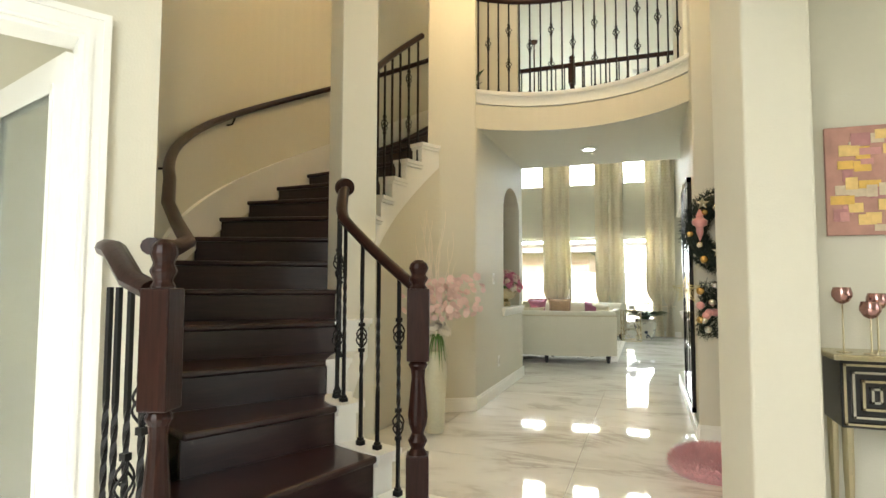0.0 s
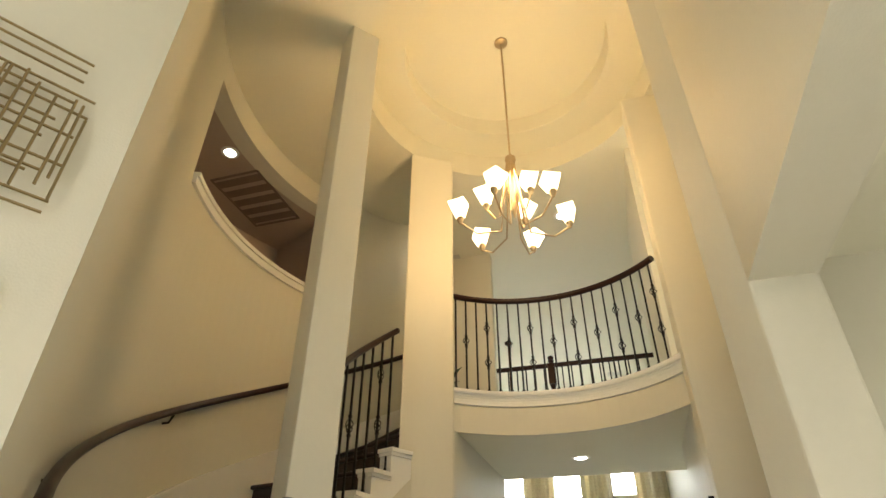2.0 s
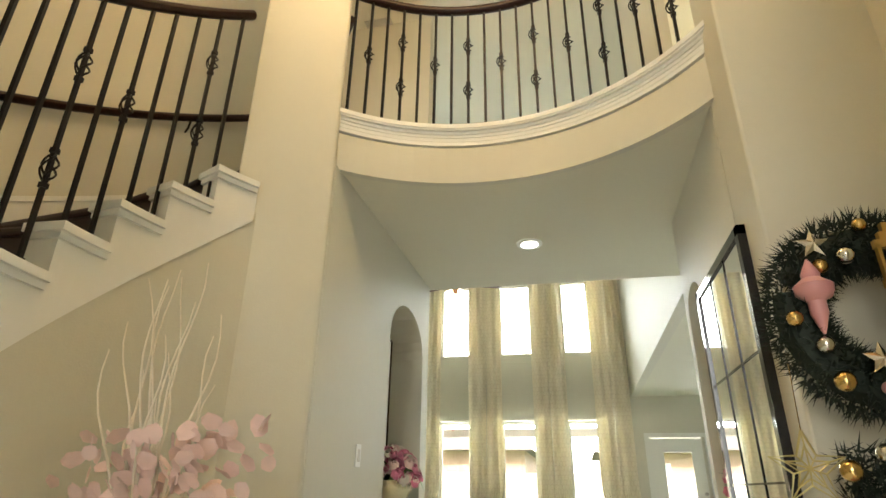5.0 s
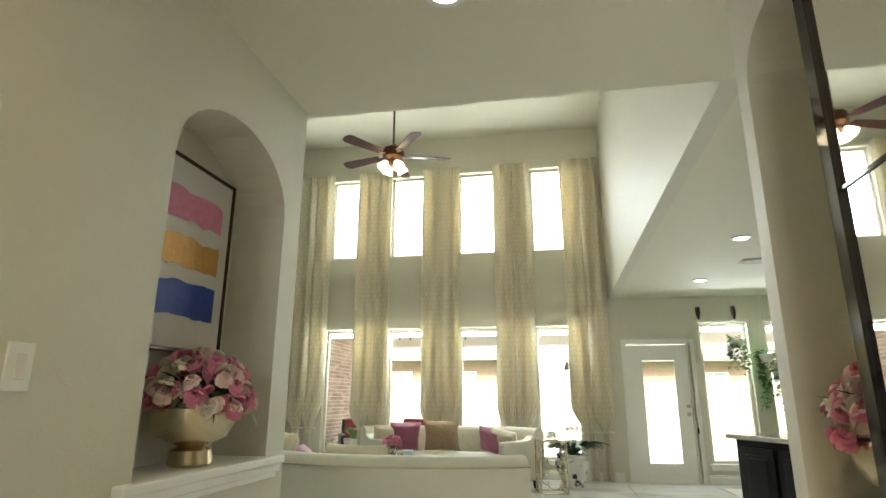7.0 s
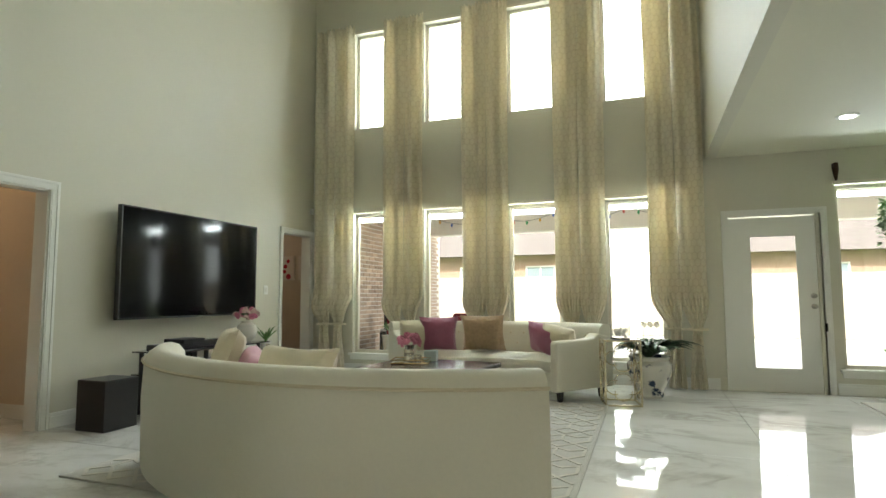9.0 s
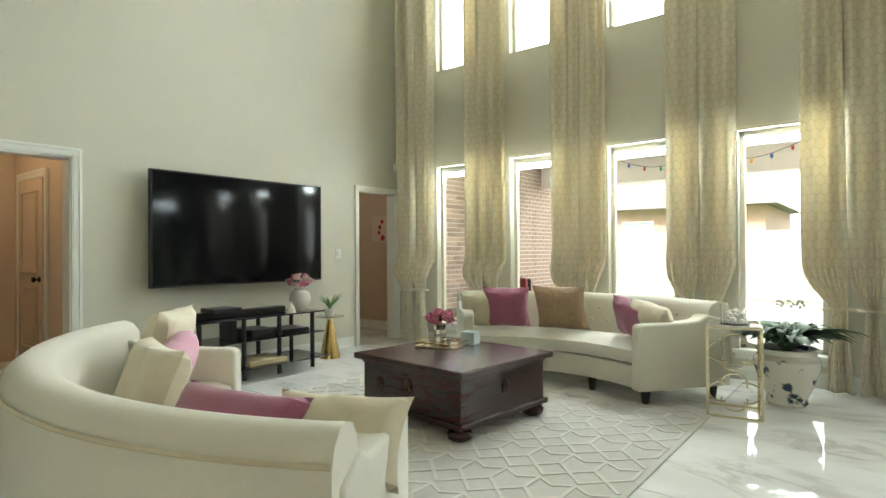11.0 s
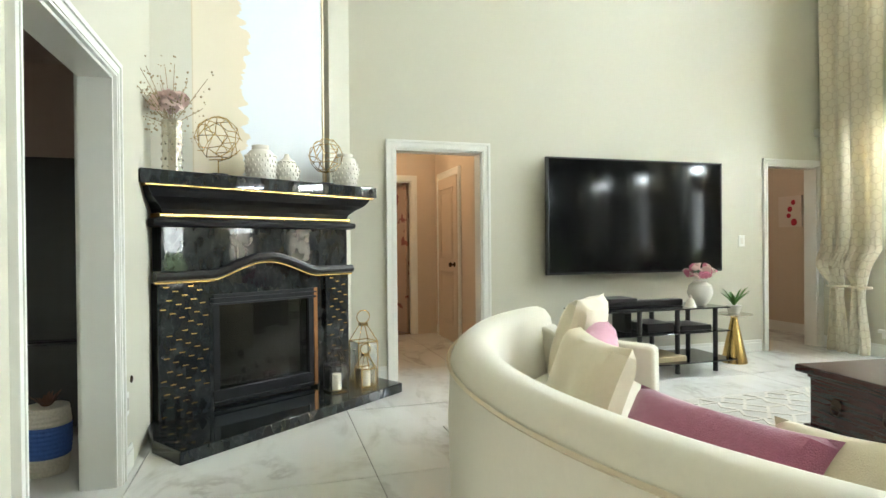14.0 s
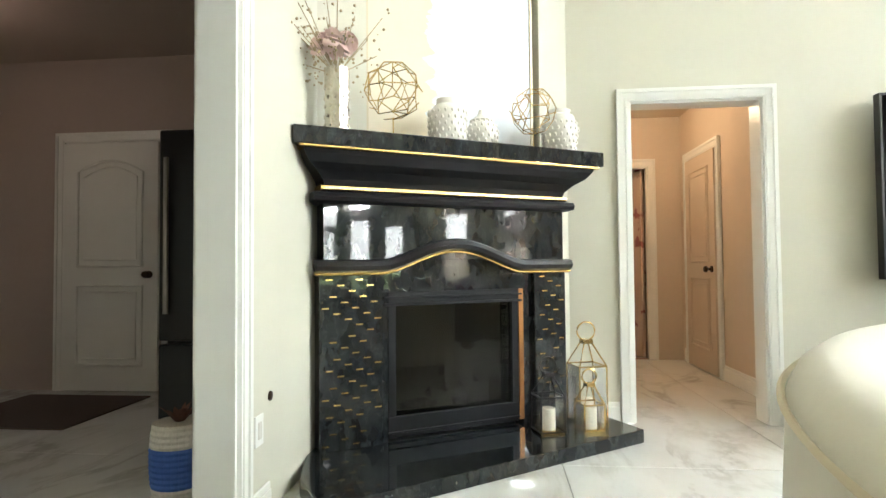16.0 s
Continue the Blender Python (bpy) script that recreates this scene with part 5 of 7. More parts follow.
for nm, lab, d in (("cable_box", "black set-top box on a glass shelf", (-4.35, -4.1, 10.7, 10.98, 0.661, 0.70)), ("receiver", "black receiver on a glass shelf", (-4.45, -4.12, 11.1, 11.38, 0.383, 0.46)),
                   ("router", "black router box standing on a shelf", (-4.4, -4.2, 10.92, 10.99, 0.383, 0.56)), ("game_console", "dark media box on a low glass shelf", (-4.42, -4.1, 11.45, 11.78, 0.383, 0.43)),
                   ("magazine_stack", "stack of tan magazines on a low shelf", (-4.35, -4.0, 11.0, 11.42, 0.133, 0.18))):
    mt = BLACKWOOD if "black" in lab or "dark" in lab else material("tan_paper", (0.42, 0.34, 0.2), 0.6, grain=0.1)
    tagged(box(nm, *d, mt, bevel=0.006), lab, nm.replace("_", " "))
sw = tagged(box("subwoofer", -4.42, -4.10, 9.87, 10.20, 0.0, 0.42, BLACKWOOD, bevel=0.008), "black cube subwoofer on the marble floor", "speaker")
v = tagged(empty("flower_vase", -4.2, 11.74, 0.598), "round white vase with pink roses on the stand", "vase")
bm = bmesh.new()
add_lathe(bm, [(0.05, 0), (0.09, 0.05), (0.115, 0.12), (0.10, 0.19), (0.06, 0.22), (0.065, 0.235), (0.05, 0.235)], 20)
o = put("pot", bm, CERAMIC, smooth=True)
o.parent = v
bouquet(v, (0, 0, 0.28), 0.13, 0.10, 20, 0.05, [PETALPALE, PETALP], 7, 16)
bell = tagged(empty("white_bell", -4.12, 11.56, 0.598), "small white ceramic bell on the stand", "bell")
bm = bmesh.new()
add_lathe(bm, [(0.055, 0), (0.045, 0.02), (0.035, 0.06), (0.012, 0.085), (0.014, 0.10), (0.004, 0.11)], 14)
o = put("body", bm, CERAMIC, smooth=True)
o.parent = bell
gt = tagged(empty("accent_table", -4.34, 12.27, 0), "gold conical accent table with round glass top", "side table")
bm = bmesh.new()
add_lathe(bm, [(0.12, 0), (0.118, 0.02), (0.03, 0.44), (0.05, 0.47)], 22)
o = put("cone", bm, GOLD, smooth=True)
o.parent = gt
bm = bmesh.new()
add_lathe(bm, [(0.16, 0.47), (0.165, 0.475), (0.165, 0.482), (0.155, 0.484)], 26)
o = put("top", bm, SILVERP)
o.parent = gt
e = tagged(empty("potted_plant", -4.34, 12.27, 0.485), "small leafy plant in a white pot on the gold table", "plant")
bm = bmesh.new()
add_lathe(bm, [(0.05, 0), (0.07, 0.06), (0.072, 0.08), (0.06, 0.08)], 16)
o = put("pot", bm, CERAMIC, smooth=True)
o.parent = e
bm = bmesh.new()
leafy(bm, (0, 0, 0.07), 30, 0.26, 0.012, 0.7, 9, droop=0.35)
o = put("leaves", bm, LEAFL)
o.parent = e


def plate(name, m, label, w=0.075, h=0.12):
    e = tagged(empty(name), label, "switch")
    e.matrix_world = m
    o = box("cover", -w / 2, w / 2, -0.007, 0, -h / 2, h / 2, TRIM, bevel=0.002)
    o.parent = e
    o.matrix_parent_inverse = Matrix.Identity(4)
    o = box("rocker", -0.016, 0.016, -0.011, -0.007, -0.033, 0.033, CERAMIC, bevel=0.002)
    o.parent = e


plate("light_switch", along((-4.7, 12.72), (0, -1)) @ pose(0, 0, 1.2) @ pose(0, 0, 0, 0, 0, 180), "white light switch on the wall", 0.08)
plate("light_switch", along((-1.395, 5.63), (0, -1)) @ pose(0, 0, 1.27, 0, 0, 180), "white light switch on the wall")
plate("wall_outlet", along((-1.395, 5.85), (0, -1)) @ pose(0, 0, 0.36, 0, 0, 180), "white wall outlet near the floor")
plate("wall_outlet", along((-3.16, 7.15), (-1, 0)) @ pose(0, 0, 0.36), "white wall outlet near the floor")
tagged(box("motion_sensor", -4.70, -4.66, 13.74, 13.80, 2.36, 2.45, TRIM, bevel=0.01), "small white motion sensor on the wall", "sensor")

# ceiling fan
BRONZE = material("bronze_metal", (0.10, 0.05, 0.03), 0.35, 0.8, grain=0.1, scale=40)
BLADE = wood("rosewood_blade", (0.05, 0.015, 0.012), (0.12, 0.04, 0.03), 4, 0.3, (10, 1, 1))
fan = tagged(empty("ceiling_fan", -1.78, 10.2, 3.88), "bronze ceiling fan with wooden blades and four lit lamps", "ceiling fan")
bm = bmesh.new()
add_lathe(bm, [(0.07, 1.97), (0.06, 1.93), (0.02, 1.9)], 16)
add_tube(bm, [(0, 0, 1.95), (0, 0, 0.1)], 0.013, 8)
add_lathe(bm, [(0.02, 0.16), (0.05, 0.12), (0.11, 0.09), (0.13, 0.04), (0.12, -0.02), (0.07, -0.05), (0.06, -0.09), (0.04, -0.12)], 22)
o = put("motor", bm, BRONZE, smooth=True)
o.parent = fan
for k in range(5):
    bm = bmesh.new()
    add_box(bm, 0.10, 0.22, -0.02, 0.02, -0.004, 0.004)
    o = put("blade_arm", bm, BRONZE)
    o.parent = fan
    o.matrix_basis = pose(0, 0, 0.0, 8, 0, 20 + 72 * k)
    bm = bmesh.new()
    add_prism(bm, [(0.18, -0.05), (0.62, -0.075), (0.67, -0.05), (0.68, 0), (0.67, 0.05), (0.62, 0.075), (0.18, 0.05)], 0.004, 0.012)
    o = put("blade", bm, BLADE, bevel=0.003)
    o.parent = fan
    o.matrix_basis = pose(0, 0, 0.0, 10, 0, 20 + 72 * k)
for k in range(4):
    bm = bmesh.new()
    add_lathe(bm, [(0.02, 0), (0.035, -0.02), (0.06, -0.08), (0.065, -0.10), (0.05, -0.10)], 16)
    o = put("lamp_shade", bm, SHADE, smooth=True)
    o.parent = fan
    a = radians(45 + 90 * k)
    o.matrix_basis = pose(0.08 * math.cos(a), 0.08 * math.sin(a), -0.09, 0, 0, 45 + 90 * k) @ pose(0, 0, 0, 0, -35, 0)

# ---- fireplace ----
FS, FU = Vector((-3.52, 7.19)), Vector((-0.4973, 0.8676))
FM = Matrix(((FU.x, 0.8676, 0, FS.x), (FU.y, 0.4973, 0, FS.y), (0, 0, 1, 0), (0, 0, 0, 1)))
wd = wall_run("wall_chimney", (-3.90, 7.15), (-4.70, 8.545), 0.02, 0, ZTOP, [(0.27, 1.40, 1.66, 5.2)], WALL, "cream diagonal chimney wall with a tall recess")
bm = bmesh.new()
for d in ((0.27, 1.40, 0.16, 0.18, 1.6, 5.3), (0.25, 0.27, 0.02, 0.18, 1.6, 5.3), (1.40, 1.42, 0.02, 0.18, 1.6, 5.3), (0.25, 1.42, 0.02, 0.18, 5.2, 5.22), (0.25, 1.42, 0.02, 0.18, 1.64, 1.66)):
    add_box(bm, *d)
_wm = wd.matrix_world.copy()
structure(put("wall_chimney_recess", bm, WALL, m=_wm), "cream recess above the mantel", "wall")
STONE = marble("black_marble", (0.012, 0.014, 0.016), (0.045, 0.05, 0.05), 7.0, 0.03, 0.03, 0.7)
BLACKPAINT = material("black_satin_paint", (0.012, 0.012, 0.014), 0.3, grain=0.1, scale=30, spec=0.3)
fp = tagged(empty("fireplace"), "black marble fireplace with gold trim and stone hearth", "fireplace")
fp.matrix_world = FM


def fpart(name, bm, mat, bevel=0.0, smooth=False):
    o = put(name, bm, mat, bevel=bevel, smooth=smooth)
    o.parent = fp
    o.matrix_basis = Matrix.Identity(4)
    return o


def fbox(name, x0, x1, y0, y1, z0, z1, mat, bevel=0.0):
    bm = bmesh.new()
    add_box(bm, x0, x1, y0, y1, z0, z1)
    return fpart(name, bm, mat, bevel)


def fmould(name, x0, x1, prof, mat, back=-0.34):
    """Moulding that returns at both ends; prof holds (y, z, inset of the ends)."""
    bm = bmesh.new()
    rows = [[bm.verts.new(p) for p in ((x0 + i, back, z), (x0 + i, y, z), (x1 - i, y, z), (x1 - i, back, z))] for y, z, i in prof]
    for a, b in zip(rows, rows[1:]):
        for k in range(3):
            bm.faces.new((a[k], a[k + 1], b[k + 1], b[k]))
    bm.faces.new(rows[0][::-1])
    bm.faces.new(rows[-1])
    return fpart(name, bm, mat, smooth=False)


bm = bmesh.new()
add_prism(bm, [(-0.02, 0.10), (0.01, 0.42), (1.86, 0.18), (1.86, -0.18), (1.7, -0.34), (0.1, -0.34)], 0.0, 0.075)
fpart("hearth", bm, STONE, 0.006)
fbox("leg", 0.13, 0.46, -0.34, -0.20, 0.075, 0.955, STONE, 0.004)
fbox("leg", 1.40, 1.62, -0.34, -0.20, 0.075, 0.955, STONE, 0.004)
fbox("surround", 0.46, 1.40, -0.34, -0.235, 0.86, 1.10, STONE)
fbox("surround", 0.46, 0.50, -0.34, -0.235, 0.075, 0.86, STONE)
fbox("surround", 1.34, 1.40, -0.34, -0.235, 0.075, 0.86, STONE)
fbox("copper_strip", 1.305, 1.335, -0.31, -0.225, 0.1, 0.86, material("copper_trim", (0.35, 0.16, 0.06), 0.35, 0.9, grain=0.1, scale=30))
fbox("frieze", 0.15, 1.60, -0.34, -0.19, 1.03, 1.34, STONE, 0.003)
fmould("moulding", 0.09, 1.64, [(-0.17, 1.315, 0.03), (-0.13, 1.325, 0.0), (-0.12, 1.345, 0.0), (-0.13, 1.365, 0.0), (-0.17, 1.375, 0.03)], BLACKPAINT)
fmould("gold_band", 0.13, 1.60, [(-0.155, 1.376, 0.0), (-0.145, 1.382, 0.0), (-0.145, 1.398, 0.0), (-0.155, 1.404, 0.0)], GOLD)
fmould("cornice", 0.0, 1.73, [(-0.16, 1.404, 0.15), (-0.15, 1.43, 0.14), (-0.11, 1.47, 0.10), (-0.06, 1.50, 0.055), (-0.03, 1.535, 0.03), (-0.02, 1.56, 0.02)], BLACKPAINT)
fmould("gold_line", 0.0, 1.73, [(-0.01, 1.555, 0.0), (-0.004, 1.56, 0.0), (-0.004, 1.568, 0.0), (-0.01, 1.57, 0.0)], GOLD)
fmould("mantel_shelf", -0.03, 1.76, [(-0.004, 1.57, 0.0), (0.0, 1.575, 0.0), (0.0, 1.65, 0.0), (-0.006, 1.655, 0.004)], STONE)


def archz(x, base, rise):
    f = max(-1.0, min(1.0, (x - 0.875) / 0.42))
    return base + rise * (0.5 + 0.5 * math.cos(math.pi * f)) ** 0.75


for nm, mat, zz, r, y in (("arched_moulding", BLACKPAINT, 1.0, 0.032, -0.165), ("arched_gold_band", GOLD, 0.962, 0.010, -0.172)):
    bm = bmesh.new()
    add_tube(bm, [(x, y, archz(x, zz, 0.115)) for x in [0.10 + 1.53 * k / 40 for k in range(41)]], r, 8)
    fpart(nm, bm, mat, smooth=True)
FIREBLACK = material("firebox_black_metal", (0.008, 0.008, 0.009), 0.5, grain=0.1, scale=40, spec=0.25)
bm = bmesh.new()
for d in ((0.50, 1.305, -0.27, -0.225, 0.80, 0.86), (0.50, 1.305, -0.27, -0.23, 0.09, 0.20), (0.50, 0.545, -0.27, -0.23, 0.2, 0.8), (1.26, 1.305, -0.27, -0.23, 0.2, 0.8), (0.48, 1.32, -0.25, -0.215, 0.785, 0.80), (0.48, 1.32, -0.25, -0.21, 0.825, 0.835), (0.5, 1.305, -0.25, -0.215, 0.115, 0.125)):
    add_box(bm, *d)
fpart("firebox_frame", bm, FIREBLACK, 0.003)
bm = bmesh.new()
for d in ((0.54, 1.27, -0.60, -0.58, 0.19, 0.81), (0.54, 0.56, -0.6, -0.27, 0.19, 0.81), (1.25, 1.27, -0.6, -0.27, 0.19, 0.81), (0.54, 1.27, -0.6, -0.27, 0.18, 0.2), (0.54, 1.27, -0.6, -0.27, 0.80, 0.82)):
    add_box(bm, *d)
fpart("firebox", bm, FIREBLACK)
bm = bmesh.new()
rnd = random.Random(8)
for k in range(30):
    bmesh.ops.create_icosphere(bm, subdivisions=1, radius=rnd.uniform(0.02, 0.045), matrix=Matrix.Translation((rnd.uniform(0.62, 1.2), rnd.uniform(-0.5, -0.32), 0.225)))
for k in range(4):
    add_tube(bm, [(0.65 + 0.12 * k, -0.46, 0.27), (0.8 + 0.1 * k, -0.36, 0.29 + 0.02 * k)], 0.035, 8)
fpart("gas_logs", bm, material("ash_grey_logs", (0.30, 0.27, 0.24), 0.9, grain=0.3, scale=30), smooth=True)
o = fbox("fire_glass", 0.545, 1.26, -0.256, -0.252, 0.2, 0.8, glass("smoked_glass", (0.16, 0.16, 0.16)))
bm = bmesh.new()
rnd = random.Random(5)
for x0, x1 in ((0.13, 0.46), (1.40, 1.62)):
    for j in range(30):
        z = 0.10 + 0.0285 * j
        for k in range(int((x1 - x0) / 0.078) + 1):
            x = x0 + 0.012 + 0.078 * k + 0.039 * (j // 2 % 2) + 0.02 * (j % 2)
            if x + 0.036 < x1 and j % 2 == (k + j // 4) % 2 and rnd.random() < 0.93:
                add_box(bm, x, x + 0.036, -0.2005, -0.196, z, z + 0.0075)
o = fpart("gold_mosaic", bm, GOLD)
o["kind"] = "stuff"
# painting above the mantel
pm = tagged(empty("painting"), "large abstract canvas in cream, white and gold", "painting")
pm.matrix_world = FM
CANV = material("abstract_canvas", (0.62, 0.64, 0.64), 0.6)
_n, _l = CANV.node_tree.nodes, CANV.node_tree.links
_tc = _n.new("ShaderNodeTexCoord")
_sx = _n.new("ShaderNodeSeparateXYZ")
_l.new(_tc.outputs["Object"], _sx.inputs[0])
_t = _n.new("ShaderNodeTexNoise")
_t.inputs["Scale"].default_value, _t.inputs["Detail"].default_value = 9, 10
_mp = _n.new("ShaderNodeMapping")
_mp.inputs["Scale"].default_value = (0.35, 1, 1.6)
_l.new(_tc.outputs["Object"], _mp.inputs["Vector"])
_l.new(_mp.outputs[0], _t.inputs["Vector"])
_a = _n.new("ShaderNodeMath")
_a.operation = "MULTIPLY_ADD"
_a.inputs[1].default_value = 0.35
_l.new(_t.outputs["Fac"], _a.inputs[0])
_l.new(_sx.outputs["X"], _a.inputs[2])
_r = _n.new("ShaderNodeValToRGB")
_e = _r.color_ramp.elements
_e[0].position, _e[0].color = 0.0, (0.74, 0.68, 0.55, 1)
_e[1].position, _e[1].color = 1.0, (0.76, 0.80, 0.84, 1)
for p, c in ((0.98, (0.74, 0.66, 0.50, 1)), (0.99, (0.76, 0.80, 0.84, 1))):
    q = _e.new(p)
    q.color = c
_l.new(_a.outputs[0], _r.inputs["Fac"])
_l.new(_r.outputs["Color"], _n["Principled BSDF"].inputs["Base Color"])
o = box("canvas", 0.44, 1.50, -0.41, -0.375, 1.70, 3.3, CANV)
o.parent = pm
bm = bmesh.new()
for a, b, c, d in ((0.425, 0.44, 1.68, 3.32), (1.50, 1.515, 1.68, 3.32), (0.425, 1.515, 1.68, 1.70), (0.425, 1.515, 3.3, 3.32)):
    add_box(bm, a, b, -0.42, -0.365, c, d)
o = put("frame", bm, material("pale_gilt_frame", (0.62, 0.54, 0.38), 0.4, 0.2, grain=0.06, scale=30))
o.parent = pm


def at_fp(name, x, y, z, label, cat, rz=0):
    e = tagged(empty(name), label, cat)
    e.matrix_world = FM @ pose(x, y, z, 0, 0, rz)
    return e


for nm, x, prof, lab, dim in (
    ("tall_vase", 0.21, [(0.05, 0), (0.062, 0.01), (0.06, 0.15), (0.065, 0.33), (0.055, 0.335), (0.05, 0.02)], "tall faceted silver vase on the mantel", 8),
    ("ceramic_jar", 0.82, [(0.07, 0), (0.085, 0.02), (0.088, 0.14), (0.06, 0.175), (0.05, 0.18), (0.05, 0.205), (0.02, 0.205)], "white embossed ceramic jar on the mantel", 18),
    ("ginger_jar", 1.03, [(0.05, 0), (0.075, 0.04), (0.078, 0.08), (0.05, 0.12), (0.055, 0.125), (0.02, 0.15), (0.012, 0.175)], "small white pierced ginger jar on the mantel", 14),
    ("ceramic_vase", 1.56, [(0.06, 0), (0.075, 0.02), (0.092, 0.12), (0.07, 0.19), (0.05, 0.20), (0.055, 0.22), (0.045, 0.22)], "white textured ceramic vase on the mantel", 18)):
    e = at_fp(nm, x, -0.15, 1.655, lab, "vase")
    bm = bmesh.new()
    add_lathe(bm, prof, dim)
    o = put("body", bm, SILVERP if "silver" in lab else CERAMIC, smooth=dim > 10)
    o.parent = e
    bm = bmesh.new()
    hh = max(p[1] for p in prof)
    for j in range(5):
        for k in range(dim):
            z = hh * (0.12 + 0.14 * j)
            r = np.interp(z, [p[1] for p in prof[1:4]], [p[0] for p in prof[1:4]])
            a = 2 * math.pi * (k + 0.5 * (j % 2)) / dim
            bmesh.ops.create_icosphere(bm, subdivisions=1, radius=0.011, matrix=Matrix.Translation((float(r) * math.cos(a), float(r) * math.sin(a), z)) @ Matrix.Diagonal((0.6, 0.6, 1, 1)))
    o = put("relief", bm, SILVERP if "silver" in lab else CERAMIC, smooth=True)
    o.parent = e
    o["kind"] = "stuff"
    if "white" in lab:
        e.matrix_world = e.matrix_world @ Matrix.Scale(1.2, 4)
    if nm == "tall_vase":
        bouquet(e, (0, 0, 0.44), 0.07, 0.05, 7, 0.08, [PETALPALE], 21, 5)
        bm = bmesh.new()
        rnd = random.Random(3)
        for k in range(22):
            a = rnd.uniform(0, 6.28)
            L = rnd.uniform(0.15, 0.34)
            t = Vector((math.cos(a) * L, math.sin(a) * L * 0.5, 0.38 + rnd.uniform(0.0, 0.32)))
            add_tube(bm, [(0, 0, 0.3), tuple(t * 0.6 + Vector((0, 0, 0.12))), tuple(t)], 0.0025, 4)
            for q in range(9):
                f = rnd.uniform(0.5, 1.05)
                bmesh.ops.create_icosphere(bm, subdivisions=1, radius=rnd.uniform(0.004, 0.009), matrix=Matrix.Translation(t * f + Vector((rnd.uniform(-0.03, 0.03), rnd.uniform(-0.03, 0.03), rnd.uniform(-0.03, 0.06)))))
        o = put("dried_sprigs", bm, material("dried_sprig", (0.36, 0.28, 0.16), 0.7, grain=0.2, scale=30))
        o.parent = e
for x, r, zc in ((0.50, 0.15, 0.25), (1.36, 0.135, 0.235)):
    e = at_fp("wire_orb", x, -0.13, 1.655, "gold wire orb sculpture on a black base", "ornament")
    o = box("base", -0.05, 0.05, -0.04, 0.04, 0, 0.02, BLACKPAINT, bevel=0.003)
    o.parent = e
    bm = bmesh.new()
    t = bmesh.new()
    bmesh.ops.create_icosphere(t, subdivisions=2, radius=r)
    rr = random.Random(int(x * 100))
    for v_ in t.verts:
        v_.co *= rr.uniform(0.94, 1.04)
    for ed in t.edges:
        if rr.random() < 0.55:
            p, q = ed.verts[0].co, ed.verts[1].co
            add_tube(bm, [(p.x, p.y, p.z + zc), (q.x, q.y, q.z + zc)], 0.003, 4)
    t.free()
    add_tube(bm, [(0, 0, 0.02), (0, 0, zc - r + 0.01)], 0.004, 5)
    o = put("wires", bm, GOLD)
    o.parent = e


def lantern(x, y, s, w, h, frame_mat, label):
    """An open metal lantern: glazed box, tapering shoulders, ring handle, candle inside."""
    e = at_fp("lantern", x, y, 0.075, label, "lantern", 12)
    bm = bmesh.new()
    t = 0.02 * s
    for a in (-w, w):
        for b in (-w, w):
            add_tube(bm, [(a, b, 0), (a, b, h), (a / w * t, b / w * t, h + 0.11 * s)], 0.005, 5)
    for z in (0.012, h):
        for q in (-w, w):
            add_tube(bm, [(-w, q, z), (w, q, z)], 0.005, 5)
            add_tube(bm, [(q, -w, z), (q, w, z)], 0.005, 5)
    add_box(bm, -t - 0.006, t + 0.006, -t - 0.006, t + 0.006, h + 0.105 * s, h + 0.125 * s)
    add_tube(bm, [(0.048 * s * math.cos(u), 0, h + 0.165 * s + 0.045 * s * math.sin(u)) for u in [2 * math.pi * k / 18 for k in range(19)]], 0.005, 6)
    o = put("frame", bm, frame_mat)
    o.parent = e
    o = box("base", -w, w, -w, w, 0, 0.012, GOLD, bevel=0.002)
    o.parent = e
    bm = bmesh.new()
    for a, b, c, d in ((-w, w, -w - 0.001, -w + 0.001), (-w, w, w - 0.001, w + 0.001), (-w - 0.001, -w + 0.001, -w, w), (w - 0.001, w + 0.001, -w, w)):
        add_box(bm, a + 0.001, b - 0.001, c, d, 0.014, h)
    o = put("glass", bm, PANE)
    o.visible_shadow = False
    o.parent = e
    bm = bmesh.new()
    add_lathe(bm, [(0.036, 0.013), (0.038, 0.02), (0.038, 0.13), (0.03, 0.133)], 16)
    o = put("candle", bm, WAX)
    o.parent = e


WAX = material("cream_wax", (0.75, 0.70, 0.56), 0.5, grain=0.03, scale=30)
lantern(1.36, -0.02, 1.0, 0.07, 0.20, BLACKPAINT, "black metal lantern with gold base and cream candle on the hearth")
lantern(1.69, -0.10, 1.2, 0.085, 0.33, GOLD, "tall gold glass lantern with a cream candle on the hearth")
lantern(1.58, 0.06, 0.9, 0.06, 0.15, GOLD, "small gold metal lantern with a cream candle on the hearth")
o = tagged(put("gas_key_valve", (lambda b: (add_lathe(b, [(0.02, 0), (0.02, 0.006), (0.008, 0.01)], 12), b)[1])(bmesh.new()), AGED), "small dark gas valve plate on the wall", "valve")
o.matrix_world = pose(-3.27, 7.152, 0.47, -90, 0, 0)

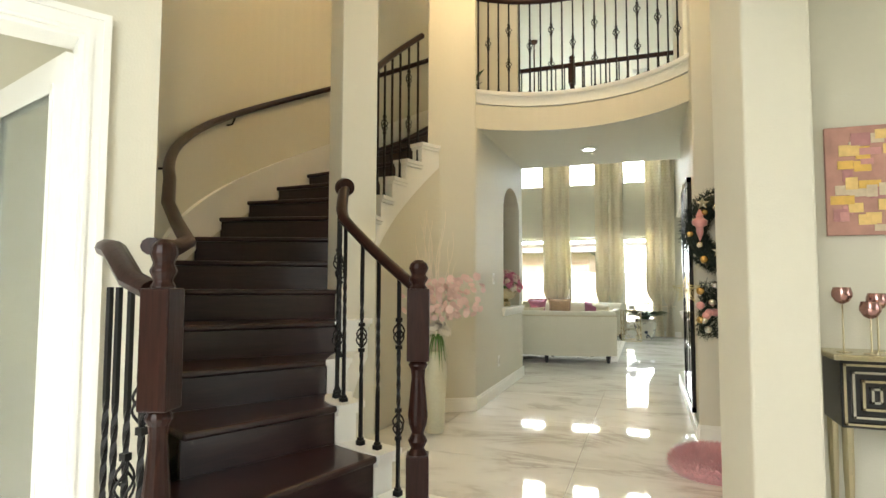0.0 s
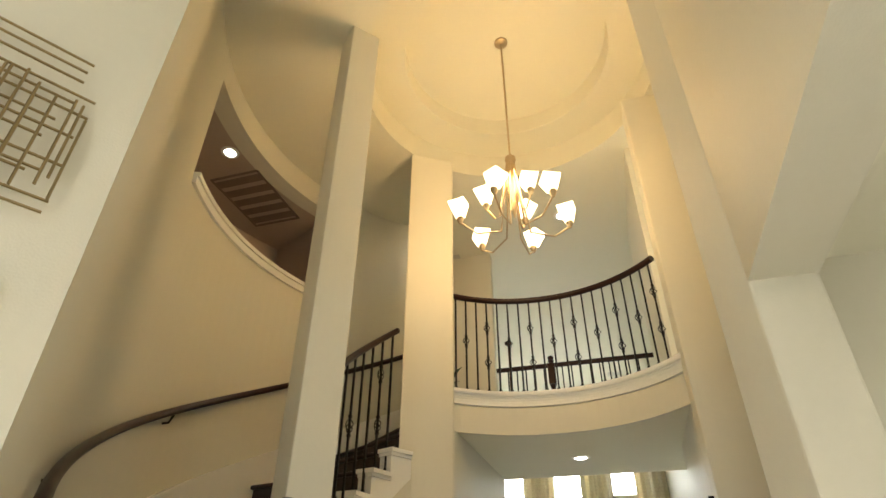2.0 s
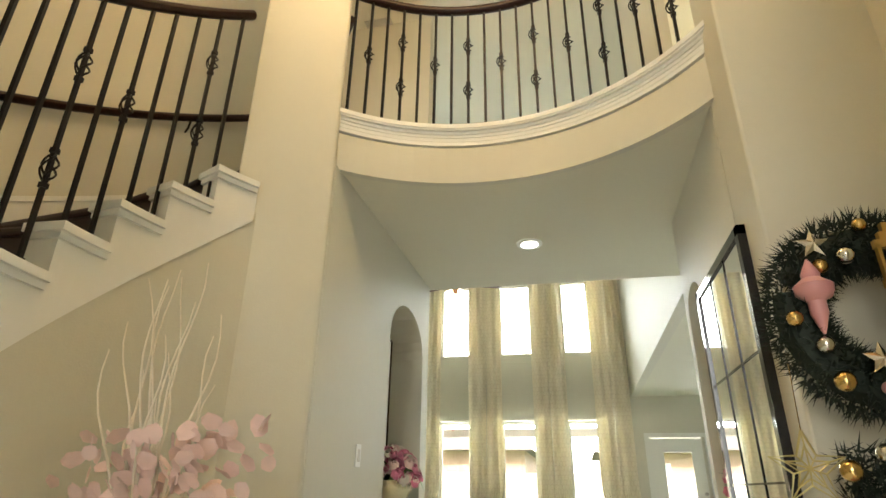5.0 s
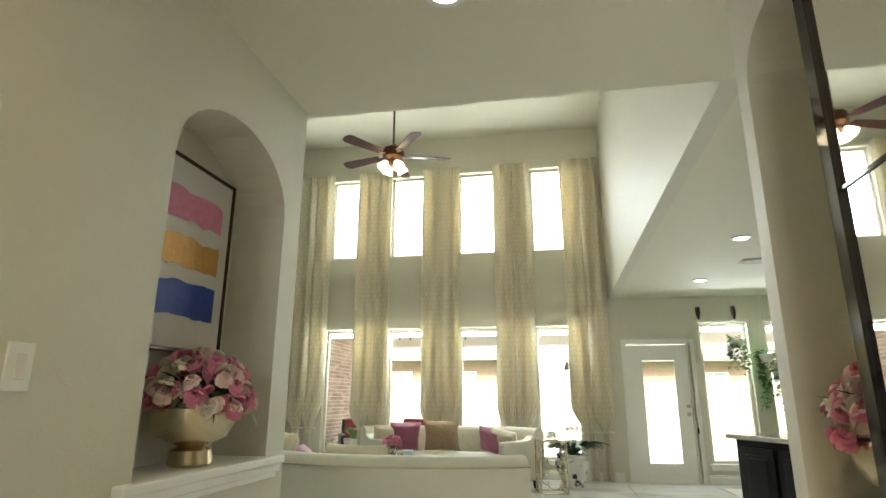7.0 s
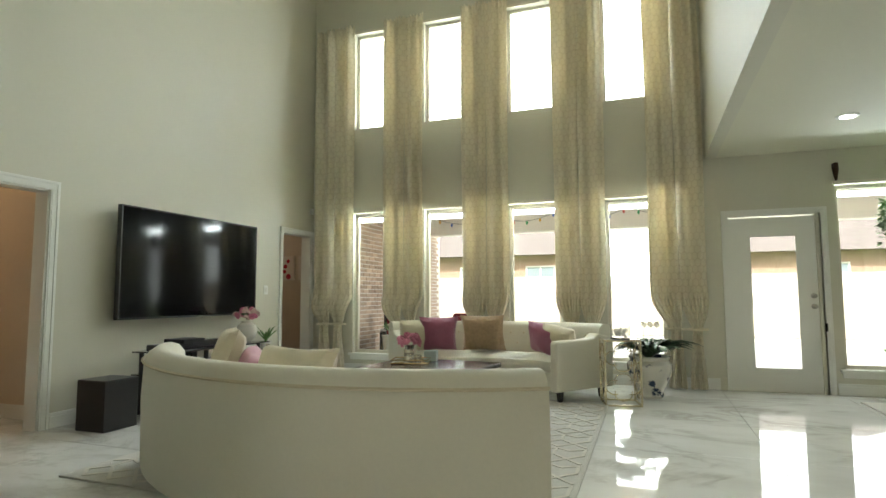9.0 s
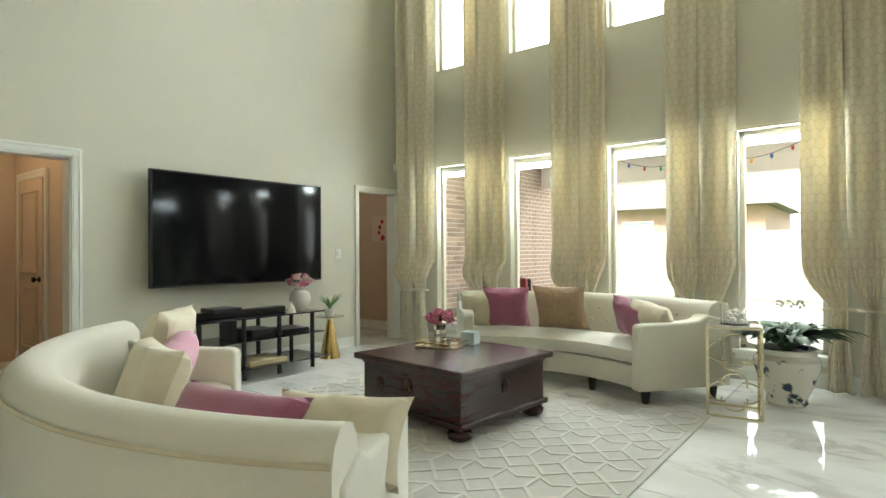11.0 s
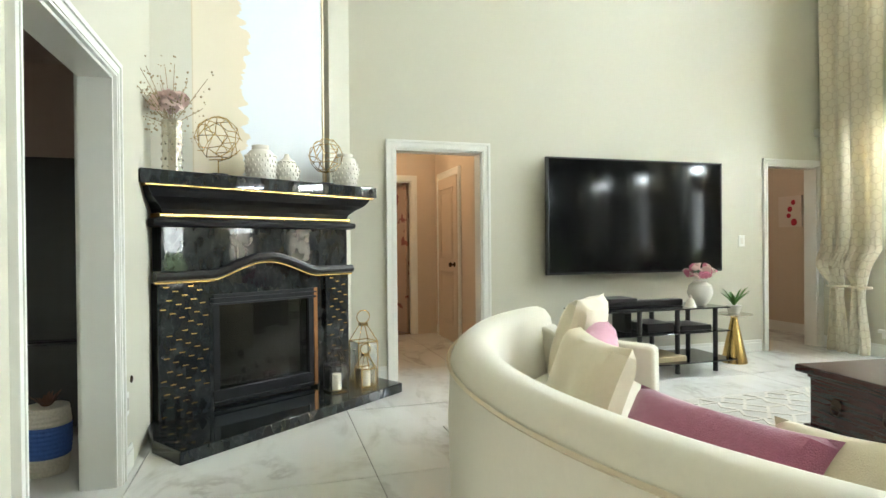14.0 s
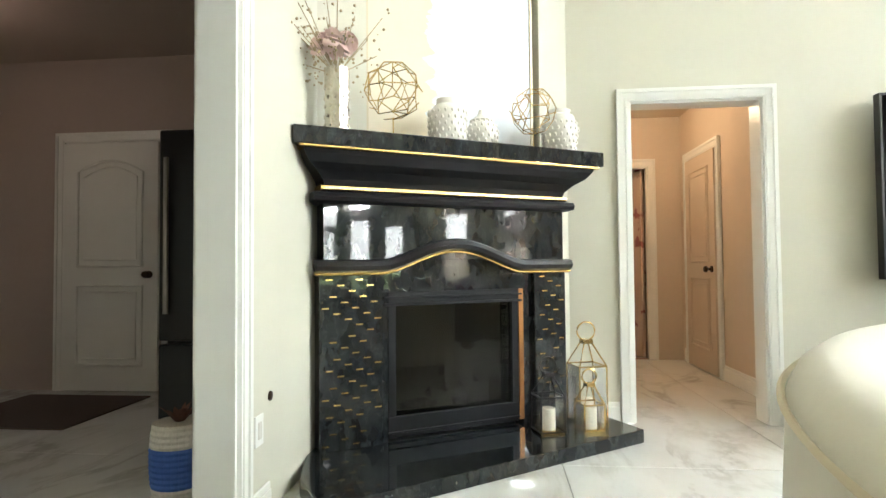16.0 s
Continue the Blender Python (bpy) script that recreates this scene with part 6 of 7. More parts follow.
# ---- side rooms seen through the openings ----
def room(x0, x1, y0, y1, h, mat, tag, skip=(), label="painted wall of a side room"):
    t = 0.05
    for nm, d in (("w", (x0 - t, x0, y0, y1)), ("e", (x1, x1 + t, y0, y1)), ("s", (x0, x1, y0 - t, y0)), ("n", (x0, x1, y1, y1 + t))):
        if nm not in skip:
            structure(box("wall_%s_%s" % (tag, nm), *d, 0, h, mat), label, "wall")
    structure(box("ceiling_%s" % tag, x0 - t, x1, y0, y1, h, h + 0.05, mat), "painted ceiling of a side room", "ceiling")


room(-8.6, -4.86, 8.45, 10.02, 2.55, PINKWALL, "hallway", ("e",), "warm pink-beige hallway wall")
room(-6.9, -4.86, 12.2, 14.4, 2.6, PINKWALL, "corner_room", ("e",), "warm pink-beige wall")
structure(box("wall_corner_room_e", -4.9, -4.856, 12.2, 13.06, 0, 2.6, PINKWALL), "warm pink-beige wall", "wall")
lamp("hallway_light", "POINT", Matrix.Translation((-6.2, 9.2, 2.4)), 5.0, (1.0, 0.70, 0.42), 0.1)
lamp("corner_room_light", "POINT", Matrix.Translation((-5.9, 13.0, 2.4)), 2.6, (1.0, 0.78, 0.58), 0.1)
# utility walls and ceiling: their dimness is put into the DIMWALL colour
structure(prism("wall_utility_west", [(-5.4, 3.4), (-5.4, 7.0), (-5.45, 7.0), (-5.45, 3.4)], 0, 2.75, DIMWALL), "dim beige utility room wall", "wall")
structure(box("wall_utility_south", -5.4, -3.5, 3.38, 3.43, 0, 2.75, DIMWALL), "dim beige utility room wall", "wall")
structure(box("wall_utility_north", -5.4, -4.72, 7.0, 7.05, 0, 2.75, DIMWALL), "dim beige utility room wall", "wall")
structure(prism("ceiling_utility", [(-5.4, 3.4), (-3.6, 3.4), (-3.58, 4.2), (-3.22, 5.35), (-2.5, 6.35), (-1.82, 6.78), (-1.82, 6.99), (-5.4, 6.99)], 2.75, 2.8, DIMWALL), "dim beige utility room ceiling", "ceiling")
lamp("utility_light", "POINT", Matrix.Translation((-4.2, 4.6, 2.5)), 0.75, (1.0, 0.75, 0.6), 0.1)


def panel_door(name, m, w, h, label, mat=TRIM, arched=True):
    """A two-panel interior door; local x along its width, front at y < 0."""
    e = tagged(empty(name), label, "door")
    e.matrix_world = m
    o = box("leaf", 0, w, 0, 0.036, 0.012, h, mat, bevel=0.003)
    o.parent = e
    for z0, z1, arch in ((0.22, 0.86, False), (1.02, h - 0.14, arched)):
        bm = bmesh.new()
        x0, x1 = 0.13, w - 0.13
        pts = [(x0, z0), (x1, z0), (x1, z1 - (0.10 if arch else 0))]
        if arch:
            pts += [(x0 + (x1 - x0) * (1 - k / 8), z1 - 0.10 + 0.09 * math.sin(math.pi * k / 8)) for k in range(1, 8)]
        pts += [(x0, z1 - (0.10 if arch else 0))]
        loop = [(p[0], -0.004, p[1]) for p in pts]
        add_tube(bm, loop + [loop[0]], 0.012, 6)
        add_tube(bm, [(x0 + 0.05 + (p[0] - x0) * (1 - 0.1 / (x1 - x0)), -0.002, z0 + 0.05 + (p[1] - z0) * (1 - 0.1 / (z1 - z0))) for p in pts], 0.008, 5)
        o = put("panel", bm, mat)
        o.parent = e
    bm = bmesh.new()
    add_lathe(bm, [(0.03, 0), (0.03, 0.01), (0.012, 0.015), (0.012, 0.035), (0.03, 0.05), (0.024, 0.07), (0.004, 0.075)], 14)
    o = put("knob", bm, AGED, smooth=True)
    o.parent = e
    o.matrix_basis = pose(w - 0.07, 0, 0.95, 90, 0, 0)
    return e


panel_door("utility_door", along((-5.33, 4.56), (0, 1)) @ pose(0, 0, 0), 0.82, 2.03, "white arched two-panel door, closed").matrix_world = along((-5.34, 4.54), (0, 1)) @ pose(0, 0, 0)
casing("door_frame_utility_far", along((-5.39, 4.52), (0, 1)) @ pose(0, 0.0, 0), 0.86, 2.05, 0.02, both=False)
fr = tagged(empty("refrigerator"), "tall black refrigerator with steel handles", "refrigerator")
for nm, d, mt in (("body", (-4.70, -4.03, 6.24, 6.94, 0.03, 1.76), BLACKWOOD), ("door", (-4.025, -3.95, 6.24, 6.94, 0.6, 1.76), BLACKWOOD), ("freezer_door", (-4.025, -3.95, 6.24, 6.94, 0.05, 0.58), BLACKWOOD)):
    o = box(nm, *d, mt, bevel=0.012)
    o.parent = fr
bm = bmesh.new()
add_tube(bm, [(-3.92, 6.30, 0.75), (-3.92, 6.30, 1.6)], 0.014, 8)
o = put("handle", bm, CHROME)
o.parent = fr
bk = tagged(empty("woven_basket", -3.31, 6.74, 0), "white and blue striped woven basket with dried stems", "basket")
for z0, z1, c in ((0, 0.12, (0.62, 0.58, 0.50)), (0.12, 0.33, (0.05, 0.12, 0.42)), (0.33, 0.45, (0.62, 0.58, 0.50))):
    bm = bmesh.new()
    prof = []
    k = int((z1 - z0) / 0.015)
    for i in range(k + 1):
        z = z0 + (z1 - z0) * i / k
        prof.append((0.13 + 0.03 * math.sin(z * 6) + 0.004 * (i % 2), z))
    add_lathe(bm, prof, 26)
    o = put("weave", bm, material("basket_weave", c, 0.85, grain=0.25, scale=60))
    o.parent = bk
bm = bmesh.new()
leafy(bm, (0, 0, 0.42), 26, 0.16, 0.02, 0.7, 77, droop=0.3)
o = put("stems", bm, material("dried_brown_leaf", (0.12, 0.05, 0.03), 0.8, grain=0.3, scale=20))
o.parent = bk
bk.scale = (0.72, 0.72, 0.78)
tagged(box("door_mat", -5.2, -4.3, 4.4, 5.4, 0.0, 0.012, material("grey_brown_mat", (0.10, 0.075, 0.06), 0.95, grain=0.2, scale=60, bump=0.5), bevel=0.004), "dark brown woven door mat on the floor", "mat")

# hallway inside: floral far room door and side door
FLORAL = material("floral_wallpaper", (0.66, 0.55, 0.45), 0.7)
_n, _l = FLORAL.node_tree.nodes, FLORAL.node_tree.links
_vo = _n.new("ShaderNodeTexNoise")
_vo.inputs["Scale"].default_value, _vo.inputs["Detail"].default_value = 7, 3
_tc = _n.new("ShaderNodeTexCoord")
_l.new(_tc.outputs["Object"], _vo.inputs["Vector"])
_r = _n.new("ShaderNodeValToRGB")
_r.color_ramp.elements[0].position, _r.color_ramp.elements[0].color = 0.58, (0.62, 0.47, 0.38, 1)
_r.color_ramp.elements[1].position, _r.color_ramp.elements[1].color = 0.63, (0.34, 0.13, 0.13, 1)
_l.new(_vo.outputs["Fac"], _r.inputs["Fac"])
_l.new(_r.outputs["Color"], _n["Principled BSDF"].inputs["Base Color"])
structure(box("wall_floral", -8.59, -8.55, 8.5, 10.0, 0, 2.5, FLORAL), "floral papered wall of a far room", "wall")
HALLWOOD = wood("brown_plank_floor", (0.16, 0.08, 0.045), (0.27, 0.15, 0.085), 2, 0.3, (1, 12, 1))
for k in range(9):
    o = box("plank", -8.55, -7.16, 8.46 + 0.17 * k, 8.46 + 0.17 * k + 0.166, 0.001, 0.012, HALLWOOD, bevel=0.002)
    o.parent = floor
structure(wall_run("wall_hallway_far", (-7.15, 8.45), (-7.15, 10.02), 0.06, 0, 2.55, [(0.15, 1.25, 0, 2.03)], PINKWALL, "warm pink-beige wall with a doorway"), "warm pink-beige wall with a doorway", "wall")
casing("door_frame_floral", along((-7.15, 8.62), (0, 1)) @ pose(0, 0, 0) @ Matrix.Translation((0, 0, 0)), 1.06, 2.03, 0.06)
panel_door("bedroom_door", along((-7.25, 9.66), (-0.92, -0.38)), 0.72, 2.0, "white panelled bedroom door standing open", FLORAL, False)
casing("door_frame_side", along((-6.9, 10.015), (1, 0)), 0.75, 2.03, 0.005, both=False)
panel_door("side_door", along((-6.9, 9.985), (1, 0)), 0.74, 2.02, "white panelled side door, closed", PINKWALL, False)
for a, b in (((-7.09, 10.02), (-4.86, 10.02)), ((-6.9, 14.4), (-4.86, 14.4))):
    baseboard("baseboard", a, b)
_red = material("crimson_paint", (0.45, 0.03, 0.06), 0.6, grain=0.1)
for k in range(2):
    y = 14.38
    x = -5.72 + 0.42 * k
    p = tagged(empty("floral_print"), "small framed print with crimson flower shapes", "print", "pair of floral prints")
    o = box("canvas", x, x + 0.34, y - 0.03, y - 0.002, 1.38, 1.78, material("cream_print", (0.68, 0.60, 0.52), 0.7, grain=0.05))
    o.parent = p
    bm = bmesh.new()
    rr = random.Random(k)
    for q in range(4):
        cx_, cz_ = x + rr.uniform(0.08, 0.26), 1.44 + 0.085 * q
        add_lathe(bm, [(0.05 * rr.uniform(0.5, 1.1), 0), (0.03, 0.004)], 9)
        for v_ in bm.verts:
            if not v_.tag:
                v_.co = (cx_ + v_.co.x, y - 0.031 - v_.co.z, cz_ + v_.co.y)
                v_.tag = True
    o = put("flower_shape", bm, _red)
    o.parent = p

# ---- passage and hall things ----
def niche_flowers(x, y, label):
    e = tagged(empty("flower_bowl", x, y, 0.936), label, "flower arrangement")
    bm = bmesh.new()
    add_lathe(bm, [(0.075, 0), (0.085, 0.01), (0.08, 0.06), (0.05, 0.075), (0.13, 0.11), (0.165, 0.17), (0.17, 0.22), (0.155, 0.22), (0.10, 0.12)], 26)
    o = put("bowl", bm, CHAMP, smooth=True)
    o.parent = e
    bouquet(e, (0, 0, 0.25), 0.20, 0.19, 150, 0.042, [PETALP, PETALPALE, PETALW, PETALP, PETALPALE], 31, 60)
    bm = bmesh.new()
    leafy(bm, (0.05, 0.05, 0.24), 26, 0.28, 0.014, 0.7, 32, droop=1.3)
    o = put("trailing_leaves", bm, LEAFL)
    o.parent = e
    if x > 0:
        e.scale = (0.7, 0.7, 0.8)


niche_flowers(-1.50, 6.55, "champagne bowl of pink and white silk flowers in the niche")
niche_flowers(0.68, 5.86, "champagne bowl of pink silk flowers in the niche")
pt = tagged(empty("niche_painting"), "canvas with pink, gold and blue paint bands", "painting")
o = box("canvas", -1.672, -1.645, 6.34, 6.88, 1.40, 2.22, material("white_canvas", (0.62, 0.59, 0.55), 0.7, grain=0.05, scale=40, bump=0.2))
o.parent = pt
bm = bmesh.new()
for a, b, c, d in ((6.325, 6.34, 1.385, 2.235), (6.88, 6.895, 1.385, 2.235), (6.325, 6.895, 1.385, 1.40), (6.325, 6.895, 2.22, 2.235)):
    add_box(bm, -1.674, -1.636, a, b, c, d)
o = put("frame", bm, AGED)
o.parent = pt
for z0, z1, c, mtl in ((1.96, 2.09, (0.60, 0.20, 0.33), 0), (1.75, 1.88, (0.58, 0.33, 0.10), 0.7), (1.53, 1.68, (0.01, 0.04, 0.28), 0)):
    bm = bmesh.new()
    rr = random.Random(int(z0 * 100))
    top = [(6.37 + 0.44 * k / 10, z1 + rr.uniform(-0.012, 0.012)) for k in range(11)]
    bot = [(6.37 + 0.44 * k / 10, z0 + rr.uniform(-0.012, 0.012)) for k in range(11)]
    for k in range(10):
        v_ = [bm.verts.new((-1.646, *p)) for p in (bot[k], bot[k + 1], top[k + 1], top[k])]
        w_ = [bm.verts.new((-1.641, *p)) for p in (bot[k], bot[k + 1], top[k + 1], top[k])]
        bm.faces.new(w_)
        for i in range(4):
            bm.faces.new((v_[i], v_[(i + 1) % 4], w_[(i + 1) % 4], w_[i]))
    o = put("paint_band", bm, material("paint_band", c, 0.4, mtl, grain=0.2, scale=30, bump=0.4, bump_scale=60))
    o.parent = pt
# leaning mirror
mi_ = tagged(empty("wall_mirror"), "tall wall mirror with a dark glossy frame and grid bars", "mirror")
o = box("glass", 0.505, 0.515, 4.76, 5.60, 0.22, 2.06, MIRROR)
o.parent = mi_
bm = bmesh.new()
for a, b, c, d in ((4.73, 4.77, 0.18, 2.10), (5.59, 5.63, 0.18, 2.10), (4.73, 5.63, 0.18, 0.22), (4.73, 5.63, 2.06, 2.10)):
    add_box(bm, 0.495, 0.529, a, b, c, d)
for y in (5.04, 5.32):
    add_box(bm, 0.501, 0.507, y - 0.004, y + 0.004, 0.2, 2.08)
for z in (0.68, 1.14, 1.60):
    add_box(bm, 0.501, 0.507, 4.75, 5.61, z - 0.004, z + 0.004)
o = put("frame", bm, SMOKE)
o.parent = mi_
# wreath with ornaments
PINE = material("pine_needles", (0.012, 0.022, 0.012), 0.7, grain=0.3, scale=40)
wr = tagged(empty("christmas_wreath", 0.75, 4.41, 1.62), "dark green wreath with gold, silver and pink ornaments", "wreath")
bm = bmesh.new()
rr = random.Random(12)
for k in range(5200):
    a = rr.uniform(0, 2 * math.pi)
    t = rr.uniform(0, 2 * math.pi)
    r = 0.235 + 0.075 * math.cos(t)
    p = Vector((r * math.cos(a), 0.07 * math.sin(t), r * math.sin(a)))
    d = Vector((math.cos(a) * math.cos(t), math.sin(t), math.sin(a) * math.cos(t))) + Vector((rr.uniform(-0.8, 0.8), rr.uniform(-0.8, 0.8), rr.uniform(-0.8, 0.8)))
    d.normalize()
    s = d.cross(Vector((0.3, 0.5, 0.8))).normalized() * 0.0035
    L = rr.uniform(0.03, 0.065)
    bm.faces.new([bm.verts.new(q) for q in (p - s, p + s, p + d * L)])
pts = [(0.225 * math.cos(2 * math.pi * k / 24), 0, 0.225 * math.sin(2 * math.pi * k / 24)) for k in range(25)]
add_tube(bm, pts, 0.07, 8)
o = put("needles", bm, PINE)
o.parent = wr
SILV = material("silver_ornament", (0.7, 0.68, 0.62), 0.15, 1.0)
PINKORN = material("pink_ornament", (0.62, 0.30, 0.30), 0.35)
for k in range(16):
    a = k * 0.393 + 0.1
    r = 0.225 + rr.uniform(-0.06, 0.06)
    bm = bmesh.new()
    bmesh.ops.create_uvsphere(bm, u_segments=12, v_segments=8, radius=rr.uniform(0.018, 0.034), matrix=Matrix.Translation((r * math.cos(a), -0.095, r * math.sin(a))))
    o = put("ornament_ball", bm, (GOLD, SILV, GOLD, PINKORN)[k % 4], smooth=True)
    o.parent = wr
for x, z, s in ((-0.20, 0.02, 1.25), (0.03, -0.21, 0.9)):
    bm = bmesh.new()
    add_lathe(bm, [(0.004, -0.08 * s), (0.02 * s, -0.03 * s), (0.02 * s, 0), (0.042 * s, 0.02 * s), (0.045 * s, 0.04 * s), (0.02 * s, 0.06 * s), (0.022 * s, 0.07 * s), (0.004, 0.11 * s)], 14, x, -0.10)
    bmesh.ops.translate(bm, vec=(0, 0, z), verts=bm.verts)
    o = put("finial_ornament", bm, PINKORN, smooth=True)
    o.parent = wr


def star_mesh(r, t):
    bm = bmesh.new()
    pts = [((r if k % 2 == 0 else r * 0.42) * math.sin(math.pi * k / 5), (r if k % 2 == 0 else r * 0.42) * math.cos(math.pi * k / 5)) for k in range(10)]
    add_tube(bm, [(p[0], 0, p[1]) for p in pts + pts[:1]], t, 5)
    for k in range(10):
        add_tube(bm, [(pts[k][0], 0, pts[k][1]), (0, -0.01, 0)], t * 0.6, 4)
        q = pts[(k + 1) % 10]
        add_tube(bm, [(pts[k][0] * 0.6, 0, pts[k][1] * 0.6), (q[0] * 0.6, 0, q[1] * 0.6)], t * 0.6, 4)
    return bm


for x, z, q in ((-0.18, 0.20, 0.05), (-0.08, -0.16, 0.05), (0.14, 0.22, 0.045)):
    bm = bmesh.new()
    ring = [((q if k % 2 == 0 else q * 0.42) * math.sin(math.pi * k / 5), (q if k % 2 == 0 else q * 0.42) * math.cos(math.pi * k / 5)) for k in range(10)]
    edge = [bm.verts.new((x + u, -0.12, z + v)) for u, v in ring]
    tips = [bm.verts.new((x, y, z)) for y in (-0.135, -0.105)]
    for k in range(10):
        for c in tips:
            bm.faces.new((edge[k], edge[(k + 1) % 10], c))
    o = put("silver_star", bm, SILV)
    o.parent = wr
bm = bmesh.new()
for a, b, c, d in ((-0.035, -0.025, -0.06, 0.06), (0.025, 0.035, -0.06, 0.06), (-0.005, 0.005, -0.06, 0.06), (-0.04, 0.04, -0.075, -0.05), (-0.04, 0.04, 0.05, 0.075), (-0.022, 0.022, 0.075, 0.10), (-0.008, 0.008, 0.10, 0.13), (-0.02, 0.02, -0.095, -0.075)):
    add_box(bm, 0.02 + a, 0.02 + b, -0.135, -0.115, 0.12 + c, 0.12 + d)
o = put("gold_house_ornament", bm, material("gold_ornament", (0.55, 0.34, 0.10), 0.4, 0.7))
o.parent = wr

sr = tagged(empty("star_ornament", 0.45, 4.38, 1.17), "gold wire star hanging below the wreath", "ornament")
o = put("star", star_mesh(0.105, 0.004), material("pale_gold", (0.62, 0.55, 0.28), 0.35, 0.8))
o.parent = sr
bm = bmesh.new()
add_tube(bm, [(0, 0, 0.1), (0.01, 0.01, 0.3)], 0.0015, 4)
o = put("thread", bm, GOLD)
o.parent = sr
for k, (x, z) in enumerate(((0.60, 0.92), (0.62, 1.12))):
    sw_ = tagged(empty("ornament_swag", x, 4.42, z), "dark pine swag with pink and silver ornaments", "swag")
    bm = bmesh.new()
    for q in range(500):
        p = Vector((rr.uniform(-0.07, 0.07), rr.uniform(-0.04, 0.04), rr.uniform(-0.10, 0.10)))
        d = Vector((rr.uniform(-1, 1), rr.uniform(-1, 1), rr.uniform(-1, 1))).normalized()
        s = d.cross(Vector((0.3, 0.5, 0.8))).normalized() * 0.004
        bm.faces.new([bm.verts.new(t) for t in (p - s, p + s, p + d * 0.06)])
    o = put("needles", bm, PINE)
    o.parent = sw_
    for q in range(5):
        bm = bmesh.new()
        bmesh.ops.create_uvsphere(bm, u_segments=12, v_segments=8, radius=0.03, matrix=Matrix.Translation((rr.uniform(-0.08, 0.06), -0.06, rr.uniform(-0.12, 0.10))))
        o = put("ornament_ball", bm, (PINKORN, SILV, GOLD)[q % 3], smooth=True)
        o.parent = sw_
# pink fur pouf
FUR = material("pink_fur", (0.72, 0.38, 0.38), 0.95, grain=0.2, scale=30, sheen=0.6)
bm = bmesh.new()
rr = random.Random(6)
for k in range(9000):
    a, q = rr.uniform(0, 6.283), math.sqrt(rr.random())
    r = 0.27 * q
    zc = 0.13 * math.sqrt(max(0.0, 1 - q ** 4))
    p = Vector((r * math.cos(a), r * math.sin(a), zc))
    d = Vector((math.cos(a) * q + rr.uniform(-0.5, 0.5), math.sin(a) * q + rr.uniform(-0.5, 0.5), 0.7 + rr.uniform(-0.3, 0.3))).normalized()
    s = d.cross(Vector((0.3, 0.5, 0.8))).normalized() * 0.003
    bm.faces.new([bm.verts.new(t) for t in (p - s, p + s, p + d * rr.uniform(0.03, 0.06))])
add_lathe(bm, [(0.25, 0), (0.27, 0.03), (0.25, 0.08), (0.17, 0.12), (0.02, 0.13)], 24)
pf = tagged(put("fur_cushion", bm, FUR), "round fluffy pink fur floor cushion", "cushion")
pf.matrix_world = pose(0.56, 3.78, 0)
# floor vase with branches
fv = tagged(empty("floor_vase", -1.49, 4.10, 0), "tall cream floor vase with pink and white silk flowers", "vase")
bm = bmesh.new()
add_lathe(bm, [(0.07, 0), (0.08, 0.02), (0.085, 0.25), (0.10, 0.45), (0.095, 0.55), (0.06, 0.63), (0.065, 0.66), (0.05, 0.66)], 22)
o = put("body", bm, material("cream_ribbed_ceramic", (0.66, 0.64, 0.48), 0.4, grain=0.1, scale=60, bump=0.4, bump_scale=120), smooth=True)
o.parent = fv
bouquet(fv, (0.02, -0.03, 0.84), 0.08, 0.07, 16, 0.055, [PETALW], 41, 4)
bm = bmesh.new()
rr = random.Random(9)
for k in range(150):
    a = rr.uniform(0, 6.28)
    r = rr.uniform(0.05, 0.36)
    c = Vector((r * math.cos(a) + 0.08, r * math.sin(a) * 0.6 - 0.05, rr.uniform(0.92, 1.24) + 0.15 * max(0.0, math.cos(a)) * r))
    n_ = 8
    u = Vector((rr.uniform(-1, 1), rr.uniform(-1, 1), rr.uniform(-1, 1))).normalized()
    w_ = u.cross(Vector((0.2, 0.9, 0.4))).normalized()
    R_ = rr.uniform(0.022, 0.036)
    bm.faces.new([bm.verts.new(c + R_ * (math.cos(6.283 * i / n_) * u + math.sin(6.283 * i / n_) * w_) + Vector((0, 0, 0.004 * (i % 2)))) for i in range(n_)])
o = put("silk_petals", bm, PETALPALE)
o.parent = fv
bm = bmesh.new()
for k in range(17):
    a = rr.uniform(0, 6.28)
    h = rr.uniform(1.35, 1.85)
    s = rr.uniform(0.05, 0.22)
    add_tube(bm, [(s * f * math.cos(a) + 0.022 * f * math.sin(11 * f + k), s * f * math.sin(a) + 0.018 * f * math.cos(10 * f + k), 0.6 + (h - 0.6) * f) for f in [i / 14 for i in range(15)]], [0.0075 * (1 - 0.7 * i / 14) for i in range(15)], 6)
o = put("branches", bm, material("bleached_branch", (0.76, 0.70, 0.58), 0.7, grain=0.08, scale=40))
o.parent = fv
bm = bmesh.new()
leafy(bm, (0.02, -0.02, 0.75), 24, 0.34, 0.008, 0.35, 43, droop=1.7)
o = put("hanging_greens", bm, LEAFL)
o.parent = fv

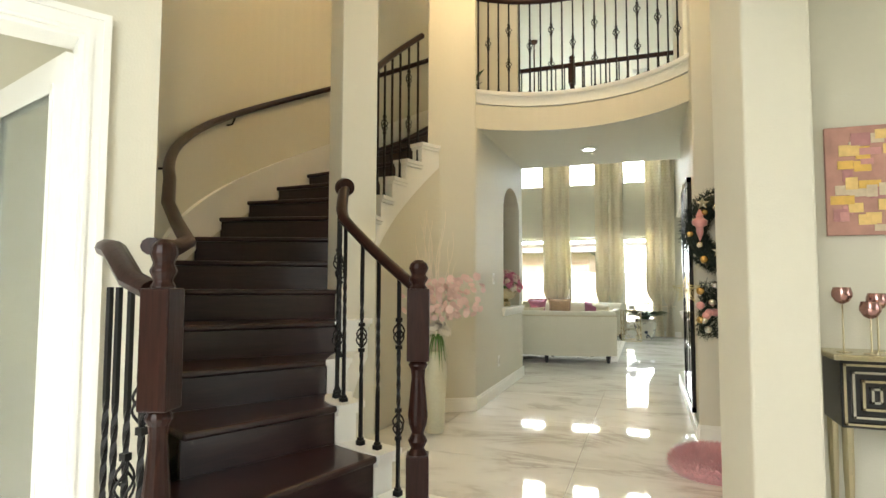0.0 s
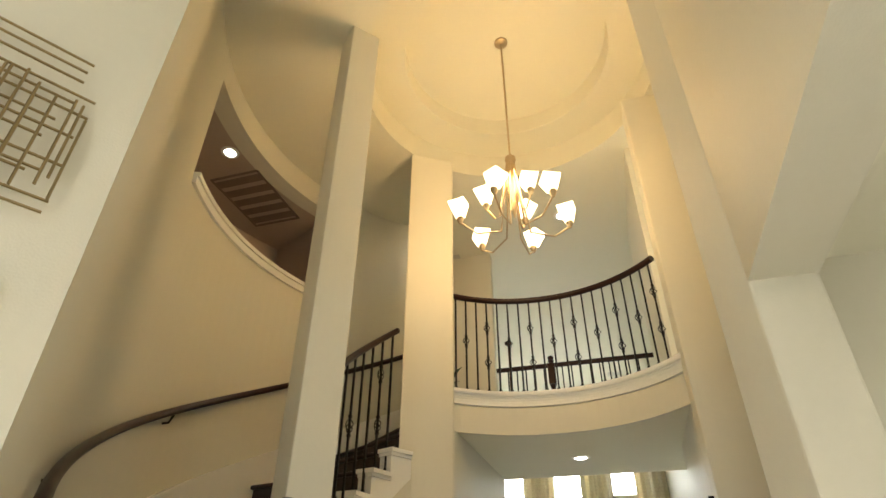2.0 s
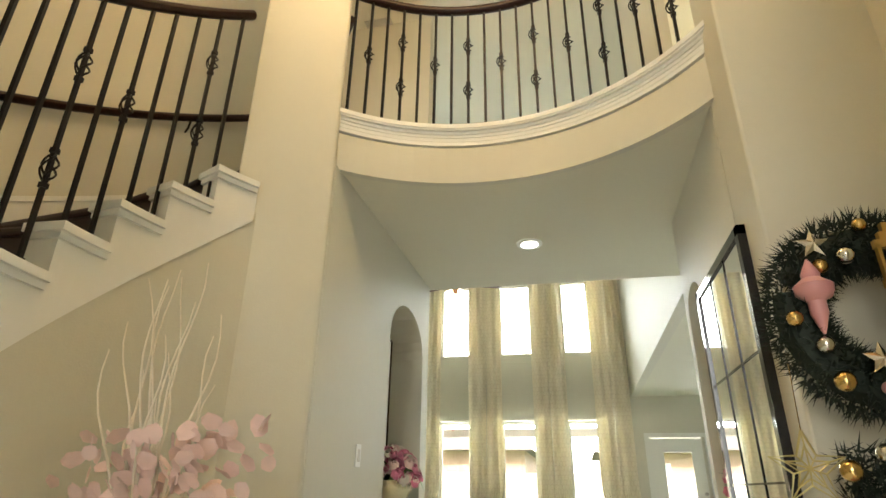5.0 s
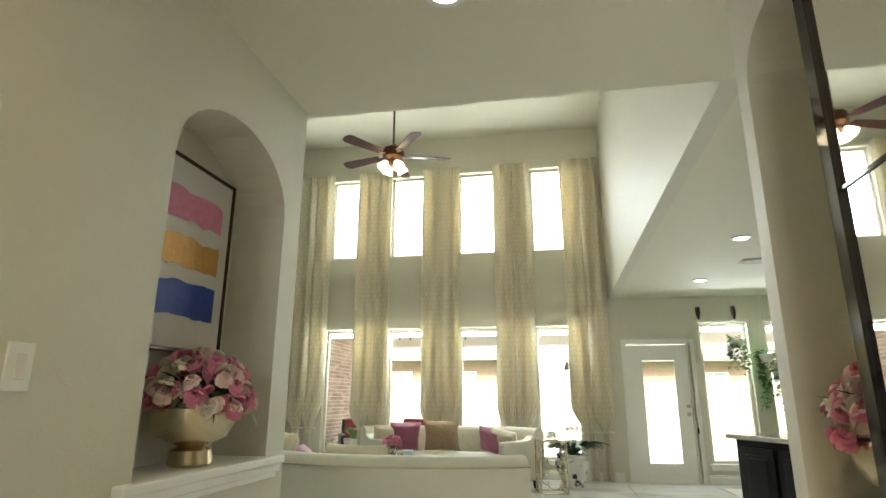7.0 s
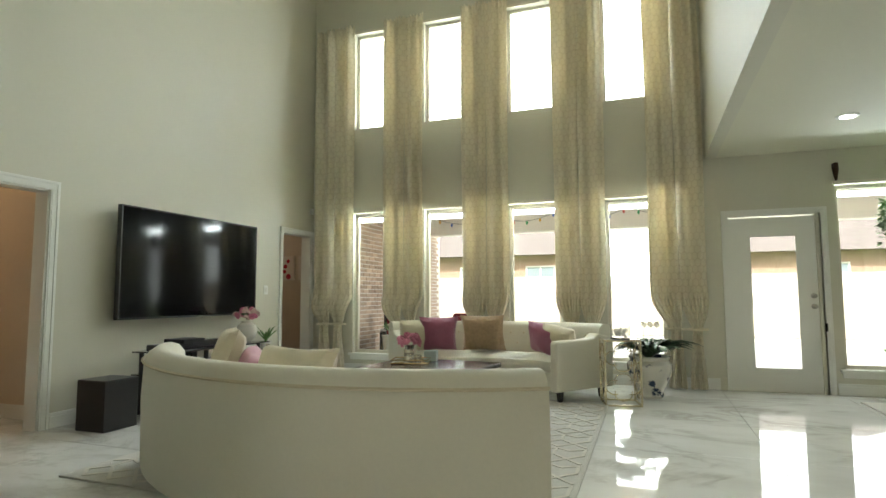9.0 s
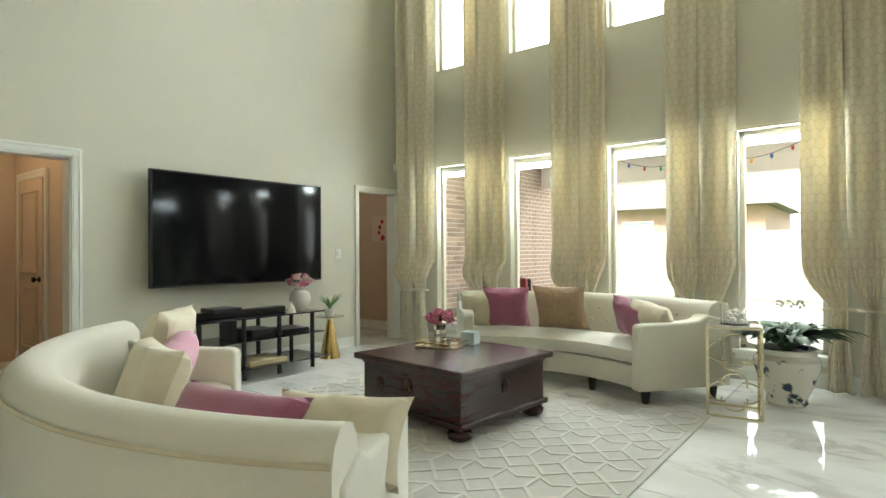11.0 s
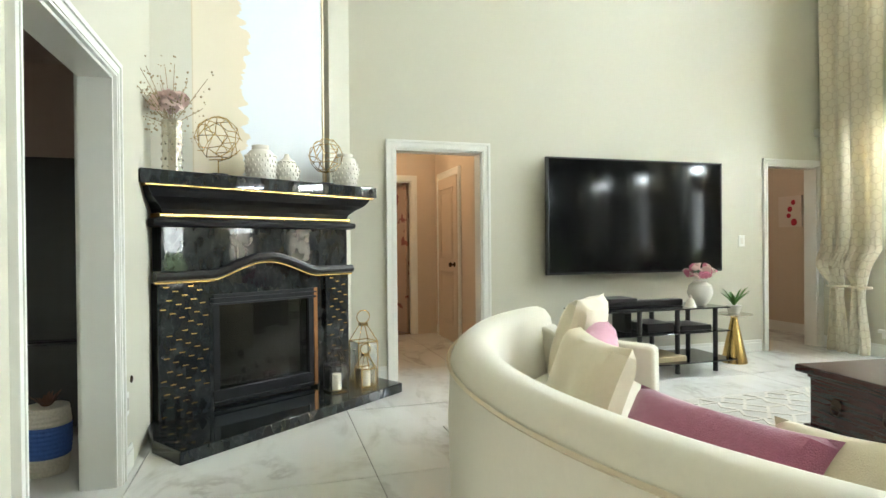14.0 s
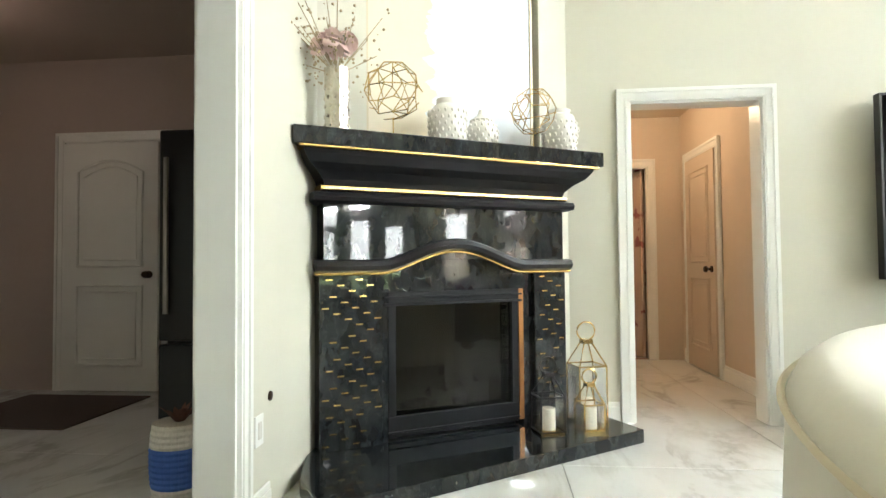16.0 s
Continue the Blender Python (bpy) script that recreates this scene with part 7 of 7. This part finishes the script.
# dining room things
dp = tagged(empty("abstract_painting"), "textured abstract canvas in pink, mauve and gold blocks", "painting")
o = box("canvas", 1.10, 1.95, 3.268, 3.297, 1.48, 2.07, material("mauve_canvas", (0.46, 0.25, 0.20), 0.6, grain=0.3, scale=12, stain=0.2, bump=0.4, bump_scale=40))
o.parent = dp
rr = random.Random(14)
_cols = [material("paint_block", c, 0.45, mt, grain=0.25, scale=25, bump=0.4, bump_scale=50) for c, mt in (((0.70, 0.46, 0.12), 0.4), ((0.55, 0.28, 0.26), 0), ((0.60, 0.50, 0.36), 0), ((0.42, 0.20, 0.20), 0), ((0.75, 0.55, 0.22), 0.3))]
for k in range(90):
    w_, h_ = rr.uniform(0.04, 0.11), rr.uniform(0.03, 0.07)
    x, z = rr.uniform(1.105, 1.94 - w_), rr.uniform(1.485, 2.06 - h_)
    o = box("paint_block", x, x + w_, 3.264 - 0.00003 * k, 3.268, z, z + h_, _cols[k % 5])
    o.parent = dp
cs = tagged(empty("console_table"), "mirrored console table with geometric fretwork front", "console table")
for nm, d, mt in (("top", (1.02, 2.2, 2.94, 3.28, 0.845, 0.875), CHAMP), ("body", (1.05, 2.17, 2.97, 3.27, 0.52, 0.845), SMOKE)):
    o = box(nm, *d, mt, bevel=0.006)
    o.parent = cs
for k in range(4):
    x0 = 1.06 + 0.275 * k
    for j, ins in enumerate((0.0, 0.035, 0.075, 0.11)):
        bm = bmesh.new()
        a, b, c, d = x0 + ins, x0 + 0.265 - ins, 0.535 + ins, 0.83 - ins
        t = 0.011
        for q in ((a, a + t, c, d), (b - t, b, c, d), (a, b, c, c + t), (a, b, d - t, d)):
            add_box(bm, q[0], q[1], 2.955 - 0.002 * j, 2.97, q[2], q[3])
        o = put("fretwork", bm, (CHAMP, SILV)[j % 2])
        o.parent = cs
for x in (1.08, 2.14):
    for y in (3.0, 3.24):
        bm = bmesh.new()
        add_lathe(bm, [(0.015, 0), (0.024, 0.3), (0.026, 0.52)], 10, x, y)
        o = put("leg", bm, CHAMP)
        o.parent = cs
MERC = material("rose_mercury_glass", (0.42, 0.24, 0.22), 0.18, 0.85, grain=0.25, scale=60)
for x, y, h in ((1.10, 3.08, 0.24), (1.20, 3.02, 0.17), (1.26, 3.12, 0.21)):
    e = tagged(empty("goblet", x, y, 0.876), "rose mercury glass goblet candle holder on the console", "goblet", "goblets on the console")
    bm = bmesh.new()
    add_lathe(bm, [(0.035, 0), (0.034, 0.004), (0.005, 0.008), (0.004, h - 0.002)], 14)
    o = put("stem", bm, CHAMP)
    o.parent = e
    bm = bmesh.new()
    add_lathe(bm, [(0.006, h), (0.03, h + 0.012), (0.046, h + 0.04), (0.046, h + 0.06), (0.038, h + 0.085), (0.034, h + 0.085), (0.042, h + 0.05), (0.02, h + 0.016)], 18)
    o = put("cup", bm, MERC, smooth=True)
    o.parent = e
# plant on the landing
e = tagged(empty("potted_plant", -1.80, 5.85, 3.121), "dark leafy plant in a pot on the upper landing", "plant")
bm = bmesh.new()
add_lathe(bm, [(0.08, 0), (0.12, 0.2), (0.11, 0.2)], 16)
o = put("pot", bm, CERAMIC)
o.parent = e
bm = bmesh.new()
leafy(bm, (0, 0, 0.2), 34, 0.5, 0.045, 0.6, 71, droop=0.4)
o = put("leaves", bm, LEAF)
o.parent = e

# ---- kitchen side ----
isl = tagged(empty("kitchen_island"), "black panelled kitchen island with speckled granite top", "island")
GRAN = material("speckled_granite", (0.40, 0.38, 0.34), 0.12, grain=0.5, scale=70, stain=0.15)
IP = [(1.46, 10.16), (1.96, 8.98), (3.2, 9.5), (2.7, 10.68)]
o = prism("cabinet_body", [(p[0] + (0.04 if i in (0, 1) else -0.04), p[1]) for i, p in enumerate(IP)], 0.0, 0.86, BLACKPAINT, bevel=0.004)
o.parent = isl
o = prism("countertop", [(1.42, 10.2), (1.95, 8.93), (3.26, 9.47), (2.72, 10.75)], 0.86, 0.90, GRAN, bevel=0.012)
o.parent = isl
_m = along((1.495, 10.13), (0.39, -0.92))
for k in range(3):
    x0 = 0.06 + 0.42 * k
    bm = bmesh.new()
    for d in ((x0, x0 + 0.37, -0.012, 0.0, 0.12, 0.8), (x0 + 0.05, x0 + 0.32, -0.018, -0.011, 0.18, 0.74), (x0 + 0.075, x0 + 0.295, -0.025, -0.017, 0.205, 0.715)):
        add_box(bm, *d)
    o = put("panel", bm, BLACKPAINT, bevel=0.005)
    o.matrix_world = _m
    o.parent = isl


def hanging_ivy(x, y, z, L, seed, label):
    e = tagged(empty("hanging_plant", x, y, z), label, "plant")
    bm = bmesh.new()
    add_lathe(bm, [(0.05, -0.12), (0.09, -0.06), (0.10, 0), (0.09, 0)], 16)
    o = put("pot", bm, CERAMIC, smooth=True)
    o.parent = e
    bm = bmesh.new()
    rnd = random.Random(seed)
    for s in range(12):
        a = rnd.uniform(0, 6.28)
        ln = L * rnd.uniform(0.4, 1.0)
        for k in range(int(ln / 0.014)):
            f = k * 0.014
            p = Vector((0.11 * math.cos(a) + 0.03 * math.sin(f * 9 + s), 0.11 * math.sin(a) + 0.02 * math.cos(f * 8), 0.06 - f + rnd.uniform(-0.02, 0.02)))
            u = Vector((rnd.uniform(-1, 1), rnd.uniform(-1, 1), rnd.uniform(-0.4, 0.2))).normalized()
            w_ = u.cross(Vector((0, 0, 1))).normalized()
            R_ = rnd.uniform(0.035, 0.065)
            bm.faces.new([bm.verts.new(q) for q in (p, p + u * R_ * 0.6 + w_ * R_ * 0.5, p + u * R_ * 1.4 + Vector((0, 0, -0.01)), p + u * R_ * 0.6 - w_ * R_ * 0.5)])
    o = put("leaves", bm, LEAFL)
    o.parent = e
    bm = bmesh.new()
    for q in range(3):
        a = q * 2.09
        add_tube(bm, [(0.095 * math.cos(a), 0.095 * math.sin(a), 0), (0, 0, 2.76 - z if z < 2.5 else 0.2)], 0.002, 4)
    o = put("cord", bm, CERAMIC)
    o.parent = e


hanging_ivy(2.62, 13.6, 2.05, 0.55, 1, "trailing green ivy hanging at a window")
hanging_ivy(3.0, 13.6, 1.85, 0.95, 2, "long trailing green ivy hanging at a window")
hanging_ivy(3.75, 13.4, 1.95, 0.5, 3, "green plant in a white hanging pot")
for x, y, z, n, L in ((2.62, 13.86, 0.285, 26, 0.22), (3.3, 13.86, 0.285, 26, 0.3), (3.75, 13.4, 0.0, 110, 1.3)):
    e = tagged(empty("potted_plant", x, y, z), "leafy green plant in a pot beside a window", "plant")
    bm = bmesh.new()
    s = 1.0 if L < 1 else 2.2
    add_lathe(bm, [(0.05 * s, 0), (0.07 * s, 0.12 * s), (0.06 * s, 0.12 * s)], 16)
    o = put("pot", bm, CERAMIC, smooth=True)
    o.parent = e
    bm = bmesh.new()
    leafy(bm, (0, 0, 0.11 * s), n, L, 0.02 * s, 0.6, int(x * 10), droop=0.45)
    o = put("leaves", bm, LEAFL)
    o.parent = e
for x in (2.17, 2.69, 3.37, 3.96):
    bm = bmesh.new()
    add_prism(bm, [(-0.03, 0), (0.03, 0), (0.02, -0.07), (-0.02, -0.07)], 0, 0.06)
    add_lathe(bm, [(0.012, -0.14), (0.028, -0.06), (0.036, 0.0), (0.03, 0.03)], 10, 0, -0.03)
    o = tagged(put("curtain_bracket", bm, AGED, bevel=0.004), "dark carved curtain bracket above a window", "bracket")
    o.matrix_world = pose(x, 13.85, 2.54)
bm = bmesh.new()
add_box(bm, 2.15, 6.0, 11.0, 13.4, -0.001, 0.010)
tagged(put("kitchen_rug", bm, RUG), "pale grey breakfast area rug", "rug")

# ---- outside ----
GRASS = material("lawn", (0.10, 0.16, 0.045), 0.9, grain=0.3, scale=8, stain=0.2, bump=0.5)
structure(box("ground", -400, 400, 14.06, 800, -0.30, -0.12, GRASS), "green lawn", "ground")
PAVE = material("patio_concrete", (0.58, 0.56, 0.52), 0.85, grain=0.15, scale=20, stain=0.1)
structure(box("patio", -4.4, 9.0, 14.06, 23.5, -0.12, -0.04, PAVE), "pale concrete patio slab", "pavement")
BRICKM = material("tan_brick", (0.44, 0.32, 0.25), 0.9, grain=0.2, scale=30, vary=0.28, bump=0.4, bump_scale=90)
MORTAR = material("pale_mortar", (0.70, 0.66, 0.60), 0.95, grain=0.1, scale=40)
PATIOCEIL = material("patio_ceiling", (0.78, 0.73, 0.66), 0.8, grain=0.05)
structure(box("patio_ceiling", -4.4, 6, 14.06, 17.6, 2.72, 2.85, PATIOCEIL), "tan covered patio ceiling", "ceiling")
structure(box("patio_beam", -4.4, 6, 17.2, 17.5, 2.35, 2.72, PATIOCEIL), "tan patio beam", "beam")
bw = structure(box("brick_wall", -4.9, -4.218, 14.06, 18.2, -0.2, 5.6, MORTAR), "tan brick side wall of the patio", "wall")
HOUSEBR = material("neighbour_brick", (0.45, 0.32, 0.24), 0.9, grain=0.25, scale=6, stain=0.1)
ROOF = material("grey_shingle", (0.16, 0.14, 0.13), 0.9, grain=0.3, scale=4)
HOUSEGLASS = material("house_window_glass", (0.30, 0.36, 0.40), 0.1, grain=0.05, scale=3)
for hx, hy in ((-9.0, 34.0), (7.0, 36.0)):
    hs = tagged(empty("neighbour_house", hx, hy, -0.12), "tan brick neighbour house with grey shingle roof", "house")
    o = box("wall", -6, 6, 0, 8, 0, 3.2, HOUSEBR)
    o.parent = hs
    bm = bmesh.new()
    v_ = [bm.verts.new(p) for p in ((-6.5, -0.5, 3.2), (6.5, -0.5, 3.2), (6.5, 8.5, 3.2), (-6.5, 8.5, 3.2), (-3, 4, 6.0), (3, 4, 6.0))]
    for f in ((0, 1, 5, 4), (1, 2, 5), (2, 3, 4, 5), (3, 0, 4), (3, 2, 1, 0)):
        bm.faces.new([v_[i] for i in f])
    o = put("roof", bm, ROOF)
    o.parent = hs
    for wx in (-4.0, 0.2, 3.6):
        o = box("window", wx, wx + 1.3, -0.05, 0.02, 1.4, 2.6, HOUSEGLASS)
        o.parent = hs
        bm = bmesh.new()
        for a, b, c, d in ((wx - 0.08, wx, 1.32, 2.68), (wx + 1.3, wx + 1.38, 1.32, 2.68), (wx, wx + 1.3, 1.32, 1.4), (wx, wx + 1.3, 2.6, 2.68), (wx + 0.62, wx + 0.68, 1.4, 2.6)):
            add_box(bm, a, b, -0.08, 0.02, c, d)
        o = put("window_frame", bm, TRIM)
        o.parent = hs
HAZE = material("bright_hazy_sky", (0.8, 0.8, 0.8), 1.0, emit=(0.97, 1.0, 1.0), emit_strength=3.0)
structure(box("backdrop", -160, 160, 120, 120.5, -0.12, 150, HAZE), "bright white hazy sky in the distance", "backdrop")
FENCE = material("weathered_fence_wood", (0.70, 0.64, 0.55), 0.85, grain=0.2, scale=15, vary=0.12)
fn = structure(empty("fence"), "pale weathered wooden fence along the yard", "fence")
bm = bmesh.new()
add_box(bm, -0.068, 0.068, 0, 0.02, 0, 1.85)
_o = put("picket", bm, FENCE)
_me = _o.data
bpy.data.objects.remove(_o)
for k in range(150):
    o = new("picket", _me)
    o.location = (-11 + 0.14 * k, 25 + 0.006 * (k % 3), -0.12)
    o.parent = fn
pc = tagged(empty("patio_chair", -3.62, 14.95, -0.04, 25), "dark wicker patio chair with red cushions", "chair")
for nm, d, mt in (("seat", (-0.36, 0.36, -0.36, 0.36, 0.12, 0.38), BLACKWOOD), ("backrest", (-0.36, 0.36, 0.28, 0.38, 0.38, 0.85), BLACKWOOD), ("arm", (-0.42, -0.32, -0.36, 0.36, 0.05, 0.60), BLACKWOOD), ("arm", (0.32, 0.42, -0.36, 0.36, 0.05, 0.60), BLACKWOOD)):
    o = box(nm, *d, mt, bevel=0.02)
    o.parent = pc
_rc = material("red_cushion", (0.24, 0.02, 0.035), 0.8, grain=0.1, scale=30)
for nm, d in (("seat_cushion", (-0.31, 0.31, -0.34, 0.27, 0.38, 0.50)), ("back_cushion", (-0.31, 0.31, 0.14, 0.28, 0.50, 0.86))):
    o = box(nm, *d, _rc, bevel=0.04)
    o.parent = pc
pc2 = copy_thing(pc, pose(-2.72, 15.2, -0.04, 0, 0, -15))
for o, m in ((pc, "patio chairs"), (pc2, "patio chairs")):
    o["group"] = m
e = tagged(empty("potted_plant", -3.6, 14.45, -0.04), "green plant in a pale pot on the patio", "plant")
bm = bmesh.new()
add_lathe(bm, [(0.14, 0), (0.19, 0.55), (0.17, 0.55)], 18)
o = put("pot", bm, CERAMIC, smooth=True)
o.parent = e
bm = bmesh.new()
leafy(bm, (0, 0, 0.5), 40, 0.4, 0.03, 0.6, 90, droop=0.4)
o = put("leaves", bm, LEAFL)
o.parent = e

sl = tagged(empty("string_lights"), "string of small coloured bulbs under the patio ceiling", "string lights")
bm = bmesh.new()
_sl = []
for k in range(61):
    f = k / 60
    _sl.append((-3.9 + 5.0 * f, 16.9, 2.68 - 0.16 * abs(math.sin(math.pi * 4 * f))))
add_tube(bm, _sl, 0.004, 5)
o = put("cable", bm, BLACKWOOD)
o.parent = sl
_bulbs = [material("bulb_glass", c, 0.2) for c in ((0.6, 0.08, 0.05), (0.05, 0.15, 0.5), (0.7, 0.4, 0.05), (0.05, 0.4, 0.15))]
for k in range(2, 60, 3):
    bm = bmesh.new()
    x, y, z = _sl[k]
    add_lathe(bm, [(0.008, z), (0.02, z - 0.025), (0.022, z - 0.045), (0.006, z - 0.075)], 8, x, y)
    o = put("bulb", bm, _bulbs[k % 4], smooth=True)
    o.parent = sl

# ---- floor tiles ----
TS = 1.2
_cache = {}


def tile_mesh(w, d):
    key = (round(w, 3), round(d, 3))
    if key not in _cache:
        bm = bmesh.new()
        add_box(bm, -w / 2, w / 2, -d / 2, d / 2, -0.012, -0.0012)
        add_box(bm, -w / 2 + 0.0015, w / 2 - 0.0015, -d / 2 + 0.0015, d / 2 - 0.0015, -0.0012, 0.0)
        o = put("tile", bm, MARBLE)
        _cache[key] = o.data
        bpy.data.objects.remove(o)
    return _cache[key]


x = -8.7
while x < 6.0:
    y = -2.4
    while y < 13.84:
        y1 = min(y + 0.6 * 2, 13.845)
        o = new("tile", tile_mesh(TS - 0.004, y1 - y - 0.004))
        o.location = (x + TS / 2, (y + y1) / 2, 0)
        o.parent = floor
        y += 1.2
    x += TS

# ---- bricks of the patio wall ----
bm = bmesh.new()
add_box(bm, -0.006, 0.0, -0.098, 0.098, -0.029, 0.029)
_o = put("brick", bm, BRICKM, bevel=0.0)
_bme = _o.data
bpy.data.objects.remove(_o)
bm = bmesh.new()
cnt = 0
for j in range(78):
    z = -0.1 + 0.068 * j
    for k in range(20):
        yb = 14.17 + 0.207 * k + (0.1035 if j % 2 else 0)
        if yb > 18.1:
            continue
        if 0.2 < z < 2.4 and k < 9 and cnt < 290:
            o = new("brick", _bme)
            o.location = (-4.212, yb, z)
            o.parent = bw
            cnt += 1
        else:
            add_box(bm, -4.218, -4.212, yb - 0.098, yb + 0.098, z - 0.029, z + 0.029)
o = put("brickwork", bm, BRICKM)
o.parent = bw
o["kind"] = "stuff"
